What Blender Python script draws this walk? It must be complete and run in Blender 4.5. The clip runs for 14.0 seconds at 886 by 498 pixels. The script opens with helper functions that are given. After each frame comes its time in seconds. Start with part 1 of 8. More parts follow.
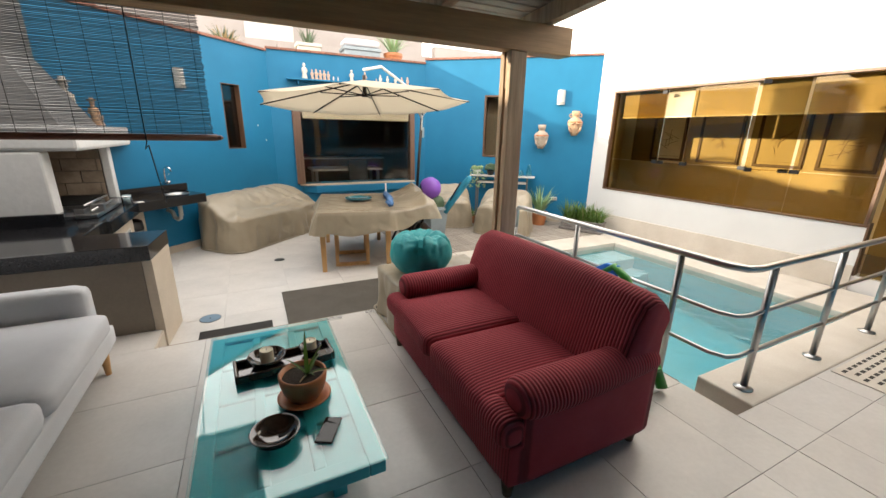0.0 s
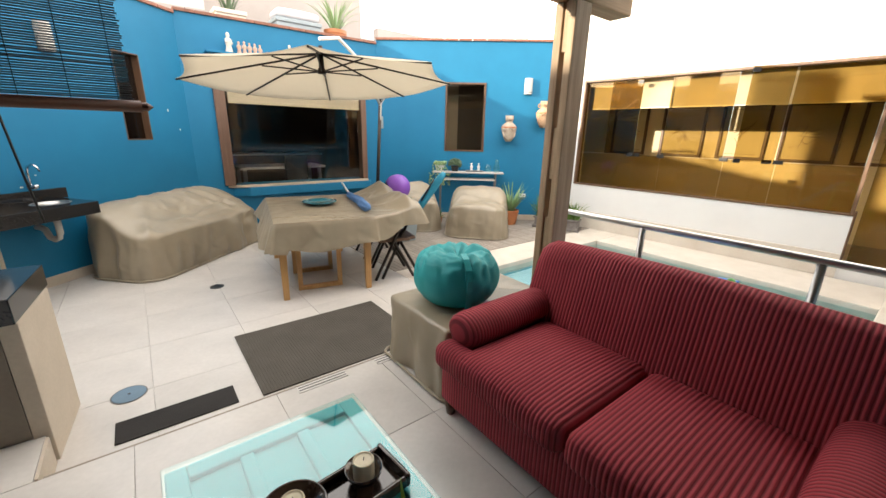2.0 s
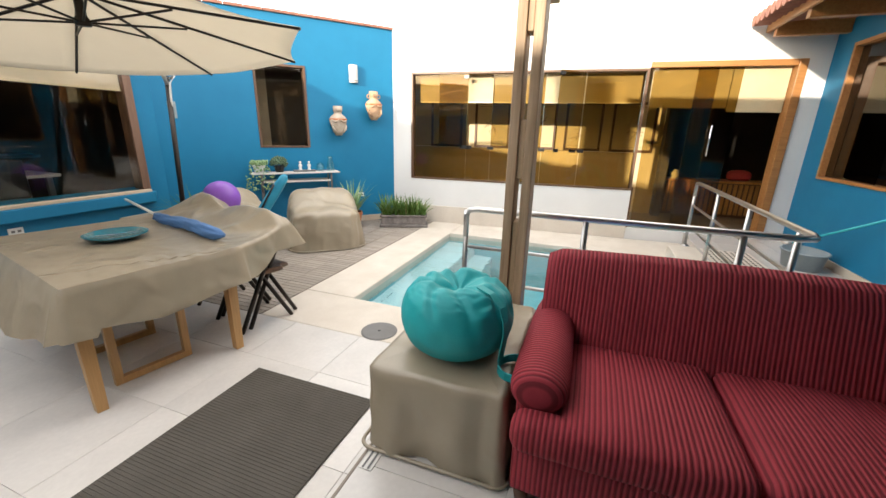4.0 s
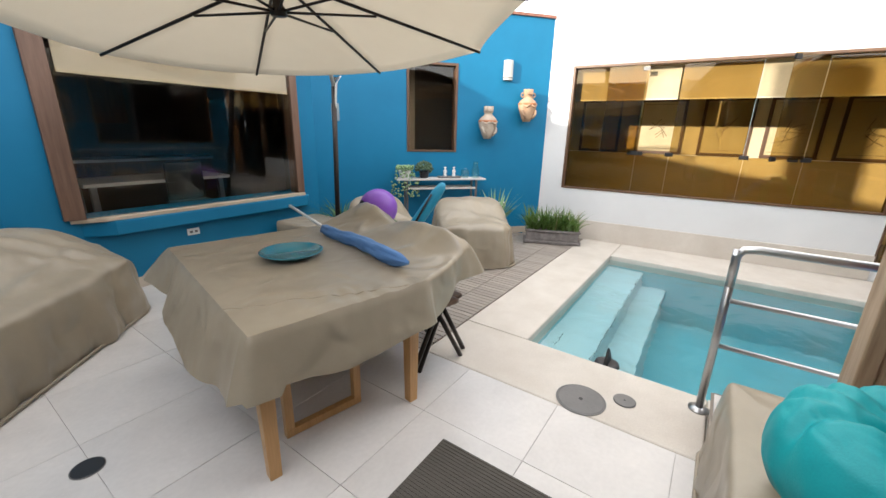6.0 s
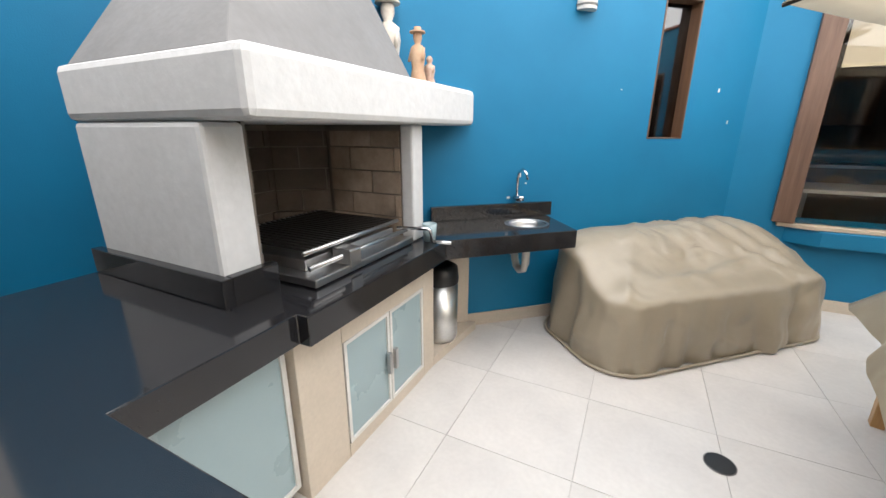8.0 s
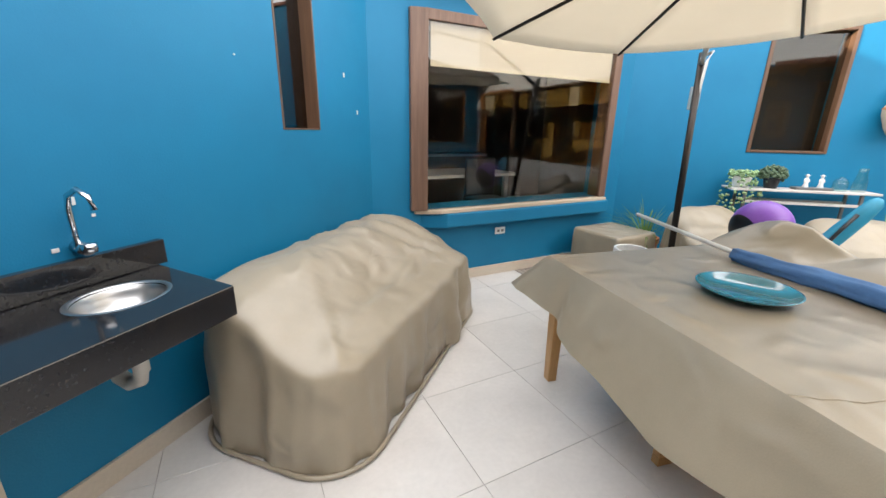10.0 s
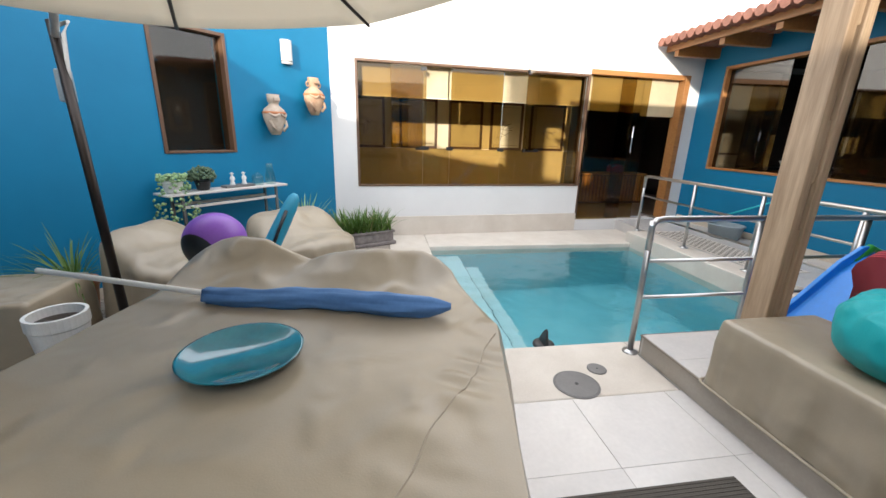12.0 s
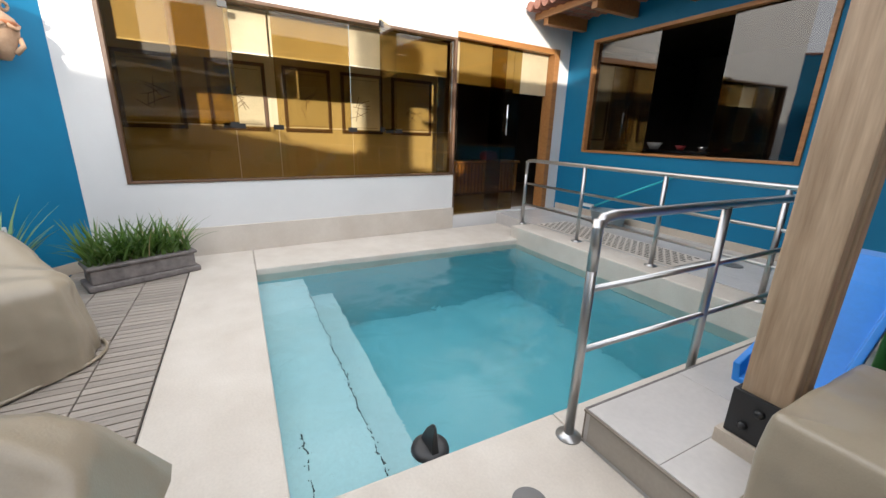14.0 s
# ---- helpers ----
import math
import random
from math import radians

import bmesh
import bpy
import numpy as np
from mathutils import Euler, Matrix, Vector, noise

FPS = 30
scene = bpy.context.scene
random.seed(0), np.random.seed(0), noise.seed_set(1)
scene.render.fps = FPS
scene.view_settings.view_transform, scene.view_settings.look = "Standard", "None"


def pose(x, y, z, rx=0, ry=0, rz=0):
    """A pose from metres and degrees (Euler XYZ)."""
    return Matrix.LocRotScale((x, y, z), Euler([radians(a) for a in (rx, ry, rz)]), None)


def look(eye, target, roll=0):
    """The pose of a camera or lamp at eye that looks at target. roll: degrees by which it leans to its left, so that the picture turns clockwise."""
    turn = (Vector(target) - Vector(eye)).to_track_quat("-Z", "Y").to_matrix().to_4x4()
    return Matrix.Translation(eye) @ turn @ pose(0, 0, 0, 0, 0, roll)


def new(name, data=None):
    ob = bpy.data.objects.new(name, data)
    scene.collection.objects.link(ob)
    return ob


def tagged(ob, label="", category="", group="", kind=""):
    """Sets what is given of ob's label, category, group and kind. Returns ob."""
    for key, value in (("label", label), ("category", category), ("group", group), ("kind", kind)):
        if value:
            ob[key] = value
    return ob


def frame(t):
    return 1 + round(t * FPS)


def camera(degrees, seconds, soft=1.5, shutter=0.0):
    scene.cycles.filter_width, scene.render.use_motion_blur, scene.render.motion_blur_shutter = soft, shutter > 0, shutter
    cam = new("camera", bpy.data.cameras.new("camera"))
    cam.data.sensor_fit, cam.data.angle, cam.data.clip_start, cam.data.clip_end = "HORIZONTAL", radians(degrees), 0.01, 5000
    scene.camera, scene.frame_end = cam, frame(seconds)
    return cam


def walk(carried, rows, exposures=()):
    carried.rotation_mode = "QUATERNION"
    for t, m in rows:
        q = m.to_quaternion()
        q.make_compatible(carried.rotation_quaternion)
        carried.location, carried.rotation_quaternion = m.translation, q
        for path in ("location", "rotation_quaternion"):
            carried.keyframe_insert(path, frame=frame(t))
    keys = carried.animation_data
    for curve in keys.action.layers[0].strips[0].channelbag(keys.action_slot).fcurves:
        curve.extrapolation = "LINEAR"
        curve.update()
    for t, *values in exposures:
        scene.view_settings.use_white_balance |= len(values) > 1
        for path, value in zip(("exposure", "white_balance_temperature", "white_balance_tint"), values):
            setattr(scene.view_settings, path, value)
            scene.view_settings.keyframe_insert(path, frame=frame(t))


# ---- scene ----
cam = camera(97.4, 14.0)
# seconds, eye, target, roll
PATH = [
    (0, (1.682, 0.148, 1.704), (2.527, 1.869, 1.134), 1.0),
    (0.5, (1.741, 0.38, 1.661), (2.6, 2.093, 1.088), 1.1),
    (1, (1.689, 0.673, 1.625), (2.576, 2.371, 1.049), 1.2),
    (1.5, (1.56, 0.994, 1.605), (2.579, 2.617, 1.033), 1.2),
    (2, (1.448, 1.32, 1.573), (2.626, 2.832, 1.002), 1.3),
    (2.5, (1.341, 1.621, 1.596), (2.677, 2.991, 1.016), 1.6),
    (3, (1.285, 1.932, 1.568), (2.827, 3.068, 0.993), 1.2),
    (3.2, (1.29, 2.06, 1.552), (2.899, 3.101, 0.98), 1.2),
    (3.7, (1.3, 2.36, 1.548), (3.029, 3.185, 0.973), 1.3),
    (4.3, (1.38, 2.74, 1.545), (3.238, 3.203, 0.967), 1.5),
    (4.9, (1.52, 3.12, 1.545), (3.426, 3.304, 0.967), 1.7),
    (5.3, (1.61, 3.35, 1.545), (3.506, 3.612, 0.967), 1.9),
    (5.5, (1.647, 3.429, 1.545), (3.525, 3.799, 0.966), 1.9),
    (6, (1.656, 3.54, 1.533), (3.231, 4.629, 0.957), 1.3),
    (6.5, (1.582, 3.573, 1.552), (2.471, 5.271, 0.979), 1.1),
    (7, (1.522, 3.59, 1.565), (1.601, 5.5, 1.005), 0.8),
    (7.2, (1.508, 3.6, 1.55), (1.349, 5.51, 0.970), 0.5),
    (7.7, (1.45, 3.72, 1.5), (0.764, 5.507, 0.919), 0.2),
    (8.3, (1.33, 3.98, 1.44), (0.432, 5.669, 0.855), 0.1),
    (8.9, (1.21, 4.26, 1.41), (0.619, 6.08, 0.829), 0.2),
    (9.3, (1.161, 4.471, 1.396), (1.052, 6.383, 0.819), 0.4),
    (9.5, (1.138, 4.601, 1.387), (1.282, 6.51, 0.81), 0.7),
    (10, (1.168, 4.851, 1.419), (2.043, 6.554, 0.838), 1.0),
    (10.5, (1.298, 5.034, 1.412), (2.769, 6.264, 0.843), 1.5),
    (11, (1.479, 5.139, 1.429), (3.282, 5.8, 0.872), 1.1),
    (11.5, (1.654, 5.19, 1.447), (3.569, 5.362, 0.898), 1.5),
    (12, (1.818, 5.178, 1.489), (3.713, 4.868, 0.932), 1.6),
    (12.5, (2.069, 5.003, 1.443), (3.897, 4.411, 0.89), 1.5),
    (13, (2.365, 4.823, 1.398), (4.16, 4.139, 0.842), 1.6),
    (13.5, (2.718, 4.669, 1.348), (4.472, 3.884, 0.794), 1.6),
    (14, (3.114, 4.567, 1.268), (4.816, 3.677, 0.709), 1.7),
]
# seconds, stops, white balance: the clip's camera adapts as it leaves the shade of the pergola
EXPOSURES = [(0.0, 1.28, 6500, 10), (3.2, 1.32, 6400, 10), (5.5, 0.98, 5850, 10), (6.5, 1.12, 5900, 10), (7.0, 1.38, 5950, 10), (9.3, 1.64, 6050, 10), (10.0, 1.58, 6000, 10),
             (10.5, 1.28, 5850, 10), (11.0, 1.13, 5800, 10), (12.5, 0.90, 5700, 10), (14.0, 0.78, 5700, 10)]
walk(cam, [(t, look(eye, target, roll)) for t, eye, target, roll in PATH], EXPOSURES)

# ---- light ----
SUN_TRAVEL = Vector((0.93, -0.30, -0.205)).normalized()
world = bpy.data.worlds.new("sky")
scene.world = world
world.use_nodes = True
wn = world.node_tree
wn.nodes.clear()
w_out = wn.nodes.new("ShaderNodeOutputWorld")
w_bg = wn.nodes.new("ShaderNodeBackground")
w_sky = wn.nodes.new("ShaderNodeTexSky")
w_sky.sky_type = 'NISHITA'
w_sky.sun_disc = False
w_sky.sun_elevation = math.asin(-SUN_TRAVEL.z)
w_sky.sun_rotation = math.atan2(-SUN_TRAVEL.x, -SUN_TRAVEL.y)
w_sky.dust_density = 4.0
w_mix = wn.nodes.new("ShaderNodeMix")
w_mix.data_type = 'RGBA'
w_mix.inputs["Factor"].default_value = 0.6
w_mix.inputs["B"].default_value = (21.0, 19.6, 18.0, 1)  # thin white cloud
wn.links.new(w_sky.outputs["Color"], w_mix.inputs["A"])
wn.links.new(w_mix.outputs["Result"], w_bg.inputs["Color"])
w_bg.inputs["Strength"].default_value = 0.13
wn.links.new(w_bg.outputs["Background"], w_out.inputs["Surface"])

sun = new("sun", bpy.data.lights.new("sun", 'SUN'))
sun.data.energy = 3.4
sun.data.angle = radians(0.9)
sun.data.color = (1.0, 0.86, 0.66)
sun.rotation_mode = 'QUATERNION'
sun.rotation_quaternion = SUN_TRAVEL.to_track_quat('-Z', 'Y')


# ---- materials ----
def lin(c):
    return tuple((v / 12.92 if v <= 0.04045 else ((v + 0.055) / 1.055) ** 2.4) for v in c)


def hexc(h):
    return lin([int(h[i:i + 2], 16) / 255 for i in (0, 2, 4)])


def mat(name, col, rough=0.6, metal=0.0, col2=None, scale=4.0, mix=0.5, bump=0.0, bscale=60.0, detail=6.0, stretch=None,
        rvar=0.12, coat=0.0, rand=0.0, spec=0.5, fine=0.06):
    """A surface with broad stains, fine grain, uneven gloss and relief."""
    m = bpy.data.materials.new(name)
    m.use_nodes = True
    nt = m.node_tree
    b = nt.nodes["Principled BSDF"]
    col2 = col2 or tuple(v * 0.82 for v in col)
    tc = nt.nodes.new("ShaderNodeTexCoord")
    mp = nt.nodes.new("ShaderNodeMapping")
    nt.links.new(tc.outputs["Object"], mp.inputs["Vector"])
    if stretch:
        mp.inputs["Scale"].default_value = stretch
    n1 = nt.nodes.new("ShaderNodeTexNoise")
    n1.inputs["Scale"].default_value = scale
    n1.inputs["Detail"].default_value = detail
    n1.inputs["Roughness"].default_value = 0.6
    nt.links.new(mp.outputs["Vector"], n1.inputs["Vector"])
    ramp = nt.nodes.new("ShaderNodeMapRange")
    ramp.inputs["From Min"].default_value = 0.5 - 0.22
    ramp.inputs["From Max"].default_value = 0.5 + 0.22
    ramp.inputs["To Max"].default_value = mix * 2 if mix < 0.5 else 1.0
    nt.links.new(n1.outputs["Fac"], ramp.inputs["Value"])
    mx = nt.nodes.new("ShaderNodeMix")
    mx.data_type = 'RGBA'
    mx.inputs["A"].default_value = (*col, 1)
    mx.inputs["B"].default_value = (*col2, 1)
    nt.links.new(ramp.outputs["Result"], mx.inputs["Factor"])
    n2 = nt.nodes.new("ShaderNodeTexNoise")
    n2.inputs["Scale"].default_value = bscale
    n2.inputs["Detail"].default_value = 4.0
    nt.links.new(mp.outputs["Vector"], n2.inputs["Vector"])
    hs = nt.nodes.new("ShaderNodeHueSaturation")
    val = nt.nodes.new("ShaderNodeMapRange")
    val.inputs["To Min"].default_value = 1 - fine * 1.6
    val.inputs["To Max"].default_value = 1 + fine * 1.6
    nt.links.new(n2.outputs["Fac"], val.inputs["Value"])
    last = val.outputs["Result"]
    if rand:
        oi = nt.nodes.new("ShaderNodeObjectInfo")
        rr = nt.nodes.new("ShaderNodeMapRange")
        rr.inputs["To Min"].default_value = 1 - rand
        rr.inputs["To Max"].default_value = 1 + rand
        nt.links.new(oi.outputs["Random"], rr.inputs["Value"])
        mu = nt.nodes.new("ShaderNodeMath")
        mu.operation = 'MULTIPLY'
        nt.links.new(last, mu.inputs[0])
        nt.links.new(rr.outputs["Result"], mu.inputs[1])
        last = mu.outputs[0]
    nt.links.new(last, hs.inputs["Value"])
    nt.links.new(mx.outputs["Result"], hs.inputs["Color"])
    nt.links.new(hs.outputs["Color"], b.inputs["Base Color"])
    rm = nt.nodes.new("ShaderNodeMapRange")
    rm.inputs["To Min"].default_value = max(0.02, rough - rvar)
    rm.inputs["To Max"].default_value = min(1.0, rough + rvar)
    nt.links.new(n1.outputs["Fac"], rm.inputs["Value"])
    nt.links.new(rm.outputs["Result"], b.inputs["Roughness"])
    b.inputs["Metallic"].default_value = metal
    b.inputs["Coat Weight"].default_value = coat
    b.inputs["Specular IOR Level"].default_value = spec
    if bump:
        bp = nt.nodes.new("ShaderNodeBump")
        bp.inputs["Strength"].default_value = min(1.0, bump)
        bp.inputs["Distance"].default_value = 0.004
        nt.links.new(n2.outputs["Fac"], bp.inputs["Height"])
        nt.links.new(bp.outputs["Normal"], b.inputs["Normal"])
    return m


def stripes(m, axis, period, dark=0.55, relief=0.004, width=0.25):
    """Adds woven ribs along one axis to a cloth material; the nap's shade between them goes into the colour."""
    nt = m.node_tree
    b = nt.nodes["Principled BSDF"]
    tc = nt.nodes.new("ShaderNodeTexCoord")
    wv = nt.nodes.new("ShaderNodeTexWave")
    wv.wave_type = 'BANDS'
    wv.bands_direction = axis
    wv.inputs["Scale"].default_value = 2 * math.pi / 20 / period
    wv.inputs["Distortion"].default_value = 0.25
    wv.inputs["Detail"].default_value = 1.0
    nt.links.new(tc.outputs["Object"], wv.inputs["Vector"])
    old = b.inputs["Base Color"].links[0].from_socket
    mr = nt.nodes.new("ShaderNodeMapRange")
    mr.inputs["From Min"].default_value = width
    mr.inputs["From Max"].default_value = width + 0.3
    mr.inputs["To Min"].default_value = dark
    mr.inputs["To Max"].default_value = 1.0
    nt.links.new(wv.outputs["Fac"], mr.inputs["Value"])
    mu = nt.nodes.new("ShaderNodeMix")
    mu.data_type = 'RGBA'
    mu.blend_type = 'MULTIPLY'
    mu.inputs["Factor"].default_value = 1.0
    nt.links.new(old, mu.inputs["A"])
    nt.links.new(mr.outputs["Result"], mu.inputs["B"])
    nt.links.new(mu.outputs["Result"], b.inputs["Base Color"])
    bp = nt.nodes.new("ShaderNodeBump")
    bp.inputs["Strength"].default_value = 0.8
    bp.inputs["Distance"].default_value = relief
    nt.links.new(wv.outputs["Fac"], bp.inputs["Height"])
    nt.links.new(bp.outputs["Normal"], b.inputs["Normal"])
    return m


def wood(name, col, col2, axis, rough=0.5, scale=6.0, rand=0.08):
    st = [14.0, 14.0, 14.0]
    st["XYZ".index(axis)] = 0.9
    return mat(name, col, rough, 0, col2, scale=scale / 3, mix=0.5, bump=0.25, bscale=9.0, detail=8.0, stretch=st, rand=rand, fine=0.14)


def reflectance(nt, base, normal=None):
    """Schlick's mirror share of a surface."""
    lw = nt.nodes.new("ShaderNodeLayerWeight")
    lw.inputs["Blend"].default_value = 0.5
    if normal:
        nt.links.new(normal, lw.inputs["Normal"])
    po = nt.nodes.new("ShaderNodeMath")
    po.operation = 'POWER'
    po.inputs[1].default_value = 4.0
    nt.links.new(lw.outputs["Facing"], po.inputs[0])
    mr = nt.nodes.new("ShaderNodeMapRange")
    mr.inputs["To Min"].default_value = base
    nt.links.new(po.outputs[0], mr.inputs["Value"])
    return mr.outputs["Result"]


def glass(name, tint, gloss_rough=0.02, ior=1.5, haze=0.0):
    """A thin pane: it tints what lies behind and mirrors what lies before it."""
    m = bpy.data.materials.new(name)
    m.use_nodes = True
    nt = m.node_tree
    nt.nodes.clear()
    out = nt.nodes.new("ShaderNodeOutputMaterial")
    tr = nt.nodes.new("ShaderNodeBsdfTransparent")
    tr.inputs["Color"].default_value = (*tint, 1)
    gl = nt.nodes.new("ShaderNodeBsdfGlossy")
    gl.inputs["Roughness"].default_value = gloss_rough
    mx = nt.nodes.new("ShaderNodeMixShader")
    nt.links.new(reflectance(nt, ((ior - 1) / (ior + 1)) ** 2), mx.inputs["Fac"])
    nt.links.new(tr.outputs["BSDF"], mx.inputs[1])
    nt.links.new(gl.outputs["BSDF"], mx.inputs[2])
    nt.links.new(mx.outputs["Shader"], out.inputs["Surface"])
    return m


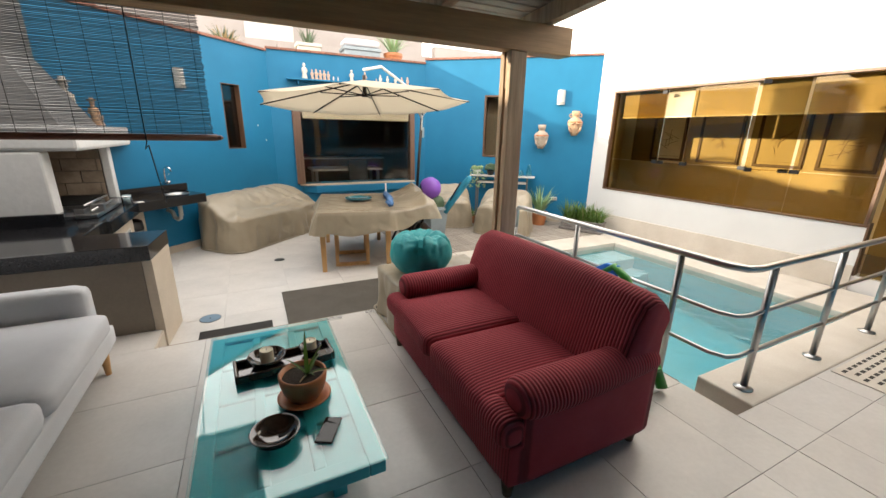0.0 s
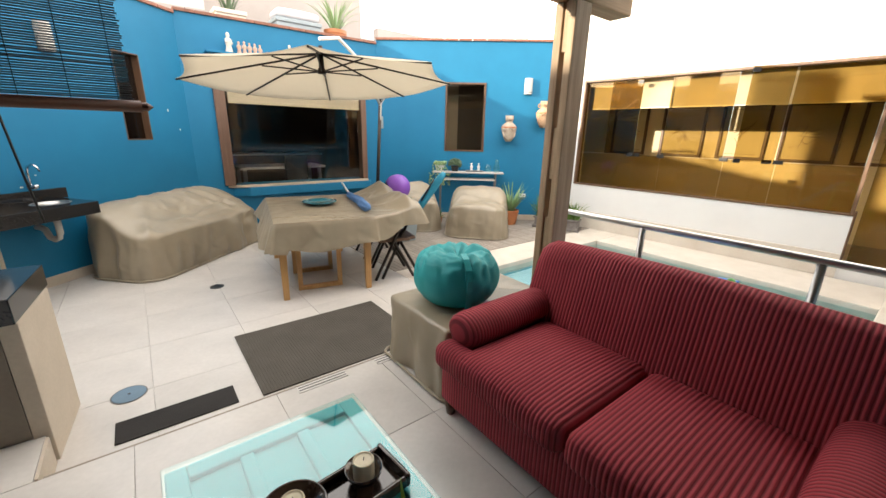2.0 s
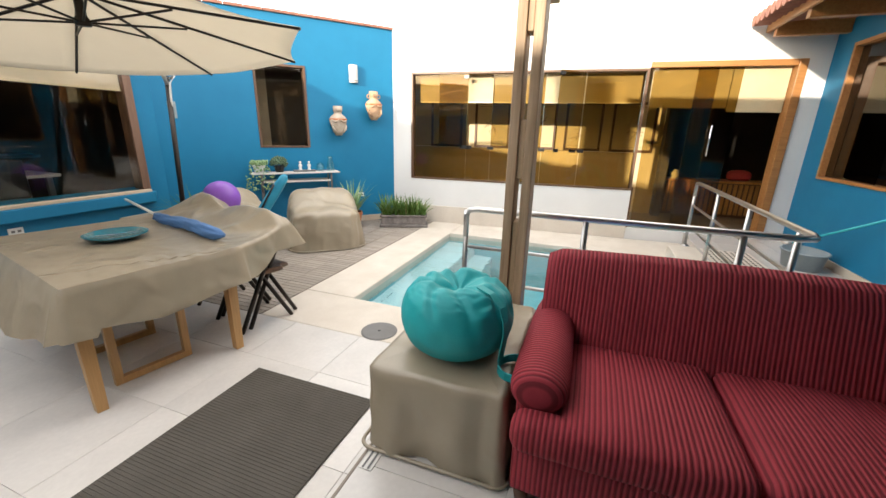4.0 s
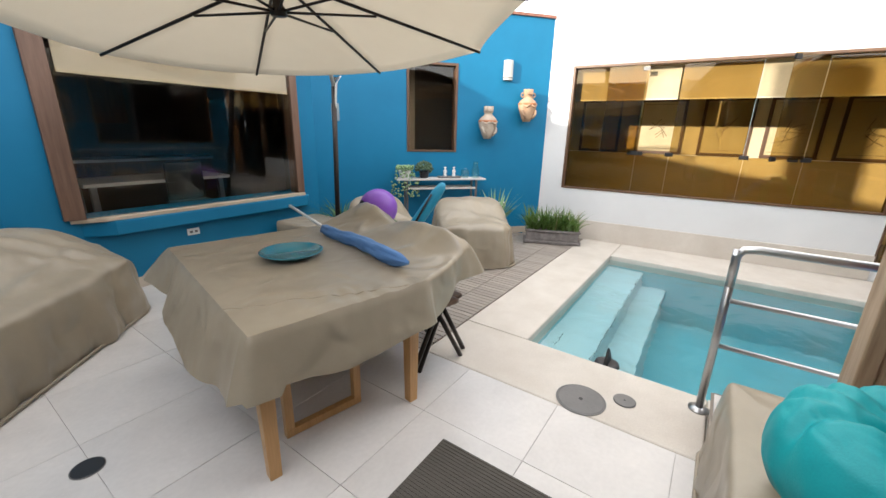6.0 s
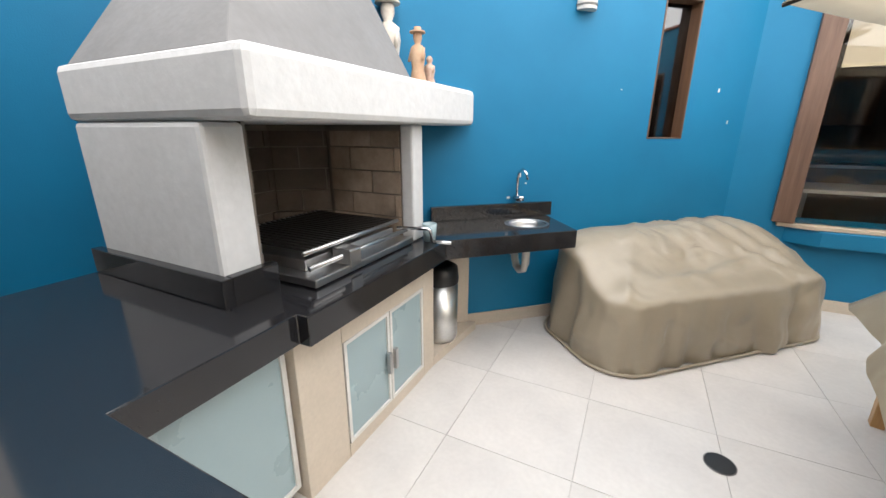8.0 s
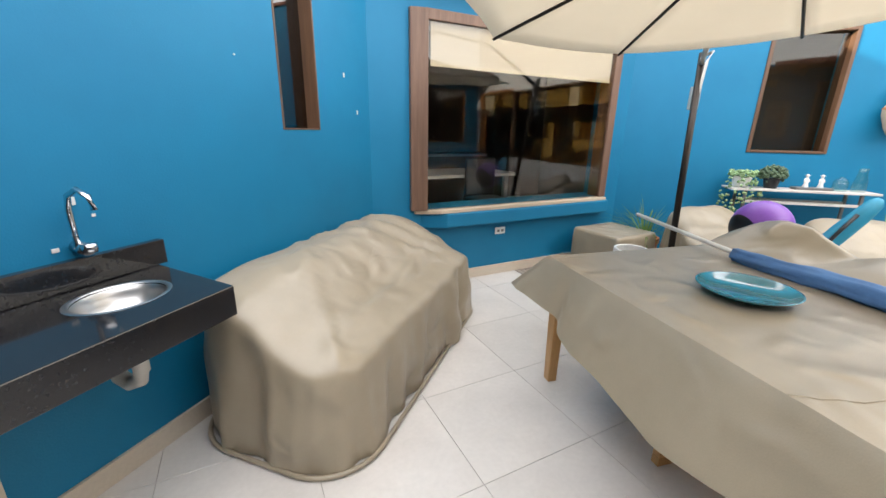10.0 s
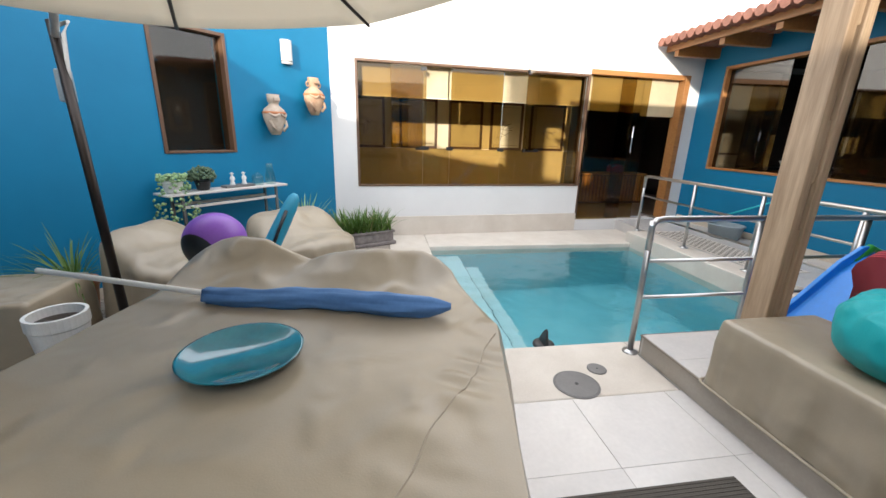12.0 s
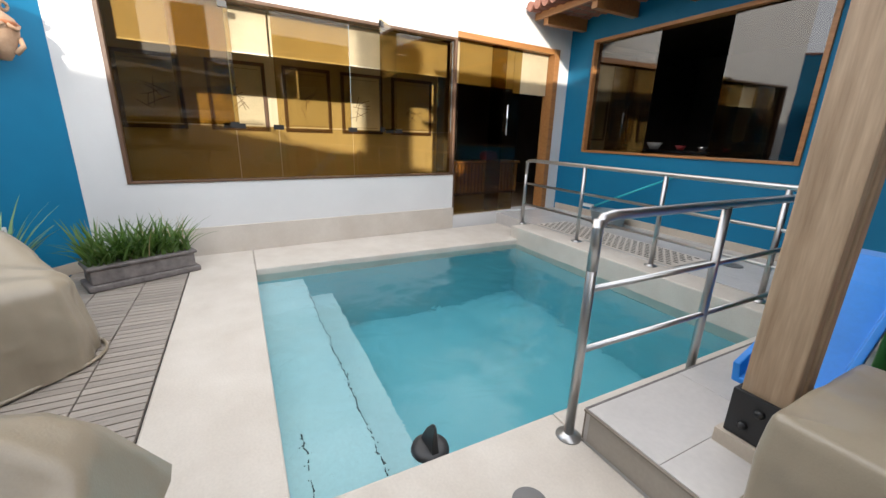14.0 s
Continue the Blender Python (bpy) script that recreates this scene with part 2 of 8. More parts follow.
M = {
    "blue": mat("blue_wall_paint", hexc("03719a"), 0.62, col2=hexc("03678e"), scale=1.3, bump=0.25, bscale=140, fine=0.03),
    "white": mat("white_wall_paint", (0.70, 0.695, 0.685), 0.7, col2=(0.64, 0.635, 0.625), scale=1.2, bump=0.2, bscale=120, fine=0.02),
    "cream": mat("cream_wall_paint", (0.62, 0.57, 0.49), 0.75, col2=(0.55, 0.5, 0.42), scale=1.0, bump=0.2),
    "tile": mat("pale_porcelain_tile", (0.64, 0.61, 0.575), 0.26, col2=(0.53, 0.505, 0.48), scale=2.3, mix=0.5, bump=0.04, bscale=40, rand=0.035, fine=0.04, rvar=0.05),
    "grout": mat("grey_grout", (0.57, 0.54, 0.51), 0.9, bump=0.3),
    "coping": mat("beige_stone_coping", (0.61, 0.56, 0.49), 0.62, col2=(0.52, 0.465, 0.395), scale=3.0, mix=0.5, bump=0.25, bscale=90, fine=0.06),
    "skirt": mat("beige_tile_skirting", (0.56, 0.49, 0.40), 0.5, col2=(0.5, 0.43, 0.34), scale=3),
    "riser": mat("grey_beige_riser_tile", (0.40, 0.355, 0.30), 0.45, col2=(0.33, 0.29, 0.24), scale=3),
    "slat": mat("grey_wood_look_slat", (0.36, 0.315, 0.27), 0.6, col2=(0.27, 0.235, 0.20), scale=5, bump=0.3, stretch=(12, 2, 4), rand=0.12),
    "gap": mat("dark_joint", (0.05, 0.045, 0.04), 0.9),
    "granite": mat("black_polished_granite", (0.009, 0.009, 0.010), 0.10, col2=(0.018, 0.018, 0.020), scale=90, rvar=0.03, fine=0.12, coat=0.1),
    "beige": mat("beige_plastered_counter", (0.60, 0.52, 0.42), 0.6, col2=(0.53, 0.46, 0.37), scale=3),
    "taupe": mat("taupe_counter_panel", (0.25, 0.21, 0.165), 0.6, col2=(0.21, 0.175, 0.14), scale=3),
    "frost": mat("frosted_glass_panel", (0.31, 0.40, 0.42), 0.28, col2=(0.285, 0.37, 0.39), scale=1.5, fine=0.01),
    "whiteframe": mat("white_cabinet_frame", (0.72, 0.70, 0.66), 0.45),
    "plaster": mat("white_rough_plaster", (0.61, 0.605, 0.595), 0.8, col2=(0.55, 0.545, 0.53), scale=2.2, bump=0.5, bscale=26),
    "hood": mat("grey_cement_hood", (0.185, 0.18, 0.175), 0.7, col2=(0.145, 0.14, 0.135), scale=2.2, bump=0.4, bscale=30),
    "firebrick": mat("sooty_fire_brick", (0.50, 0.39, 0.29), 0.9, col2=(0.19, 0.14, 0.10), scale=4, mix=0.5, bump=0.8, bscale=50, rand=0.2),
    "sootbrick": mat("blackened_fire_brick", (0.135, 0.105, 0.08), 0.9, col2=(0.05, 0.04, 0.032), scale=3.5, mix=0.5, bump=0.8, bscale=50, rand=0.25),
    "mortar": mat("sooty_mortar", (0.20, 0.17, 0.14), 0.95, bump=0.5),
    "steel": mat("brushed_stainless_steel", (0.50, 0.495, 0.49), 0.34, 1.0, col2=(0.45, 0.445, 0.44), scale=5, rvar=0.03, fine=0.02),
    "chrome": mat("polished_chrome", (0.75, 0.75, 0.76), 0.08, 1.0, rvar=0.03),
    "iron": mat("blackened_grill_iron", (0.07, 0.066, 0.062), 0.42, 0.8, bump=0.4),
    "black": mat("black_plastic", (0.015, 0.015, 0.016), 0.4),
    "cover": mat("taupe_waterproof_cover_cloth", (0.325, 0.272, 0.195), 0.36, col2=(0.27, 0.226, 0.162), scale=3.0, mix=0.5, bump=0.12, bscale=220, fine=0.04, rvar=0.08, spec=0.65),
    "canopy": mat("ecru_umbrella_canvas", (0.60, 0.53, 0.43), 0.8, col2=(0.54, 0.47, 0.37), scale=2.5, bump=0.1, bscale=300),
    "rib": mat("dark_bronze_metal", (0.035, 0.028, 0.024), 0.4, 0.7),
    "beam": wood("weathered_pine_beam", (0.46, 0.29, 0.145), (0.30, 0.18, 0.085), "X", 0.55),
    "post": wood("weathered_pine_post", (0.47, 0.345, 0.225), (0.25, 0.165, 0.095), "Z", 0.55),
    "frame": wood("brown_wood_window_frame", (0.20, 0.115, 0.075), (0.12, 0.065, 0.042), "Z", 0.45),
    "frameorange": wood("orange_varnished_frame", (0.42, 0.20, 0.065), (0.30, 0.13, 0.04), "X", 0.4),
    "framedark": wood("dark_brown_wood_frame", (0.14, 0.075, 0.04), (0.085, 0.045, 0.025), "Z", 0.45),
    "tablewood": wood("honey_wood_leg", (0.50, 0.29, 0.115), (0.40, 0.22, 0.08), "Z", 0.4),
    "bronzeglass": glass("bronze_window_glass", (0.72, 0.63, 0.41)),
    "darkglass": glass("dark_window_glass", (0.42, 0.38, 0.33), ior=2.0),
    "clearglass": glass("clear_glass", (0.88, 0.95, 0.93)),
    "tableglass": glass("thick_table_glass", (0.86, 0.97, 0.96), gloss_rough=0.006, ior=1.72),
    "screen": mat("black_phone_screen", (0.006, 0.006, 0.007), 0.06, rvar=0.02, spec=0.25, fine=0.0),
    "palewood": wood("pale_worn_sill_wood", (0.52, 0.44, 0.34), (0.40, 0.32, 0.23), "X", 0.6),
    "bayshade": mat("cream_bay_shade", (0.80, 0.75, 0.64), 0.9, col2=(0.74, 0.69, 0.58), scale=2.0, bump=0.1),
    "bayglass": glass("bay_window_glass", (0.90, 0.88, 0.84), ior=1.55),
    "slitblind": mat("violet_grey_roller_blind", (0.13, 0.12, 0.14), 0.8, bump=0.2, bscale=200),
    # cream wall made darker: the upper terrace's shade is put into this colour
    "terracewall": mat("pinkish_wall_painted_in_shade", (0.40, 0.36, 0.335), 0.8, col2=(0.34, 0.30, 0.275), scale=1.4, bump=0.3),
    # pool plaster with the light lost in deep water put into its colour
    "poolfloor": mat("pool_floor_water_tinted", (0.31, 0.58, 0.62), 0.6, col2=(0.25, 0.52, 0.58), scale=1.6, mix=0.5, bump=0.2),
    "water": None,
    "burgundy": mat("burgundy_ribbed_velvet", (0.37, 0.043, 0.060), 0.75, col2=(0.30, 0.034, 0.048), scale=3, bump=0.1, bscale=200, spec=0.25),
    "greycloth": mat("light_grey_sofa_cloth", (0.58, 0.59, 0.62), 0.85, col2=(0.52, 0.53, 0.56), scale=3, bump=0.3, bscale=260),
    "teal": mat("teal_beanbag_cloth", (0.012, 0.34, 0.36), 0.6, col2=(0.009, 0.28, 0.30), scale=4, bump=0.2, bscale=200),
    "tealwood": mat("turquoise_painted_wood", (0.055, 0.50, 0.57), 0.5, col2=(0.04, 0.42, 0.49), scale=5, bump=0.2, stretch=(1, 6, 6)),
    "glaze": mat("teal_glazed_ceramic", (0.012, 0.122, 0.178), 0.12, col2=(0.024, 0.194, 0.255), scale=7, coat=0.6),
    "purple": mat("purple_dome_shell", (0.25, 0.09, 0.52), 0.4, col2=(0.22, 0.075, 0.46), scale=6, bump=0.05),
    "denim": mat("blue_folded_parasol_cloth", (0.096, 0.217, 0.468), 0.75, col2=(0.080, 0.174, 0.377), scale=8, bump=0.2),
    "cyan": mat("cyan_nylon_bag_cloth", (0.02, 0.27, 0.42), 0.55, col2=(0.015, 0.21, 0.34), scale=6),
    "mat": mat("grey_brown_rubber_mat", (0.085, 0.075, 0.062), 0.85, bump=0.7, bscale=150, fine=0.12),
    "blackmat": mat("black_rubber_mat", (0.022, 0.02, 0.019), 0.9, bump=0.6, bscale=150),
    "terracotta": mat("terracotta_clay", (0.50, 0.19, 0.07), 0.5, col2=(0.38, 0.13, 0.05), scale=8, bump=0.2),
    "claypale": mat("grey_beige_figured_clay", (0.50, 0.42, 0.34), 0.8, col2=(0.34, 0.265, 0.20), scale=11, mix=0.5, bump=0.5),
    "clay": mat("pale_figured_clay", (0.52, 0.36, 0.23), 0.75, col2=(0.36, 0.20, 0.115), scale=9, mix=0.5, bump=0.4),
    "soil": mat("dark_soil", (0.035, 0.025, 0.017), 0.95, bump=1.0, bscale=80),
    "leaf": mat("green_blade_leaf", (0.12, 0.20, 0.04), 0.5, col2=(0.045, 0.09, 0.018), scale=6, rand=0.2),
    "leafpale": mat("pale_green_leaf", (0.30, 0.42, 0.20), 0.5, col2=(0.17, 0.30, 0.13), scale=8),
    "leafdark": mat("grey_green_leaf", (0.10, 0.15, 0.085), 0.6, col2=(0.06, 0.10, 0.05), scale=9),
    "straw": mat("dry_straw_leaf", (0.42, 0.31, 0.16), 0.7),
    "planter": mat("grey_slate_planter", (0.12, 0.105, 0.10), 0.75, col2=(0.32, 0.29, 0.27), scale=14, mix=0.3, bump=0.8, bscale=30),
    "whiteplastic": mat("white_plastic", (0.76, 0.76, 0.74), 0.4),
    "lampwhite": mat("white_wall_lamp_shell", (0.62, 0.60, 0.56), 0.5),
    "bluetub": mat("grey_blue_plastic_tub", (0.30, 0.36, 0.39), 0.45),
    "greenplastic": mat("green_plastic", (0.04, 0.30, 0.035), 0.35),
    "blueplastic": mat("bright_blue_plastic", (0.03, 0.25, 0.78), 0.35),
    "greydisc": mat("grey_steel_cover", (0.17, 0.165, 0.16), 0.5, 0.2, bump=0.3),
    "bluedisc": mat("blue_grey_cover", (0.14, 0.22, 0.30), 0.5, bump=0.2),
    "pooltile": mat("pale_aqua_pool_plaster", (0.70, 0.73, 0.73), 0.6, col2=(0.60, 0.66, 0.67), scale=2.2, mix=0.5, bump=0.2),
    "crack": mat("black_worn_grout", (0.03, 0.04, 0.045), 0.9),
    "candle": mat("ivory_candle_wax", (0.78, 0.70, 0.52), 0.5),
    "lacquer": mat("dark_lacquered_ceramic", (0.02, 0.014, 0.012), 0.12, col2=(0.05, 0.03, 0.02), scale=12, coat=0.6),
    "bamboo": mat("brown_bamboo_rod", (0.13, 0.04, 0.02), 0.45),
    "bamboostrip": mat("blue_grey_bamboo_strip", (0.17, 0.18, 0.19), 0.7, rand=0.1),
    "roof": mat("white_washed_roof_boards", (0.42, 0.39, 0.34), 0.7, col2=(0.33, 0.30, 0.25), scale=4, stretch=(1, 10, 10), bump=0.3),
    "roofcoat": mat("brown_roof_cover", (0.22, 0.16, 0.12), 0.8, bump=0.4),
    "clearwin": glass("clear_window_glass", (0.80, 0.76, 0.69), ior=1.5),
    "binsteel": mat("satin_steel_drum", (0.74, 0.74, 0.73), 0.34, 1.0, col2=(0.66, 0.66, 0.65), scale=10),
    "room": mat("tan_room_wall", (0.74, 0.63, 0.43), 0.8, scale=1.0),
    # wall of an unlit room, its dimness painted into the colour
    "roomunlit": mat("unlit_room_wall", (0.10, 0.085, 0.07), 0.8),
    "roomfloor": mat("brown_room_floor", (0.26, 0.20, 0.14), 0.4),
    "shade": mat("cream_roller_shade", (0.74, 0.64, 0.43), 0.9, bump=0.1),
    "paper": mat("ivory_print_paper", (0.62, 0.52, 0.32), 0.8),
    "ink": mat("brown_ink_line", (0.16, 0.09, 0.04), 0.8),
    "brick_edge": mat("terracotta_coping_brick", (0.34, 0.15, 0.10), 0.8, col2=(0.22, 0.10, 0.07), scale=9, bump=0.6, rand=0.15),
    "skin": mat("painted_clay_figure", (0.42, 0.22, 0.15), 0.6, col2=(0.55, 0.45, 0.36), scale=30, mix=0.5),
    "statuewhite": mat("off_white_painted_clay", (0.66, 0.61, 0.53), 0.65, col2=(0.42, 0.33, 0.25), scale=35, mix=0.3),
    "copper": mat("carved_silvered_metal", (0.42, 0.37, 0.33), 0.4, 0.6, bump=0.8, bscale=70),
    "shark": mat("dark_grey_rubber", (0.03, 0.03, 0.032), 0.45),
    "yellowwood": wood("yellow_pine_furniture", (0.50, 0.26, 0.08), (0.38, 0.18, 0.05), "Z", 0.45),
    "red": mat("red_fabric", (0.45, 0.05, 0.05), 0.7),
}


def water_material():
    m = bpy.data.materials.new("pool_water")
    m.use_nodes = True
    nt = m.node_tree
    nt.nodes.clear()
    out = nt.nodes.new("ShaderNodeOutputMaterial")
    tr = nt.nodes.new("ShaderNodeBsdfRefraction")
    tr.inputs["Color"].default_value = (0.70, 0.90, 0.93, 1)
    tr.inputs["IOR"].default_value = 1.12
    tr.inputs["Roughness"].default_value = 0.08
    gl = nt.nodes.new("ShaderNodeBsdfGlossy")
    gl.inputs["Roughness"].default_value = 0.03
    mx = nt.nodes.new("ShaderNodeMixShader")
    tc = nt.nodes.new("ShaderNodeTexCoord")
    n1 = nt.nodes.new("ShaderNodeTexNoise")
    n1.inputs["Scale"].default_value = 3.4
    n1.inputs["Detail"].default_value = 5.0
    n1.inputs["Distortion"].default_value = 1.2
    nt.links.new(tc.outputs["Object"], n1.inputs["Vector"])
    bp = nt.nodes.new("ShaderNodeBump")
    bp.inputs["Strength"].default_value = 0.35
    bp.inputs["Distance"].default_value = 0.03
    nt.links.new(n1.outputs["Fac"], bp.inputs["Height"])
    nt.links.new(bp.outputs["Normal"], gl.inputs["Normal"])
    nt.links.new(bp.outputs["Normal"], tr.inputs["Normal"])
    nt.links.new(reflectance(nt, 0.02, bp.outputs["Normal"]), mx.inputs["Fac"])
    nt.links.new(tr.outputs["BSDF"], mx.inputs[1])
    nt.links.new(gl.outputs["BSDF"], mx.inputs[2])
    nt.links.new(mx.outputs["Shader"], out.inputs["Surface"])
    return m


M["water"] = water_material()


def let_light_through(m, share, colour):
    """Cloth that glows softly when lit from behind."""
    nt = m.node_tree
    out = nt.nodes["Material Output"]
    tl = nt.nodes.new("ShaderNodeBsdfTranslucent")
    tl.inputs["Color"].default_value = (*colour, 1)
    mx = nt.nodes.new("ShaderNodeMixShader")
    mx.inputs["Fac"].default_value = share
    nt.links.new(nt.nodes["Principled BSDF"].outputs["BSDF"], mx.inputs[1])
    nt.links.new(tl.outputs["BSDF"], mx.inputs[2])
    nt.links.new(mx.outputs["Shader"], out.inputs["Surface"])


def wrinkles(m, scale, depth):
    """Broad soft creases over a cloth."""
    nt = m.node_tree
    b = nt.nodes["Principled BSDF"]
    tc = nt.nodes.new("ShaderNodeTexCoord")
    n = nt.nodes.new("ShaderNodeTexNoise")
    n.noise_type = 'RIDGED_MULTIFRACTAL'
    n.inputs["Scale"].default_value = scale
    n.inputs["Detail"].default_value = 3.0
    n.inputs["Distortion"].default_value = 0.5
    nt.links.new(tc.outputs["Object"], n.inputs["Vector"])
    bp = nt.nodes.new("ShaderNodeBump")
    bp.inputs["Strength"].default_value = 0.5
    bp.inputs["Distance"].default_value = depth
    nt.links.new(n.outputs["Fac"], bp.inputs["Height"])
    if b.inputs["Normal"].links:
        nt.links.new(b.inputs["Normal"].links[0].from_socket, bp.inputs["Normal"])
    nt.links.new(bp.outputs["Normal"], b.inputs["Normal"])


wrinkles(M["cover"], 5.0, 0.045)
wrinkles(M["teal"], 6.0, 0.045)
wrinkles(M["denim"], 9.0, 0.02)
wrinkles(M["greycloth"], 2.0, 0.006)
let_light_through(M["canopy"], 0.50, (0.80, 0.75, 0.65))
let_light_through(M["bayshade"], 0.35, (0.80, 0.74, 0.60))
let_light_through(M["shade"], 0.35, (0.80, 0.66, 0.42))
let_light_through(M["leaf"], 0.25, (0.16, 0.30, 0.04))


# ---- building blocks ----
def finish(name, bm, material, smooth=False, bevel=0.0):
    me = bpy.data.meshes.new(name)
    bmesh.ops.recalc_face_normals(bm, faces=bm.faces)
    bm.to_mesh(me)
    bm.free()
    me.materials.append(material)
    if smooth:
        for p in me.polygons:
            p.use_smooth = True
    return me


def bevel_on(ob, width, segments=2):
    if width:
        b = ob.modifiers.new("bevel", 'BEVEL')
        b.width = width
        b.segments = segments
        b.limit_method = 'ANGLE'
    return ob


def part(name, bm, material, parent, label="", smooth=False, bevel=0.0):
    ob = new(name, finish(name, bm, material, smooth))
    ob.parent = parent
    if label:
        tagged(ob, label)
    return bevel_on(ob, bevel)


def solid(name, bm, material, label, category, group="", kind="", smooth=False, bevel=0.0):
    ob = new(name, finish(name, bm, material, smooth))
    tagged(ob, label, category, group, kind)
    return bevel_on(ob, bevel)


def thing(name, m, label, category, group="", kind=""):
    ob = new(name)
    ob.empty_display_size = 0.1
    ob.matrix_basis = m
    return tagged(ob, label, category, group, kind)


def box(bm, x0, x1, y0, y1, z0, z1):
    v = [bm.verts.new((x, y, z)) for z in (z0, z1) for y in (y0, y1) for x in (x0, x1)]
    for f in ((0, 2, 3, 1), (4, 5, 7, 6), (0, 1, 5, 4), (1, 3, 7, 5), (3, 2, 6, 7), (2, 0, 4, 6)):
        bm.faces.new([v[i] for i in f])
    return bm


def boxm(*a):
    return box(bmesh.new(), *a)


def prism(bm, pts, z0, z1):
    lo = [bm.verts.new((x, y, z0)) for x, y in pts]
    hi = [bm.verts.new((x, y, z1)) for x, y in pts]
    n = len(pts)
    bm.faces.new(lo[::-1])
    bm.faces.new(hi)
    for i in range(n):
        bm.faces.new((lo[i], lo[(i + 1) % n], hi[(i + 1) % n], hi[i]))
    return bm


def prismm(pts, z0, z1):
    return prism(bmesh.new(), pts, z0, z1)


def rod(bm, a, b, r0, r1=None, seg=10):
    """A round bar from a to b, closed at both ends."""
    r1 = r0 if r1 is None else r1
    a, b = Vector(a), Vector(b)
    q = (b - a).to_track_quat('Z', 'Y')
    rings = []
    for p, r in ((a, r0), (b, r1)):
        rings.append([bm.verts.new(p + q @ Vector((r * math.cos(2 * math.pi * i / seg), r * math.sin(2 * math.pi * i / seg), 0))) for i in range(seg)])
    for i in range(seg):
        bm.faces.new((rings[0][i], rings[0][(i + 1) % seg], rings[1][(i + 1) % seg], rings[1][i]))
    bm.faces.new(rings[0][::-1])
    bm.faces.new(rings[1])
    return bm


def tube(bm, pts, r, seg=8):
    """A round tube along a line of points."""
    pts = [Vector(p) for p in pts]
    rings = []
    for i, p in enumerate(pts):
        d = (pts[min(i + 1, len(pts) - 1)] - pts[max(i - 1, 0)]).normalized()
        up = Vector((0, 0, 1)) if abs(d.z) < 0.95 else Vector((0, 1, 0))
        s = d.cross(up).normalized()
        u = s.cross(d)
        rr = r[i] if isinstance(r, (list, tuple)) else r
        rings.append([bm.verts.new(p + rr * (math.cos(2 * math.pi * k / seg) * s + math.sin(2 * math.pi * k / seg) * u)) for k in range(seg)])
    for a, b in zip(rings, rings[1:]):
        for k in range(seg):
            bm.faces.new((a[k], a[(k + 1) % seg], b[(k + 1) % seg], b[k]))
    bm.faces.new(rings[0][::-1])
    bm.faces.new(rings[-1])
    return bm


def lathe(bm, profile, seg=24, at=(0, 0, 0)):
    """Turns a profile of (radius, height) round the upright axis."""
    ax, ay, az = at
    rings = []
    for r, z in profile:
        if r < 1e-5:
            rings.append([bm.verts.new((ax, ay, az + z))])
        else:
            rings.append([bm.verts.new((ax + r * math.cos(2 * math.pi * i / seg), ay + r * math.sin(2 * math.pi * i / seg), az + z)) for i in range(seg)])
    for a, b in zip(rings, rings[1:]):
        for i in range(seg):
            j = (i + 1) % seg
            if len(a) == 1 and len(b) == 1:
                continue
            if len(a) == 1:
                bm.faces.new((a[0], b[i], b[j]))
            elif len(b) == 1:
                bm.faces.new((a[i], a[j], b[0]))
            else:
                bm.faces.new((a[i], a[j], b[j], b[i]))
    return bm


def lathem(profile, seg=24, at=(0, 0, 0)):
    return lathe(bmesh.new(), profile, seg, at)


def round_rect(a0, a1, b0, b1, r, n=14):
    """A rectangle with rounded corners, as a closed line of evenly spread points."""
    pts = []
    for cx, cy, s in ((a1 - r, b1 - r, 0), (a0 + r, b1 - r, 90), (a0 + r, b0 + r, 180), (a1 - r, b0 + r, 270)):
        for k in range(n + 1):
            t = radians(s + 90 * k / n)
            pts.append(Vector((cx + r * math.cos(t), cy + r * math.sin(t))))
    out = []
    for i, p in enumerate(pts):
        q = pts[(i + 1) % len(pts)]
        steps = max(1, int((q - p).length / 0.035))
        out += [p.lerp(q, k / steps) for k in range(steps)]
    return out


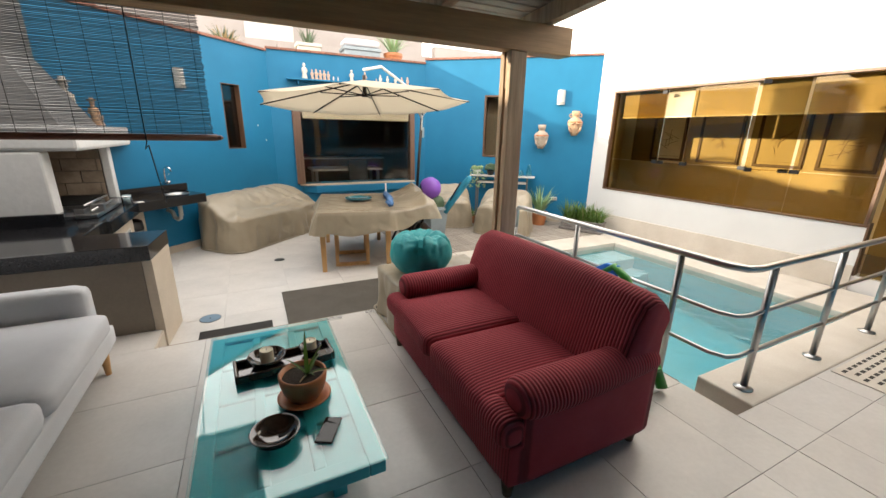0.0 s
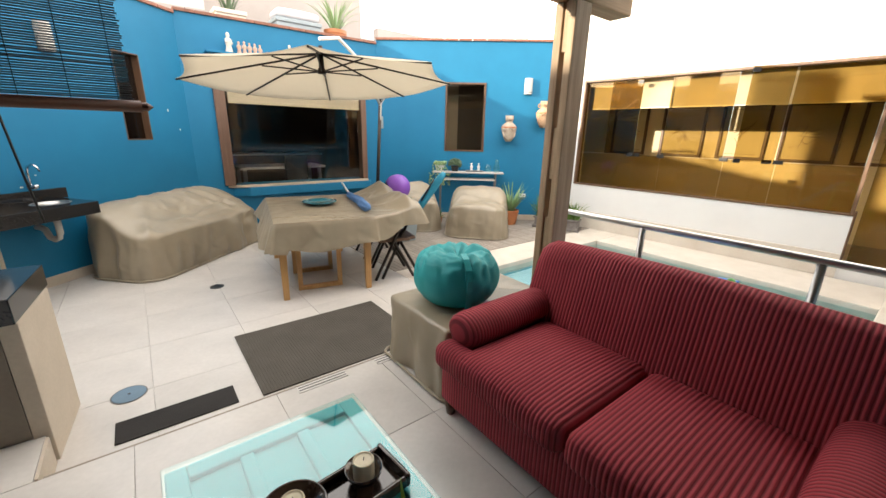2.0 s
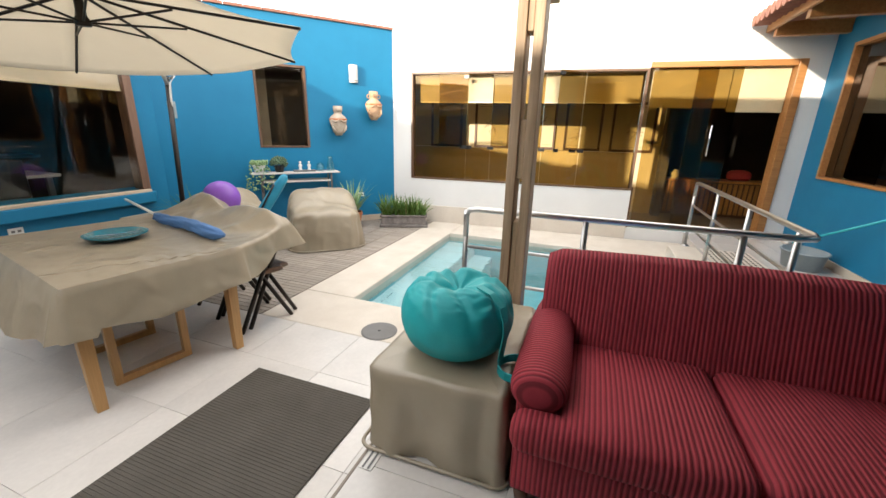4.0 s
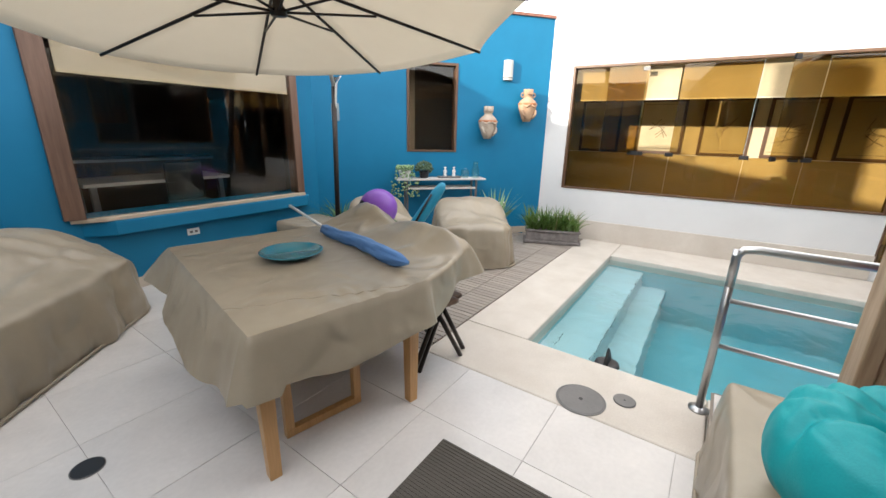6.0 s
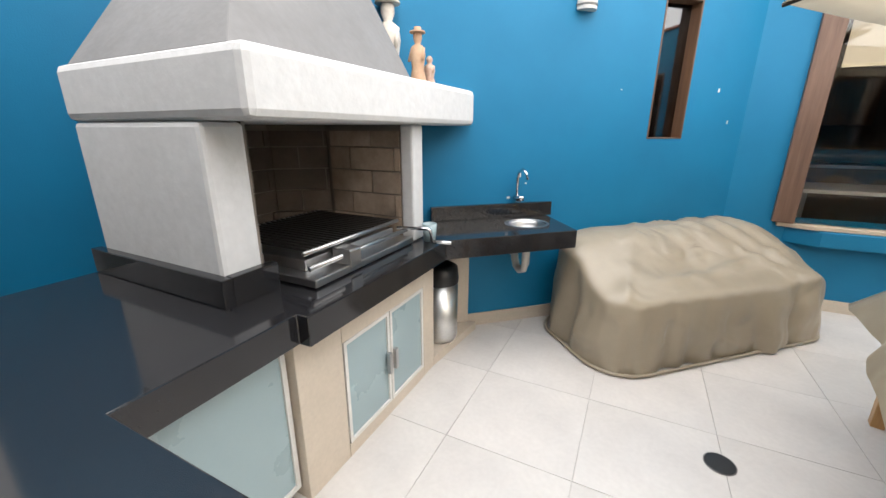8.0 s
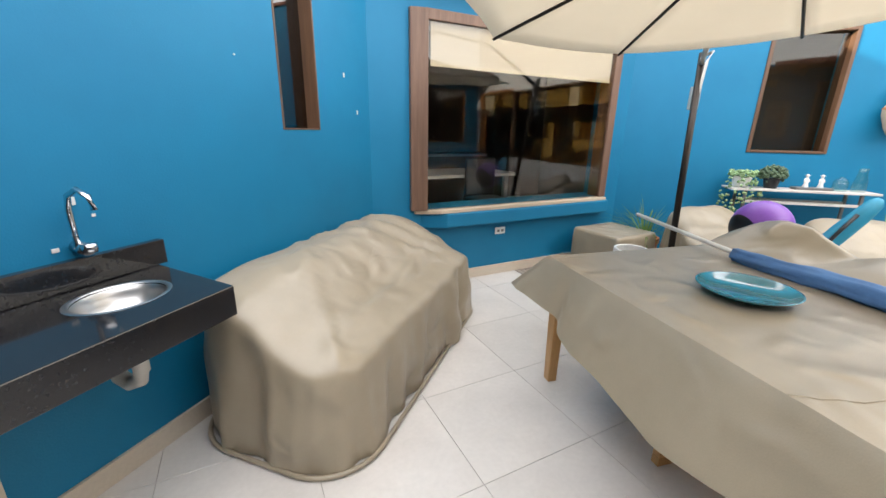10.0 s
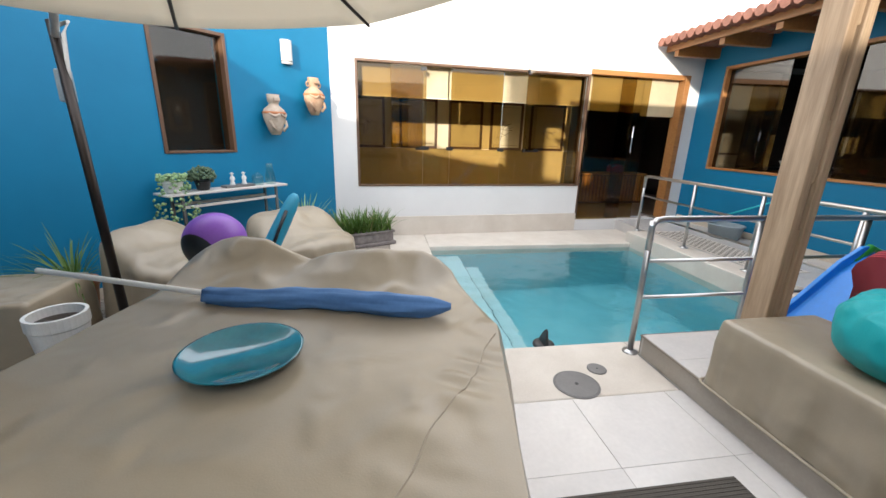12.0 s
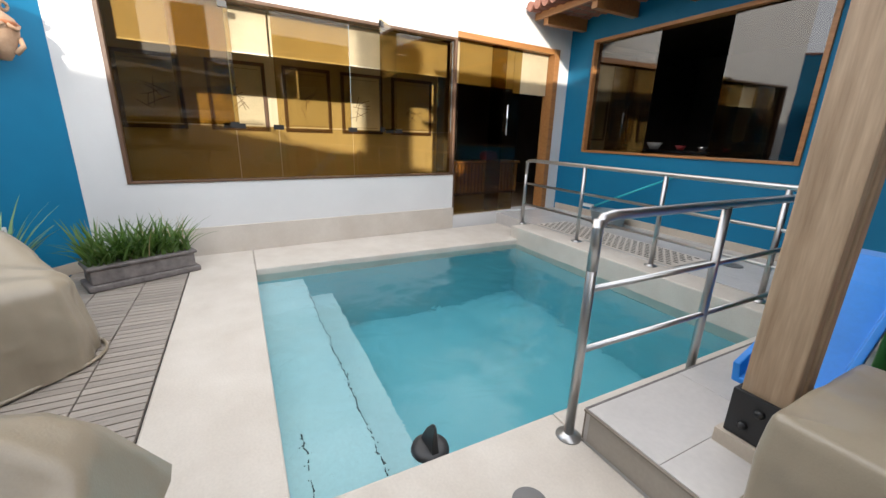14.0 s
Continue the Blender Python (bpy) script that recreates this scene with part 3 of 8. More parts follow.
def drape(outline, top, hem, levels, fold=0.012, crease=0.012, seed=0.0, inset=0.10, taper=0.05, fold_scale=7.0, shoulder=0.72):
    """A cloth cover: an outline at the hem, drawn in towards the top, with folds down its sides and creases over its top.
    top(x, y) and hem(x, y) are heights."""
    bm = bmesh.new()
    c = sum(outline, Vector((0, 0))) / len(outline)
    rings = []
    n = len(outline)
    for k in range(levels + 1):
        f = k / levels
        ring = []
        for i, p in enumerate(outline):
            out = (outline[(i + 1) % n] - outline[i - 1])
            out = Vector((out.y, -out.x)).normalized()
            shrink = taper * f + (inset - taper) * max(0, (f - shoulder) / (1 - shoulder)) ** 2
            w = noise.noise((p.x * fold_scale, p.y * fold_scale, seed)) * 1.3 + 0.6 * noise.noise((p.x * 2.3 * fold_scale, p.y * 2.3 * fold_scale, seed + 3 + f * 1.5))
            w += 0.5 * noise.noise((p.x * 3 + f * 2, p.y * 3, seed + 9 + f * 3))
            calm = 1 - max(0.0, (f - 0.45) / 0.55)
            q = p - out * shrink + out * w * fold * (0.12 + 0.88 * calm * calm)
            zt, zh = top(q.x, q.y), hem(p.x, p.y)
            kink = math.sin(shoulder * 1.02 * math.pi / 2)
            rise = math.sin(min(1.0, f * 1.02) * math.pi / 2) if f > shoulder else f / shoulder * kink
            z = zh + (zt - zh) * min(1.0, rise)
            ring.append(bm.verts.new((q.x, q.y, z)))
        rings.append(ring)
    last = [Vector((v.co.x, v.co.y)) for v in rings[-1]]
    steps = 18
    for k in range(1, steps):
        f = k / steps
        ring = []
        for p in last:
            q = p.lerp(c, f)
            e = min(1.0, f * 4)
            a = noise.noise((q.x * 2.4, q.y * 2.4, seed + 20)) + 0.9 * abs(noise.noise((q.x * 5.0 + q.y * 2, q.y * 3.3, seed + 30)))
            z = top(q.x, q.y) + a * crease * e
            ring.append(bm.verts.new((q.x, q.y, z)))
        rings.append(ring)
    for a, b in zip(rings, rings[1:]):
        for i in range(n):
            bm.faces.new((a[i], a[(i + 1) % n], b[(i + 1) % n], b[i]))
    mid = bm.verts.new((c.x, c.y, top(c.x, c.y)))
    for i in range(n):
        bm.faces.new((rings[-1][i], rings[-1][(i + 1) % n], mid))
    return bm


def tablecloth(x0, x1, y0, y1, top, hem, lean, corners, nx, ny, levels, fold, seed, shape):
    """A cloth over a table: a sheet that follows top(x, y) and a skirt that hangs to hem(x, y), leaning out by lean(x, y);
    corners are (x, y, reach): there the skirt is drawn out into a pointed fold."""
    bm = bmesh.new()
    grid = [[bm.verts.new((x0 + (x1 - x0) * i / nx, y0 + (y1 - y0) * j / ny, 0)) for j in range(ny + 1)] for i in range(nx + 1)]
    for i in range(nx + 1):
        for j in range(ny + 1):
            v = grid[i][j]
            v.co.y = shape(v.co.x, v.co.y)
            v.co.z = top(v.co.x, v.co.y)
    for i in range(nx):
        for j in range(ny):
            bm.faces.new((grid[i][j], grid[i + 1][j], grid[i + 1][j + 1], grid[i][j + 1]))
    loop = [grid[i][0] for i in range(nx)] + [grid[nx][j] for j in range(ny)] + [grid[i][ny] for i in range(nx, 0, -1)] + [grid[0][j] for j in range(ny, 0, -1)]
    n = len(loop)
    mid = Vector(((x0 + x1) / 2, (y0 + y1) / 2))
    last = loop
    for k in range(1, levels + 1):
        f = k / levels
        ring = []
        for i, v in enumerate(loop):
            p = Vector((v.co.x, v.co.y))
            a, b = loop[(i + 1) % n].co, loop[i - 1].co
            out = Vector((a.y - b.y, b.x - a.x)).normalized()
            wave = noise.noise((p.x * 3.4, p.y * 3.4, seed)) + 0.35 * noise.noise((p.x * 9.5, p.y * 9.5, seed + 4))
            d = 0.008 + lean(p.x, p.y) * f + fold * wave * f ** 1.3
            q = p + out * d
            for cx, cy, reach in corners:
                near = math.hypot(p.x - cx, p.y - cy)
                c = max(0.0, 1 - near / 0.20)
                # a pointed fold at the corner, with the cloth falling in close beside it
                q += (Vector((cx, cy)) - mid).normalized() * reach * c ** 1.6 * f
                q -= out * 0.30 * reach * math.exp(-((near - 0.24) / 0.07) ** 2) * f
            z = v.co.z + (hem(p.x, p.y) - v.co.z) * f - (0.003 if k == 1 else 0)
            ring.append(bm.verts.new((q.x, q.y, z)))
        for i in range(n):
            bm.faces.new((last[i], ring[i], ring[(i + 1) % n], last[(i + 1) % n]))
        last = ring
    bmesh.ops.recalc_face_normals(bm, faces=bm.faces[:])
    # the cloth breaks sharply over the table's edges and the chairs' backs
    for i in range(n):
        e = bm.edges.get((loop[i], loop[(i + 1) % n]))
        if e and e.verts[0].co.x < 0.46:
            e.smooth = False
    return bm


def cushion(bm, x0, x1, y0, y1, z0, z1, r=0.05, puff=0.03, n=12):
    """A soft padded block with rounded edges and a swelling top."""
    tmp = bmesh.new()
    bmesh.ops.create_cube(tmp, size=2.0)
    bmesh.ops.subdivide_edges(tmp, edges=tmp.edges[:], cuts=n, use_grid_fill=True)
    sx, sy, sz = (x1 - x0) / 2, (y1 - y0) / 2, (z1 - z0) / 2
    c = Vector(((x0 + x1) / 2, (y0 + y1) / 2, (z0 + z1) / 2))
    r = min(r, sx * 0.98, sy * 0.98, sz * 0.98)
    verts = {}
    for v in tmp.verts:
        p = Vector((v.co.x * sx, v.co.y * sy, v.co.z * sz))
        core = Vector((max(-sx + r, min(sx - r, p.x)), max(-sy + r, min(sy - r, p.y)), max(-sz + r, min(sz - r, p.z))))
        d = p - core
        if d.length > 1e-6:
            p = core + d.normalized() * r
        u, w = p.x / sx, p.y / sy
        p.z += puff * (1 - u * u) * (1 - w * w) * (1 if p.z > 0 else 0.1)
        verts[v] = bm.verts.new(c + p)
    for f in tmp.faces:
        bm.faces.new([verts[v] for v in f.verts])
    tmp.free()
    return bm


def pillow(*a, **k):
    return cushion(bmesh.new(), *a, **k)


def wall_with_holes(name, a, b, z0, z1, thick, holes, material, label, side=1):
    """A straight wall from a to b, its face on that line and its thickness on the left of a to b (side 1) or the right;
    holes are (start, end, bottom, top) along it."""
    a, b = Vector(a), Vector(b)
    length = (b - a).length
    ang = math.atan2(b.y - a.y, b.x - a.x)
    xs = sorted({0.0, length, *[h[0] for h in holes], *[h[1] for h in holes]})
    zs = sorted({z0, z1, *[h[2] for h in holes], *[h[3] for h in holes]})
    t0, t1 = (0, thick) if side > 0 else (-thick, 0)
    bm = bmesh.new()
    grid = {}

    def vert(x, y, z):
        key = (round(x, 4), round(y, 4), round(z, 4))
        if key not in grid:
            grid[key] = bm.verts.new((x, y, z))
        return grid[key]

    def full(i, k):
        if not (0 <= i < len(xs) - 1 and 0 <= k < len(zs) - 1):
            return False
        x, z = (xs[i] + xs[i + 1]) / 2, (zs[k] + zs[k + 1]) / 2
        return not any(h[0] < x < h[1] and h[2] < z < h[3] for h in holes)
    for i in range(len(xs) - 1):
        for k in range(len(zs) - 1):
            if not full(i, k):
                continue
            p, q, r, s = xs[i], xs[i + 1], zs[k], zs[k + 1]
            for y in (t0, t1):
                bm.faces.new((vert(p, y, r), vert(q, y, r), vert(q, y, s), vert(p, y, s)))
            if not full(i - 1, k):
                bm.faces.new((vert(p, t0, r), vert(p, t1, r), vert(p, t1, s), vert(p, t0, s)))
            if not full(i + 1, k):
                bm.faces.new((vert(q, t0, r), vert(q, t1, r), vert(q, t1, s), vert(q, t0, s)))
            if not full(i, k - 1):
                bm.faces.new((vert(p, t0, r), vert(q, t0, r), vert(q, t1, r), vert(p, t1, r)))
            if not full(i, k + 1):
                bm.faces.new((vert(p, t0, s), vert(q, t0, s), vert(q, t1, s), vert(p, t1, s)))
    ob = new(name, finish(name, bm, material))
    ob.matrix_basis = Matrix.Translation((a.x, a.y, 0)) @ Matrix.Rotation(ang, 4, 'Z')
    return tagged(ob, label, "wall", kind="structure")


# ---- the place ----
H = 0.155          # the raised terrace above the patio
WALL_TOP = 3.03
W_A, W_B = (-1.90, 4.368), (2.12, 8.02)    # slanting west wall
N_B = (5.08, 8.02)                          # its end on the window wall
E_A = (7.645, 5.83)                         # corner of the slanting and the white wall
E_DIR = Vector((0.0745, -1.0)).normalized()
E_END = Vector(E_A) + E_DIR * 6.0
W_DIR = (Vector(W_B) - Vector(W_A)).normalized()
P_DIR = (Vector(E_A) - Vector(N_B)).normalized()
W_ANG = math.degrees(math.atan2(W_DIR.y, W_DIR.x))
P_ANG = math.degrees(math.atan2(P_DIR.y, P_DIR.x))


def along(base, way, s, off=0.0):
    """A point s along a wall; off: towards the right of the way."""
    p = Vector(base) + way * s + Vector((way.y, -way.x)) * off
    return p.x, p.y


def s_of(base, way, p):
    return (Vector(p) - Vector(base)).dot(way)


nw0, nw1 = s_of(W_A, W_DIR, (1.425, 7.36)), s_of(W_A, W_DIR, (1.665, 7.60))
pw0, pw1 = s_of(N_B, P_DIR, (6.02, 7.22)), s_of(N_B, P_DIR, (6.565, 6.74))
wall_w = wall_with_holes("wall_west", W_A, W_B, -0.05, 2.99, 0.25, [(nw0, nw1, 1.41, 2.39)], M["blue"], "slanting blue painted garden wall with a slit window")
wall_n = wall_with_holes("wall_north", W_B, N_B, -0.05, WALL_TOP, 0.25, [(0.44, 2.70, 0.74, 2.33)], M["blue"], "blue painted wall with a wide picture window")
wall_p = wall_with_holes("wall_north_east", N_B, E_A, -0.05, 3.10, 0.25, [(pw0, pw1, 1.255, 2.44)], M["blue"], "slanting blue painted wall with a small window")
ww0 = s_of(E_A, E_DIR, (7.649, 5.50))
ww1 = s_of(E_A, E_DIR, (7.915, 1.92))
wd1 = s_of(E_A, E_DIR, (8.05, 0.10))
wall_e = wall_with_holes("wall_east", E_A, tuple(E_END), -0.05, 5.6, 0.22, [(ww0, ww1, 0.75, 2.47), (ww1, wd1, 0.17, 2.55)], M["white"], "tall white house wall with a long window")
wall_s = wall_with_holes("wall_south", (8.25, -0.14), (-1.9, -0.14), -0.05, 3.1, 0.22, [(8.25 - 7.62, 8.25 - 4.91, 1.09, 2.635)], M["blue"], "blue painted wall with a wide window under the eaves")
wall_sw = wall_with_holes("wall_terrace_west", (-1.9, -0.14), (-1.9, 4.4), -0.05, 3.0, 0.22, [], M["white"], "plain white terrace side wall")

# floors: base slabs with the pieces laid on them further down
ground = solid("ground", boxm(-40, 40, -40, 40, -1.6, -1.5), M["grout"], "bare ground under the house", "ground", kind="structure")
floor_low = solid("floor_patio", prismm([(-1.9, 3.3), (3.66, 3.3), (3.66, 8.3), (-1.9, 8.3)], -0.30, -0.006), M["grout"], "grouted bed of the patio tiles", "floor", kind="structure")
deck_bed = solid("floor_deck", prismm([(3.66, 5.07), (7.75, 5.07), (7.75, 8.3), (3.66, 8.3)], -0.30, -0.022), M["gap"], "dark bed under the slatted deck tiles", "floor", kind="structure")
terrace = solid("floor_terrace", prismm([(-1.9, -0.14), (8.3, -0.14), (8.3, 1.10), (4.08, 1.10), (4.08, 3.335), (0.90, 3.335), (0.90, 4.2), (-1.9, 4.2)], -0.05, H - 0.006), M["grout"],
                "raised terrace slab with its step", "floor", kind="structure")
PX0, PX1, PY0, PY1 = 4.264, 7.023, 1.446, 4.525
coping = thing("pool_coping", Matrix(), "beige stone coping round the swimming pool", "pool coping", kind="structure")
part("slab", prismm([(3.66, 3.345), (PX0, 3.345), (PX0, 5.07), (3.66, 5.07)], -0.2, 0.0), M["coping"], coping, bevel=0.012)
part("slab", prismm([(PX0 + 0.002, PY1), (7.72, PY1), (7.72, 5.07), (PX0 + 0.002, 5.07)], -0.2, 0.0), M["coping"], coping, bevel=0.012)
part("slab", prismm([(PX1, PY0 - 0.35), (7.95, PY0 - 0.35), (7.74, PY1 - 0.002), (PX1, PY1 - 0.002)], -0.2, 0.0), M["coping"], coping, bevel=0.012)
part("slab", prismm([(4.082, PY0 - 0.02), (PX0, PY0 - 0.02), (PX0, 3.343), (4.082, 3.343)], -0.2, -0.002), M["coping"], coping, bevel=0.008)
part("slab", prismm([(4.26, 1.104), (7.16, 1.104), (7.16, PY0 - 0.002), (4.26, PY0 - 0.002)], -0.2, H), M["coping"], coping, bevel=0.012)

# the pool: basin with the deep water's tint in its colour, two paler steps, water
basin = thing("pool_basin", Matrix(), "pale aqua plastered swimming pool basin with bathing steps", "pool", kind="structure")
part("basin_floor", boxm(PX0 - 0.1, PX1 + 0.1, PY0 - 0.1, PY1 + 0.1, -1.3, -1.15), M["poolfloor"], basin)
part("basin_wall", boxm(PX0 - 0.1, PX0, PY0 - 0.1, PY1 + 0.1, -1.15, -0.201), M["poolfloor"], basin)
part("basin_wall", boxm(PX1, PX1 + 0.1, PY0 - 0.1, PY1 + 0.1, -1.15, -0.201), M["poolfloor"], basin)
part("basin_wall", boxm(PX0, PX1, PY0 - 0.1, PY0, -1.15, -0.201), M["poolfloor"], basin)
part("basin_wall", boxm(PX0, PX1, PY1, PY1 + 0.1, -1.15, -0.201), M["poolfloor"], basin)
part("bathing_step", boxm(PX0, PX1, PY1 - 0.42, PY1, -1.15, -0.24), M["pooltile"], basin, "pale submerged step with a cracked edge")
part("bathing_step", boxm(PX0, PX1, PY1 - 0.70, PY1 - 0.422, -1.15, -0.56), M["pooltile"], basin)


def crack_line(y0, x0, x1, z):
    """A ragged line of chipped grout: short crooked pieces of uneven width, with crumbs beside them."""
    bm = bmesh.new()
    x = x0
    while x < x1:
        d = random.uniform(0.006, 0.028)
        yy = y0 + 0.022 * noise.noise((x * 6, 1, 0)) + 0.012 * noise.noise((x * 24, 5, 0))
        y2 = y0 + 0.022 * noise.noise(((x + d) * 6, 1, 0)) + 0.012 * noise.noise(((x + d) * 24, 5, 0))
        w = random.uniform(0.001, 0.0042) * (1.6 if random.random() < 0.15 else 1.0)
        if random.random() < 0.86:
            prism(bm, [(x, yy - w), (x + d, y2 - w * 0.7), (x + d, y2 + w * 0.7), (x, yy + w)], z, z + 0.003)
        if random.random() < 0.30:
            cx, cy, r = x, yy + random.uniform(-0.018, 0.018), random.uniform(0.0015, 0.004)
            prism(bm, [(cx - r, cy), (cx, cy - r), (cx + r * 1.5, cy), (cx, cy + r)], z, z + 0.003)
        x += d * random.uniform(0.95, 1.15)
    return bm


part("worn_edge", crack_line(PY1 - 0.415, PX0 + 0.02, PX1 - 0.3, -0.239), M["crack"], basin, "black worn joint along the step")
part("worn_edge", crack_line(PY1 - 0.10, PX0 + 0.02, PX0 + 0.6, -0.239), M["crack"], basin)
wb = bmesh.new()
bmesh.ops.create_grid(wb, x_segments=90, y_segments=90, size=0.5)
for v in wb.verts:
    x, y = PX0 + (v.co.x + 0.5) * (PX1 - PX0), PY0 + (v.co.y + 0.5) * (PY1 - PY0)
    v.co = (x, y, -0.06 + 0.006 * noise.noise((x * 2.5, y * 2.5, 0)) + 0.003 * noise.noise((x * 7, y * 7, 4)))
pool_water = solid("water", wb, M["water"], "clear rippled aqua pool water", "water", kind="structure", smooth=True)
if pool_water.data.polygons[0].normal.z < 0:
    pool_water.data.flip_normals()
pool_water.visible_shadow = False

# skirtings
sk = thing("baseboard", Matrix(), "beige tile skirting along the garden walls", "skirting", kind="structure")


def skirting(a, b, height, thick=0.014, z=0.0):
    a, b = Vector(a), Vector(b)
    d = (b - a).normalized()
    nrm = Vector((d.y, -d.x)) * thick
    return prismm([tuple(a), tuple(b), tuple(b + nrm), tuple(a + nrm)], z, z + height)


part("strip", skirting(along(W_A, W_DIR, 2.95, 0.001), along(W_A, W_DIR, 5.42, 0.001), 0.10), M["skirt"], sk)
part("strip", skirting((2.13, 8.018), (5.07, 8.018), 0.10), M["skirt"], sk)
part("strip", skirting(along(N_B, P_DIR, 0.01, 0.001), along(N_B, P_DIR, 3.35, 0.001), 0.10), M["skirt"], sk)
part("strip", skirting((8.05, -0.139), (2.4, -0.139), 0.09, 0.014, H), M["skirt"], sk)
part("strip", skirting(along(E_A, E_DIR, 0.42, 0.001), along(E_A, E_DIR, ww1, 0.001), 0.29, 0.03), M["coping"], sk, "beige stone band at the foot of the white wall")
part("strip", skirting((4.06, 3.336), (0.92, 3.336), 0.145, -0.012), M["riser"], sk)
part("strip", prismm([(0.902, 3.35), (0.914, 3.35), (0.914, 3.64), (0.902, 3.64)], 0.0, H - 0.002), M["skirt"], sk)

part("nosing", boxm(0.93, 4.085, 3.3365, 3.349, H - 0.009, H - 0.002), M["taupe"], sk, "dark edge of the step tiles")
part("riser_tile", boxm(4.0805, 4.088, 1.46, 3.336, 0.001, H - 0.010), M["taupe"], sk)
part("nosing", boxm(4.0805, 4.090, 1.46, 3.336, H - 0.009, H - 0.002), M["planter"], sk)

# wall copings
cap = thing("trim", Matrix(), "terracotta edging on top of the garden walls", "wall coping", kind="structure")


def coping_row(a, b, z):
    a, b = Vector(a), Vector(b)
    d = (b - a).normalized()
    n = max(1, int((b - a).length / 0.24))
    step = (b - a).length / n
    ang = math.degrees(math.atan2(d.y, d.x))
    me = finish("edging_brick", boxm(0.004, step - 0.004, -0.03, 0.26, 0, 0.035), M["brick_edge"])
    for i in range(n):
        ob = new("edging_brick", me)
        ob.parent = cap
        p = a + d * step * i
        ob.matrix_basis = pose(p.x, p.y, z, random.uniform(-0.6, 0.6), 0, ang)


coping_row(along(W_A, W_DIR, 0.6), W_B, 2.991)
coping_row(W_B, N_B, WALL_TOP + 0.001)
coping_row(N_B, E_A, 3.101)

# house behind the walls: the terrace above, its parapets, and an unseen block added to cut the low sun
upper = thing("terrace_house", Matrix(), "white and cream neighbouring house with an upper terrace", "house", kind="structure")
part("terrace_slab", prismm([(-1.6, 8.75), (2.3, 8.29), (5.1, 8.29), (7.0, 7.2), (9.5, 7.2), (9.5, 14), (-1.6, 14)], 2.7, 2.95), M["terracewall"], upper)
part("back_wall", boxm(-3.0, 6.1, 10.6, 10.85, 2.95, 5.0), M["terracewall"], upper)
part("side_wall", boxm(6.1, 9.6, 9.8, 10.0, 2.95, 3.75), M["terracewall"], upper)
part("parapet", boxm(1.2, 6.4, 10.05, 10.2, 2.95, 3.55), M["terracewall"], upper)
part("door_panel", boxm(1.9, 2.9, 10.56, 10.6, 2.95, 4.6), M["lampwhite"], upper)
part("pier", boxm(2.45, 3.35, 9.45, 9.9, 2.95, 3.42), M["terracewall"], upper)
part("tall_block", boxm(-9.0, -3.4, 2.5, 13.5, -0.5, 3.5), M["white"], upper)

# rooms behind the windows; the dimness of their unlit parts is put into the wall colour
E_ANG = math.degrees(math.atan2(E_DIR.y, E_DIR.x))
room_e = thing("room_east", Matrix.Translation((E_A[0], E_A[1], 0)) @ Matrix.Rotation(radians(E_ANG), 4, 'Z'), "tan gallery room behind the bronze window", "room", kind="structure")
part("back_wall", boxm(-0.6, 4.55, 1.55, 1.67, 0, 3.0), M["room"], room_e)
part("side_wall", boxm(-0.62, -0.5, 0.23, 1.55, 0, 3.0), M["room"], room_e)
part("room_floor", boxm(-0.5, 9.0, 0.222, 6.0, 0.0, 0.15), M["roomfloor"], room_e)
part("room_ceiling", boxm(-0.5, 9.0, 0.222, 6.0, 2.75, 2.85), M["white"], room_e)
part("partition", boxm(4.55, 4.67, 1.3, 4.0, 0.15, 2.75), M["roomunlit"], room_e)
part("far_wall", boxm(4.67, 9.0, 4.0, 4.1, 0.15, 2.75), M["roomunlit"], room_e)
part("side_wall", boxm(8.0, 8.1, 0.23, 4.0, 0.15, 2.75), M["roomunlit"], room_e)
room_n = thing("room_north", Matrix(), "dark living room behind the wide window", "room", kind="structure")
part("room_floor", boxm(0.9, 6.8, 8.28, 12.0, 0.05, 0.15), M["roomfloor"], room_n)
part("back_wall", boxm(0.9, 6.8, 11.4, 11.5, 0.15, 2.65), M["roomunlit"], room_n)
part("side_wall", boxm(0.8, 0.9, 8.28, 11.4, 0.15, 2.65), M["roomunlit"], room_n)
part("side_wall", boxm(6.8, 6.9, 7.4, 11.4, 0.15, 2.65), M["roomunlit"], room_n)
part("room_ceiling", boxm(0.8, 7.0, 8.28, 11.5, 2.6, 2.69), M["roomunlit"], room_n)
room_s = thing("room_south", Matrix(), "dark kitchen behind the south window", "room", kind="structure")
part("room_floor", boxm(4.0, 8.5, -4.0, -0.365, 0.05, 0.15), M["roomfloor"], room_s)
part("back_wall", boxm(4.0, 8.5, -4.1, -4.0, 0.15, 2.9), M["roomunlit"], room_s)
part("side_wall", boxm(3.9, 4.0, -4.0, -0.365, 0.15, 2.9), M["roomunlit"], room_s)
part("side_wall", boxm(8.5, 8.6, -4.0, -0.365, 0.15, 2.9), M["roomunlit"], room_s)
part("room_ceiling", boxm(3.9, 8.6, -4.1, -0.365, 2.9, 3.0), M["roomunlit"], room_s)

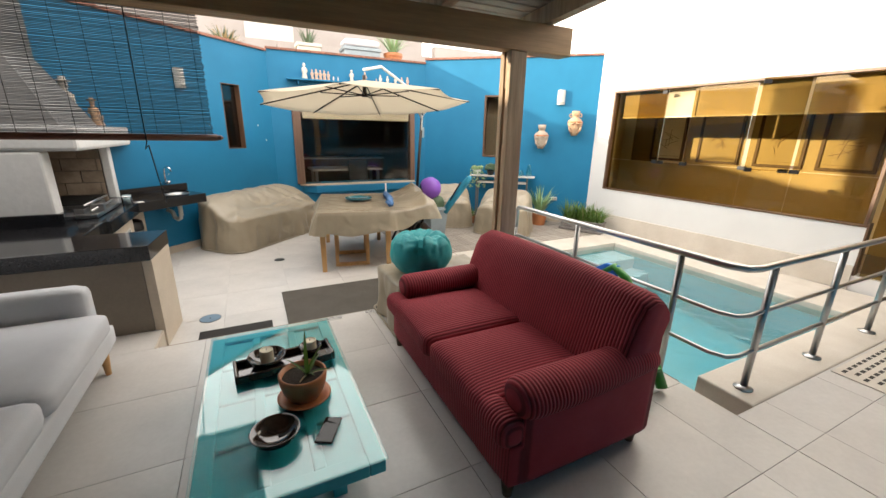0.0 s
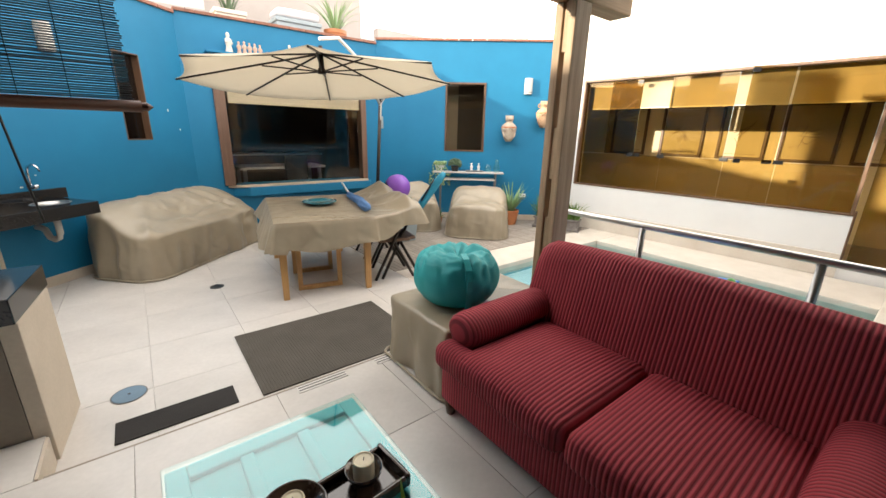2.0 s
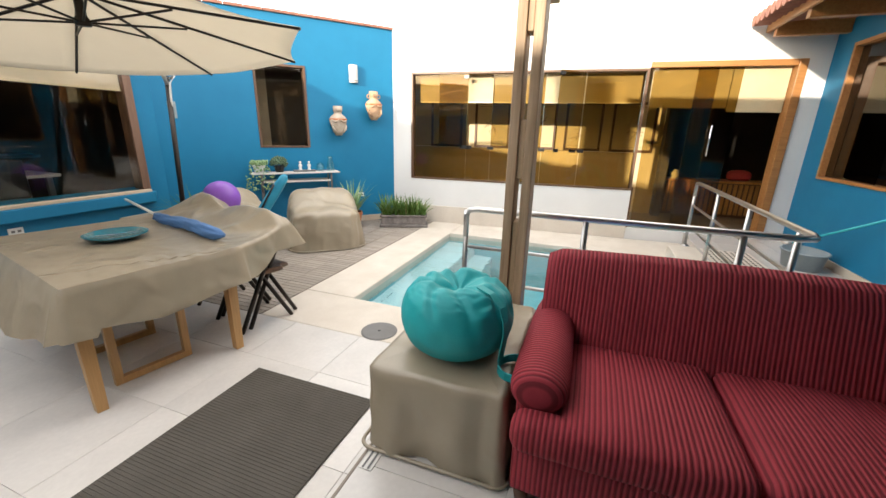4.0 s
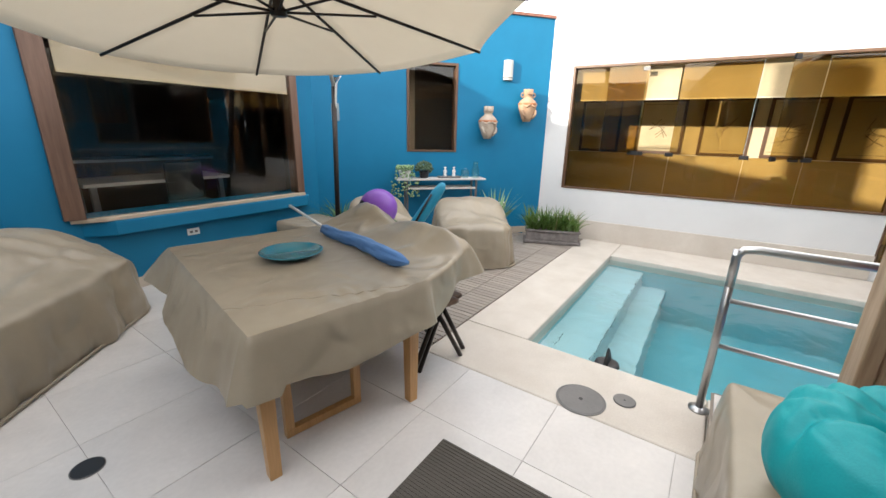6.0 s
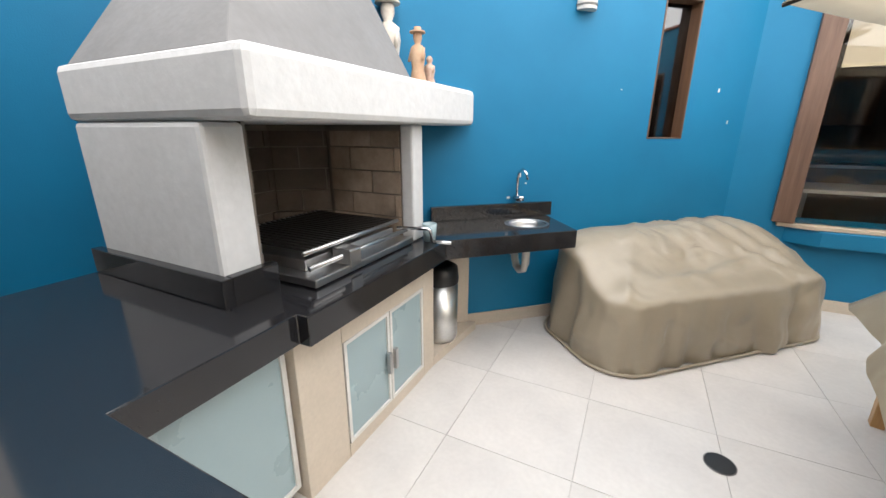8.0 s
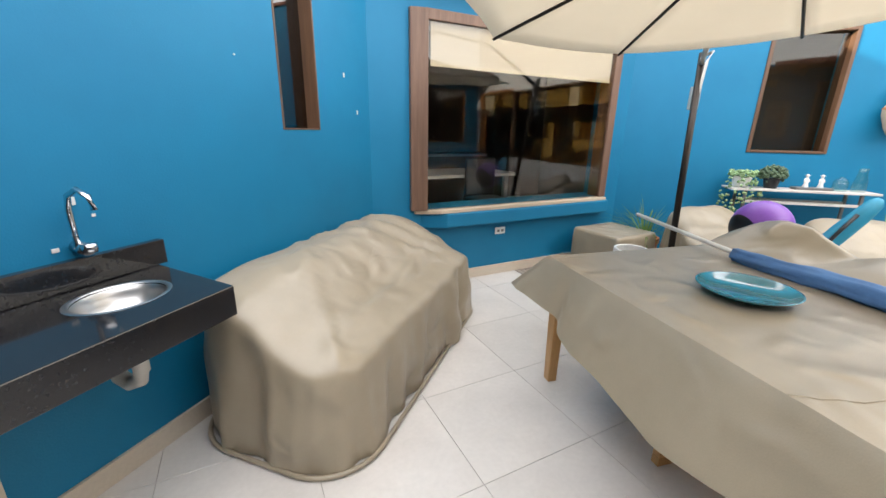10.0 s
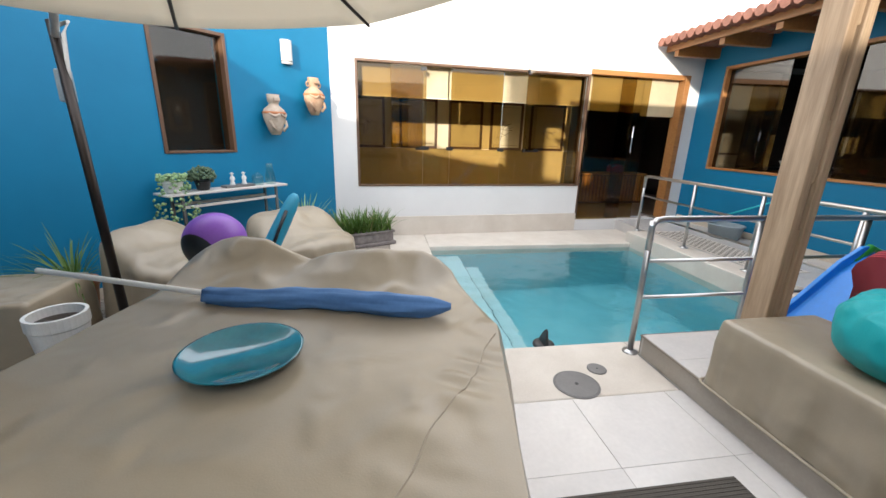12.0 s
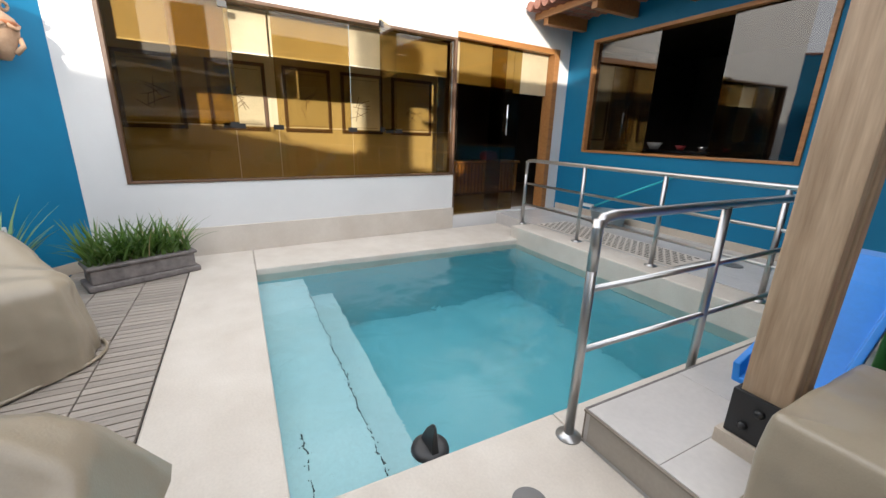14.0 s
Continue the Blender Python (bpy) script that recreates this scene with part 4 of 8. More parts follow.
# dark boxes added behind the two small windows to shut out the bright house
for nm, base_p, way_p, s_a, s_b in (("room_north_east", N_B, P_DIR, pw0 - 0.5, pw1 + 0.5), ("room_west", W_A, W_DIR, nw0 - 0.3, nw1 + 0.3)):
    p0 = along(base_p, way_p, s_a)
    rm_ = thing(nm, Matrix.Translation((p0[0], p0[1], 0)) @ Matrix.Rotation(math.atan2(way_p.y, way_p.x), 4, 'Z'), "dark little room behind a small window", "room", kind="structure")
    wd = s_b - s_a
    dp = 0.62 if nm == "room_north_east" else 1.25
    part("back_wall", boxm(0, wd, dp, dp + 0.08, 0.9, 2.8), M["roomunlit"], rm_)
    part("side_wall", boxm(-0.08, 0, 0.256, 1.33, 0.9, 2.8), M["roomunlit"], rm_)
    part("side_wall", boxm(wd, wd + 0.08, 0.256, 1.33, 0.9, 2.8), M["roomunlit"], rm_)
    part("room_floor", boxm(0, wd, 0.256, 1.25, 0.82, 0.9), M["roomunlit"], rm_)
    part("room_ceiling", boxm(-0.08, wd + 0.08, 0.256, 1.33, 2.8, 2.88), M["roomunlit"], rm_)
    part("doorway", boxm(wd * 0.10, wd * 0.42, dp - 0.015, dp - 0.001, 0.9, 2.5), M["cream"], rm_, "pale doorway")


# ---- windows ----
def window(name, base, way, s0, s1, z0, z1, frame_mat, pane_mat, label, verticals=(), fw=0.06, depth=0.10, setback=0.06, proud=0.012, open_bay=-1):
    """A framed window in a wall's hole; x along the wall, y into it."""
    p = along(base, way, s0)
    w = thing(name, Matrix.Translation((p[0], p[1], 0)) @ Matrix.Rotation(math.atan2(way.y, way.x), 4, 'Z'), label, "window", kind="structure")
    L = s1 - s0
    part("frame", boxm(0.001, fw, -proud, depth, z0 + 0.001, z1 - 0.001), frame_mat, w, bevel=0.004)
    part("frame", boxm(L - fw, L - 0.001, -proud, depth, z0 + 0.001, z1 - 0.001), frame_mat, w, bevel=0.004)
    part("frame", boxm(fw, L - fw, -proud, depth, z1 - fw, z1 - 0.001), frame_mat, w, bevel=0.004)
    part("frame", boxm(fw, L - fw, -proud, depth, z0 + 0.001, z0 + fw * 0.7), frame_mat, w, bevel=0.004)
    edges = [fw, *verticals, L - fw]
    for i, (a, b) in enumerate(zip(edges, edges[1:])):
        if pane_mat is None or i == open_bay:
            continue
        pn = part("pane", boxm(a + 0.003, b - 0.003, setback, setback + 0.008, z0 + fw * 0.7, z1 - fw), pane_mat, w)
        pn.visible_shadow = False
    return w


slit = window("window_1", W_A, W_DIR, nw0, nw1, 1.41, 2.39, M["framedark"], M["darkglass"], "narrow slit window in a brown wooden frame", fw=0.014, depth=0.16, setback=0.09, proud=0.004)
part("roller_blind", boxm(0.016, nw1 - nw0 - 0.016, 0.125, 0.130, 1.44, 2.37), M["slitblind"], slit, "violet grey blind behind the glass")
small = window("window_3", N_B, P_DIR, pw0, pw1, 1.255, 2.44, M["framedark"], M["clearwin"], "small upright window with a brown frame", fw=0.035, depth=0.16)
L_E = ww1 - ww0
long_w = window("window_4", E_A, E_DIR, ww0, ww1, 0.75, 2.47, M["framedark"], None, "long bronze glass window with folding panes, two of them open", fw=0.035, depth=0.12)
SPLIT = 1.31
low_joints = (0.035, 0.96, 1.37, 2.19, 2.76, L_E - 0.035)
for a, b in zip(low_joints, low_joints[1:]):
    part("fixed_pane", boxm(a + 0.002, b - 0.002, 0.05, 0.058, 0.775, SPLIT - 0.004), M["bronzeglass"], long_w).visible_shadow = False
for a, b in ((0.035, 0.96), (1.37, 2.18), (2.76, L_E - 0.035)):
    part("folding_pane", boxm(a + 0.002, b - 0.002, 0.05, 0.058, SPLIT, 2.43), M["bronzeglass"], long_w).visible_shadow = False
    part("pane_edge", boxm(b - 0.005, b - 0.002, 0.046, 0.0495, SPLIT, 2.43), M["frost"], long_w, "pale ground glass edge")
for x, a, b, turn in ((0.49, 0.0, 0.50, -5.0), (2.74, -0.50, 0.0, 45.0)):
    leafp = part("open_leaf", boxm(a, b, -0.004, 0.004, SPLIT, 2.43), M["bronzeglass"], long_w, "bronze glass leaf folded open")
    leafp.matrix_basis = pose(x, 0.015, 0, 0, 0, turn)
    leafp.visible_shadow = False
    for z in (SPLIT - 0.02, 2.36):
        tip = b if turn < 0 else a
        part("leaf_clip", boxm(min(tip, tip * 0.84), max(tip, tip * 0.84), -0.012, 0.012, z, z + 0.05), M["black"], leafp, "black patch fitting")
for a, b, z0, z1 in ((0.10, 1.35, 2.03, 2.43), (1.37, 2.98, 2.03, 2.43), (2.98, L_E - 0.05, 2.03, 2.43)):
    part("roller_shade", boxm(a, b, 0.17, 0.178, z0, z1), M["shade"], long_w, "cream roller shade drawn up near the top")
    part("hem_bar", boxm(a, b, 0.164, 0.184, z0 - 0.018, z0 - 0.001), M["candle"], long_w, "pale hem bar")
for x in (0.90, 1.00, 1.37, 2.19, 2.66, 2.78):
    part("hinge_clip", boxm(x - 0.05, x + 0.05, 0.038, 0.072, SPLIT - 0.03, SPLIT + 0.02), M["black"], long_w, "black glass clip")

door = thing("door_1", Matrix.Translation((*along(E_A, E_DIR, ww1), 0)) @ Matrix.Rotation(radians(E_ANG), 4, 'Z'), "bronze glass sliding door in an orange wooden frame", "door", kind="structure")
L_D = wd1 - ww1
part("frame", boxm(0.0, 0.022, -0.01, 0.12, 0.172, 0.80), M["framedark"], door, bevel=0.004)
part("frame", boxm(L_D - 0.10, L_D - 0.001, -0.03, 0.16, 0.172, 2.549), M["frameorange"], door, "orange varnished door post", bevel=0.005)
part("frame", boxm(0.0, L_D - 0.10, -0.012, 0.14, 2.475, 2.549), M["frameorange"], door, bevel=0.004)
leaf1 = part("glass_leaf", boxm(0.06, 0.86, 0.03, 0.04, 0.18, 2.472), M["bronzeglass"], door, "fixed bronze glass leaf")
leaf2 = part("glass_leaf", boxm(0.62, 1.16, 0.06, 0.07, 0.18, 2.472), M["bronzeglass"], door, "sliding bronze glass leaf")
leaf1.visible_shadow = leaf2.visible_shadow = False
part("pull_bar", tube(bmesh.new(), [(0.90, 0.0, 1.30), (0.90, 0.0, 1.72)], 0.014), M["chrome"], leaf2, "chrome pull bar", smooth=True)
part("roller_shade", boxm(0.06, 1.05, 0.10, 0.108, 1.95, 2.472), M["shade"], door, "cream roller shade half down")
part("roller_shade", boxm(1.06, L_D - 0.11, 0.10, 0.108, 1.90, 2.472), M["shade"], door)

# the wide north window is a shallow bay on a blue shelf
bay = thing("window_2", Matrix(), "wide bay window in a brown wooden frame on a blue ledge", "window", kind="structure")
part("ledge", prismm([(2.56, 8.019), (2.78, 7.905), (4.83, 7.905), (4.90, 7.99), (4.90, 8.019)], 0.565, 0.70), M["blue"], bay, "blue painted ledge under the bay", bevel=0.012)
part("sill", prismm([(2.50, 8.10), (2.50, 8.00), (2.72, 7.915), (4.80, 7.915), (4.80, 8.10)], 0.702, 0.735), M["palewood"], bay, "pale worn wooden sill", bevel=0.004)
part("frame", prismm([(2.46, 8.12), (2.46, 7.985), (2.60, 7.945), (2.60, 8.12)], 0.737, 2.329), M["frame"], bay, bevel=0.005)
part("frame", prismm([(4.72, 8.12), (4.72, 7.95), (4.815, 7.95), (4.815, 8.12)], 0.737, 2.329), M["frame"], bay, bevel=0.005)
part("frame", prismm([(2.60, 8.12), (2.60, 7.95), (4.72, 7.95), (4.72, 8.12)], 2.25, 2.329), M["frame"], bay, bevel=0.005)
for a, b in ((2.602, 3.16), (3.164, 3.85), (3.854, 4.718)):
    pn = part("pane", boxm(a, b, 7.97, 7.978, 0.737, 2.249), M["bayglass"], bay)
    pn.visible_shadow = False
part("roller_shade", boxm(2.64, 4.70, 7.992, 7.997, 1.945, 2.249), M["bayshade"], bay, "cream roller shade drawn up")
part("hem_bar", boxm(2.64, 4.70, 7.986, 8.004, 1.925, 1.944), M["candle"], bay, "pale hem bar")

kw = window("window_5", (8.25, -0.14), Vector((-1, 0)), 8.25 - 7.62, 8.25 - 4.91, 1.09, 2.635, M["frameorange"], M["darkglass"],
            "wide kitchen window in an orange wooden frame, its middle pane slid open", verticals=(1.0, 1.82), open_bay=1, fw=0.045, depth=0.13, setback=0.05, proud=0.02)

# ---- pergola ----
pergola = thing("pergola", Matrix(), "weathered pine pergola roof over the terrace", "pergola", kind="structure")
PO = (3.63, 2.92)
bmp = bmesh.new()
box(bmp, PO[0] - 0.075, PO[0] + 0.075, PO[1] - 0.072, PO[1] - 0.018, 0.36, 2.318)
box(bmp, PO[0] - 0.075, PO[0] + 0.075, PO[1] + 0.018, PO[1] + 0.072, 0.36, 2.318)
for z0, z1 in ((0.36, 1.05), (1.30, 1.62), (2.05, 2.318)):
    box(bmp, PO[0] - 0.060, PO[0] + 0.060, PO[1] - 0.017, PO[1] + 0.017, z0, z1)
post = part("post", bmp, M["post"], pergola, "weathered pine post of two planks with a slot", bevel=0.006)
shoe = part("post_shoe", boxm(PO[0] - 0.092, PO[0] + 0.092, PO[1] - 0.087, PO[1] + 0.087, 0.215, 0.40), M["black"], post, "black steel shoe with bolts", bevel=0.004)
bb = bmesh.new()
for dx, dz in ((-0.045, 0.27), (0.035, 0.27), (-0.005, 0.345)):
    rod(bb, (PO[0] + dx, PO[1] + 0.086, dz), (PO[0] + dx, PO[1] + 0.102, dz), 0.018, 0.014)
for dy, dz in ((-0.02, 0.27), (-0.02, 0.345)):
    rod(bb, (PO[0] - 0.091, PO[1] + dy, dz), (PO[0] - 0.107, PO[1] + dy, dz), 0.018, 0.014)
part("bolt", bb, M["black"], post, smooth=True)
part("footing", boxm(PO[0] - 0.11, PO[0] + 0.11, PO[1] - 0.105, PO[1] + 0.105, H, 0.214), M["skirt"], post)
part("main_beam", boxm(-1.88, 4.14, PO[1] - 0.075, PO[1] + 0.075, 2.32, 2.53), M["beam"], pergola, bevel=0.008)
part("back_beam", boxm(-1.88, 4.14, -0.13, -0.02, 2.59, 2.73), M["beam"], pergola, bevel=0.008)
for x in (-1.2, -0.5, 0.2, 0.9, 1.6, 2.3, 3.0, 3.9):
    rb = bmesh.new()
    lo0, lo1 = 2.532, 2.735
    pts = [(-0.1, lo1), (3.28, lo0 - 0.03), (3.28, lo0 + 0.10), (-0.1, lo1 + 0.14)]
    va = [rb.verts.new((x - 0.045, y, z)) for y, z in pts]
    vb = [rb.verts.new((x + 0.045, y, z)) for y, z in pts]
    rb.faces.new(va)
    rb.faces.new(vb[::-1])
    for i in range(4):
        rb.faces.new((va[i], va[(i + 1) % 4], vb[(i + 1) % 4], vb[i]))
    part("rafter", rb, M["post"], pergola, bevel=0.006)
boards = bmesh.new()
y = -0.12
while y < 3.38:
    z = 2.88 - (y + 0.1) * 0.0685
    box(boards, -1.88, 4.18, y, y + 0.105, z, z + 0.02)
    y += 0.115
ceiling_boards = solid("ceiling", boards, M["roof"], "whitewashed roof boards above the rafters", "ceiling", kind="structure")
roof_top = solid("roof", prismm([(-1.9, -0.3), (4.22, -0.3), (4.22, 3.42), (-1.9, 3.42)], 2.905, 2.94), M["roofcoat"], "brown roofing over the terrace", "roof", kind="structure")

eave = thing("eaves", Matrix(), "tiled eaves with orange rafter ends over the kitchen window", "eaves", kind="structure")
part("fascia", boxm(4.24, 8.16, 0.60, 0.64, 2.86, 2.95), M["frameorange"], eave, bevel=0.004)
part("eave_boards", prismm([(4.24, -0.30), (8.16, -0.30), (8.16, 0.60), (4.24, 0.60)], 2.952, 2.98), M["roofcoat"], eave)
for x in (4.6, 5.4, 6.2, 7.0, 7.85):
    part("rafter_end", boxm(x - 0.045, x + 0.045, -0.14, 0.597, 2.78, 2.95), M["frameorange"], eave, bevel=0.006)
y = -0.28
tb = bmesh.new()
while y < 0.62:
    for i in range(26):
        x = 4.26 + i * 0.15
        rod(tb, (x + 0.07, y, 3.0), (x + 0.07, y + 0.30, 2.985), 0.06, 0.065, 8)
    y += 0.27
part("roof_tiles", tb, M["brick_edge"], eave, "rows of brown roof tiles")


# ---- railings ----
def railing(name, pts, posts, top, mids, label, base_z, end_drop=None):
    r = thing(name, Matrix(), label, "railing")
    part("top_rail", tube(bmesh.new(), pts, 0.0215, 12), M["steel"], r, smooth=True)
    for m in mids:
        part("middle_rail", tube(bmesh.new(), [(p[0], p[1], m) for p in pts], 0.014, 8), M["steel"], r, smooth=True)
    for x, y, z0 in posts:
        pb = rod(bmesh.new(), (x, y, z0), (x, y, top - 0.012), 0.0205, seg=12)
        p = part("post", pb, M["steel"], r, smooth=True)
        part("flange", lathem([(0, 0.001), (0.055, 0.001), (0.055, 0.008), (0.03, 0.014), (0.026, 0.02), (0, 0.02)], 18, (x, y, z0)), M["steel"], p, smooth=True)
    return r


RX, RY = 4.118, 1.235
pool_rail = railing("pool_railing", [(RX, 3.385, 0.78), (RX, 3.385, 0.95), (RX, 3.36, 0.985), (RX, 3.30, 0.995), (RX, 1.34, 0.995), (RX + 0.04, 1.26, 0.995), (RX + 0.12, RY, 0.995), (7.10, RY, 0.995), (7.17, RY, 0.985), (7.20, RY, 0.95), (7.20, RY, 0.82)],
                    [(RX, 3.385, 0.0), (RX, 2.53, 0.0), (RX, 1.62, 0.0), (4.40, RY, H), (5.29, RY, H), (6.22, RY, H), (7.20, RY, H)], 0.995, (), "stainless steel railing round two sides of the pool", 0.0)
for z in (0.70, 0.43):
    part("middle_rail", tube(bmesh.new(), [(RX, 3.385, z), (RX, 1.34, z), (RX + 0.04, 1.26, z), (RX + 0.12, RY, z), (7.20, RY, z)], 0.014, 8), M["steel"], pool_rail, smooth=True)

# ---- covered garden furniture ----
sofa_cover = thing("covered_garden_sofa", Matrix.Translation((0, 0, 0.0)), "long garden sofa under a taupe waterproof cover", "covered sofa")
sofa_cover.matrix_basis = Matrix.Translation((1.44, 6.20, 0)) @ Matrix.Rotation(radians(W_ANG + 1.0), 4, 'Z')
ol = round_rect(-0.10, 1.90, -0.05, 0.85, 0.27)


def smooth_step(a, b, v):
    v = max(0.0, min(1.0, (v - a) / (b - a)))
    return v * v * (3 - 2 * v)


def sofa_top(x, y):
    z = 0.50 + 0.275 * smooth_step(-0.02, 0.64, y)
    z -= 0.07 * smooth_step(1.55, 1.92, x) + 0.045 * smooth_step(0.30, -0.10, x)
    # the seat sags between the arms, and the cloth pulls into slack folds towards the front corner
    z -= 0.045 * math.exp(-((x - 0.85) / 0.42) ** 2 - ((y - 0.26) / 0.20) ** 2)
    z += 0.030 * math.exp(-((x - 0.06) / 0.10) ** 2 - ((y - 0.08) / 0.12) ** 2)
    z += 0.022 * math.exp(-((y - 0.10 - 0.10 * x) / 0.045) ** 2) * smooth_step(0.1, 0.5, x)
    for x0, k, h, w in ((1.40, 0.55, 0.026, 0.05), (1.20, 0.85, 0.018, 0.04), (1.58, 0.30, 0.020, 0.045), (0.35, -0.9, 0.016, 0.05)):
        z += h * math.exp(-((x - x0 + k * (y - 0.4)) / w) ** 2)
    return z


cv = part("cover", drape(ol, sofa_top, lambda x, y: 0.012 + 0.006 * noise.noise((x * 4, y * 4, 2)), 22, fold=0.050, crease=0.026, seed=1.0, inset=0.19, taper=0.05, shoulder=0.70, fold_scale=4.6), M["cover"], sofa_cover, smooth=True)
hem_pts = [(p.x, p.y, 0.016) for p in round_rect(-0.11, 1.91, -0.06, 0.86, 0.28)]
part("hem_cord", tube(bmesh.new(), hem_pts + hem_pts[:1], 0.012, 6), M["cover"], sofa_cover, "rolled hem with a cord", smooth=True)

# table with its cover
TABLE = Matrix.Translation((2.933, 5.602, 0)) @ Matrix.Rotation(radians(-11.6), 4, 'Z')
table = thing("dining_table", TABLE, "wooden patio table with honey coloured legs", "table")
part("tabletop", boxm(-0.44, 0.50, -0.79, 0.72, 0.70, 0.742), M["tablewood"], table, bevel=0.006)
for sx in (-1, 1):
    for sy in (-1, 1):
        lb = bmesh.new()
        x0, y0 = sx * 0.402, -0.735 if sy < 0 else 0.68
        v = []
        for z, w in ((0.0, 0.027), (0.70, 0.036)):
            v.append([lb.verts.new((x0 + a * w, y0 + b * w, z)) for a, b in ((-1, -1), (1, -1), (1, 1), (-1, 1))])
        lb.faces.new(v[0][::-1])
        lb.faces.new(v[1])
        for i in range(4):
            lb.faces.new((v[0][i], v[0][(i + 1) % 4], v[1][(i + 1) % 4], v[1][i]))
        part("leg", lb, M["tablewood"], table, bevel=0.004)
table_cover = thing("table_cover", TABLE, "taupe waterproof cloth hanging over the patio table and chairs", "table cover")


TX0, TX1, TY0, TY1 = -0.455, 1.055, -0.808, 0.735


def tc_shape(x, y):
    # past the table's end the cloth narrows towards the last chair
    k = max(0.0, x - 0.42) / (TX1 - 0.42)
    return y if y > 0 else y * (1 - 0.30 * k)


RIDGE = [(-0.80, 0.775), (-0.62, 0.80), (-0.52, 0.885), (-0.46, 0.915), (-0.20, 0.918), (0.0, 0.895), (0.14, 0.845), (0.24, 0.88), (0.36, 0.945), (0.50, 0.960), (0.62, 0.935), (0.75, 0.85), (0.95, 0.79)]
RIDGE_X, CREASE_X = 0.93, 0.60


def ridge_height(y):
    for (a, za), (b, zb) in zip(RIDGE, RIDGE[1:]):
        if y <= b:
            return za + (zb - za) * max(0.0, (y - a) / (b - a))
    return RIDGE[-1][1]


def tc_top(x, y):
    z = 0.764 + 0.0025 * noise.noise((x * 5, y * 5, 3)) + 0.003 * abs(noise.noise((x * 3 + y * 4, y * 2 - x * 5, 8)))
    # cloth gathered beside the seam on one corner
    s = (x + 0.45) * 0.361 + (y + 0.50) * 0.932
    t = (x + 0.45) * 0.932 - (y + 0.50) * 0.361
    if -0.1 < t < 0.95:
        z += 0.0055 * math.sin(t * 52 + 2.5 * math.sin(t * 11)) * math.exp(-(s / 0.10) ** 2) * smooth_step(-0.1, 0.3, t)
    # a raised pull line across the sheet
    z += 0.006 * math.exp(-((x * 0.95 + y * 0.30 - 0.02) / 0.018) ** 2) * math.exp(-((y + 0.42) / 0.16) ** 2)
    if x > CREASE_X:
        # the cloth climbs in flat slopes from the table's edge to the chair backs, then drops over them
        u = min(1.0, (x - CREASE_X) / (RIDGE_X - CREASE_X))
        h = ridge_height(y - 0.45 * max(0.0, RIDGE_X - x)) - 0.764
        z += h * u ** 1.35
        z += 0.020 * (abs((y * 3.1 + x * 1.7) % 1.0 - 0.5) - 0.25) * u * (1.15 - u) + 0.010 * (abs((y * 6.3 - x * 2.6) % 1.0 - 0.5) - 0.25) * u
        z -= 0.75 * max(0.0, x - RIDGE_X) * (0.4 + 0.6 * smooth_step(-0.62, -0.40, y))
    return z


def tc_hem(x, y):
    z = (0.455 if x < -0.35 else 0.50) + 0.018 * noise.noise((x * 2.2, y * 2.2, 7))
    for cx, cy, k, r in ((TX0, TY0, -0.045, 0.30), (TX0, TY1, -0.11, 0.50), (0.42, TY0, -0.03, 0.35), (-0.05, TY0, 0.03, 0.40), (TX0, -0.25, 0.035, 0.35)):
        z -= k * max(0.0, 1 - math.hypot(x - cx, y - cy) / r) ** 1.2
    if x > 0.55:
        z += 0.11 * smooth_step(0.55, 0.85, x)
    return z


def tc_lean(x, y):
    if y < TY0 + 0.03 and x < 0.5:
        return 0.022 + 0.035 * smooth_step(-0.30, 0.25, x)
    if x < TX0 + 0.03:
        return 0.075 + 0.065 * smooth_step(-0.75, -0.2, y) * smooth_step(0.7, 0.2, y)
    return 0.03


cloth = part("cloth", tablecloth(TX0, TX1, TY0, TY1, tc_top, tc_hem, tc_lean, ((TX0, TY0, 0.050), (TX0, TY1, 0.135), (TX1, TY0 * 0.70, 0.07)), 76, 80, 12, 0.012, 5.0, tc_shape),
             M["cover"], table_cover, smooth=True)
seam = []
for i in range(25):
    x, y = -0.455 + 0.80 * i / 24, -0.49 - 0.31 * i / 24 - 0.012 * math.sin(i * 0.5)
    seam.append((x, y, tc_top(x, y) + 0.0005))
part("seam", tube(bmesh.new(), seam, 0.0028, 6), M["cover"], table_cover, "stitched seam across a corner", smooth=True)
plate = thing("serving_plate", TABLE @ Matrix.Translation((0.08, 0.045, 0.776)), "round teal glazed ceramic plate on the covered table", "plate")
part("dish", lathem([(0, 0), (0.11, 0), (0.15, 0.008), (0.185, 0.028), (0.188, 0.034), (0.18, 0.034), (0.145, 0.016), (0, 0.012)], 48), M["glaze"], plate, smooth=True)

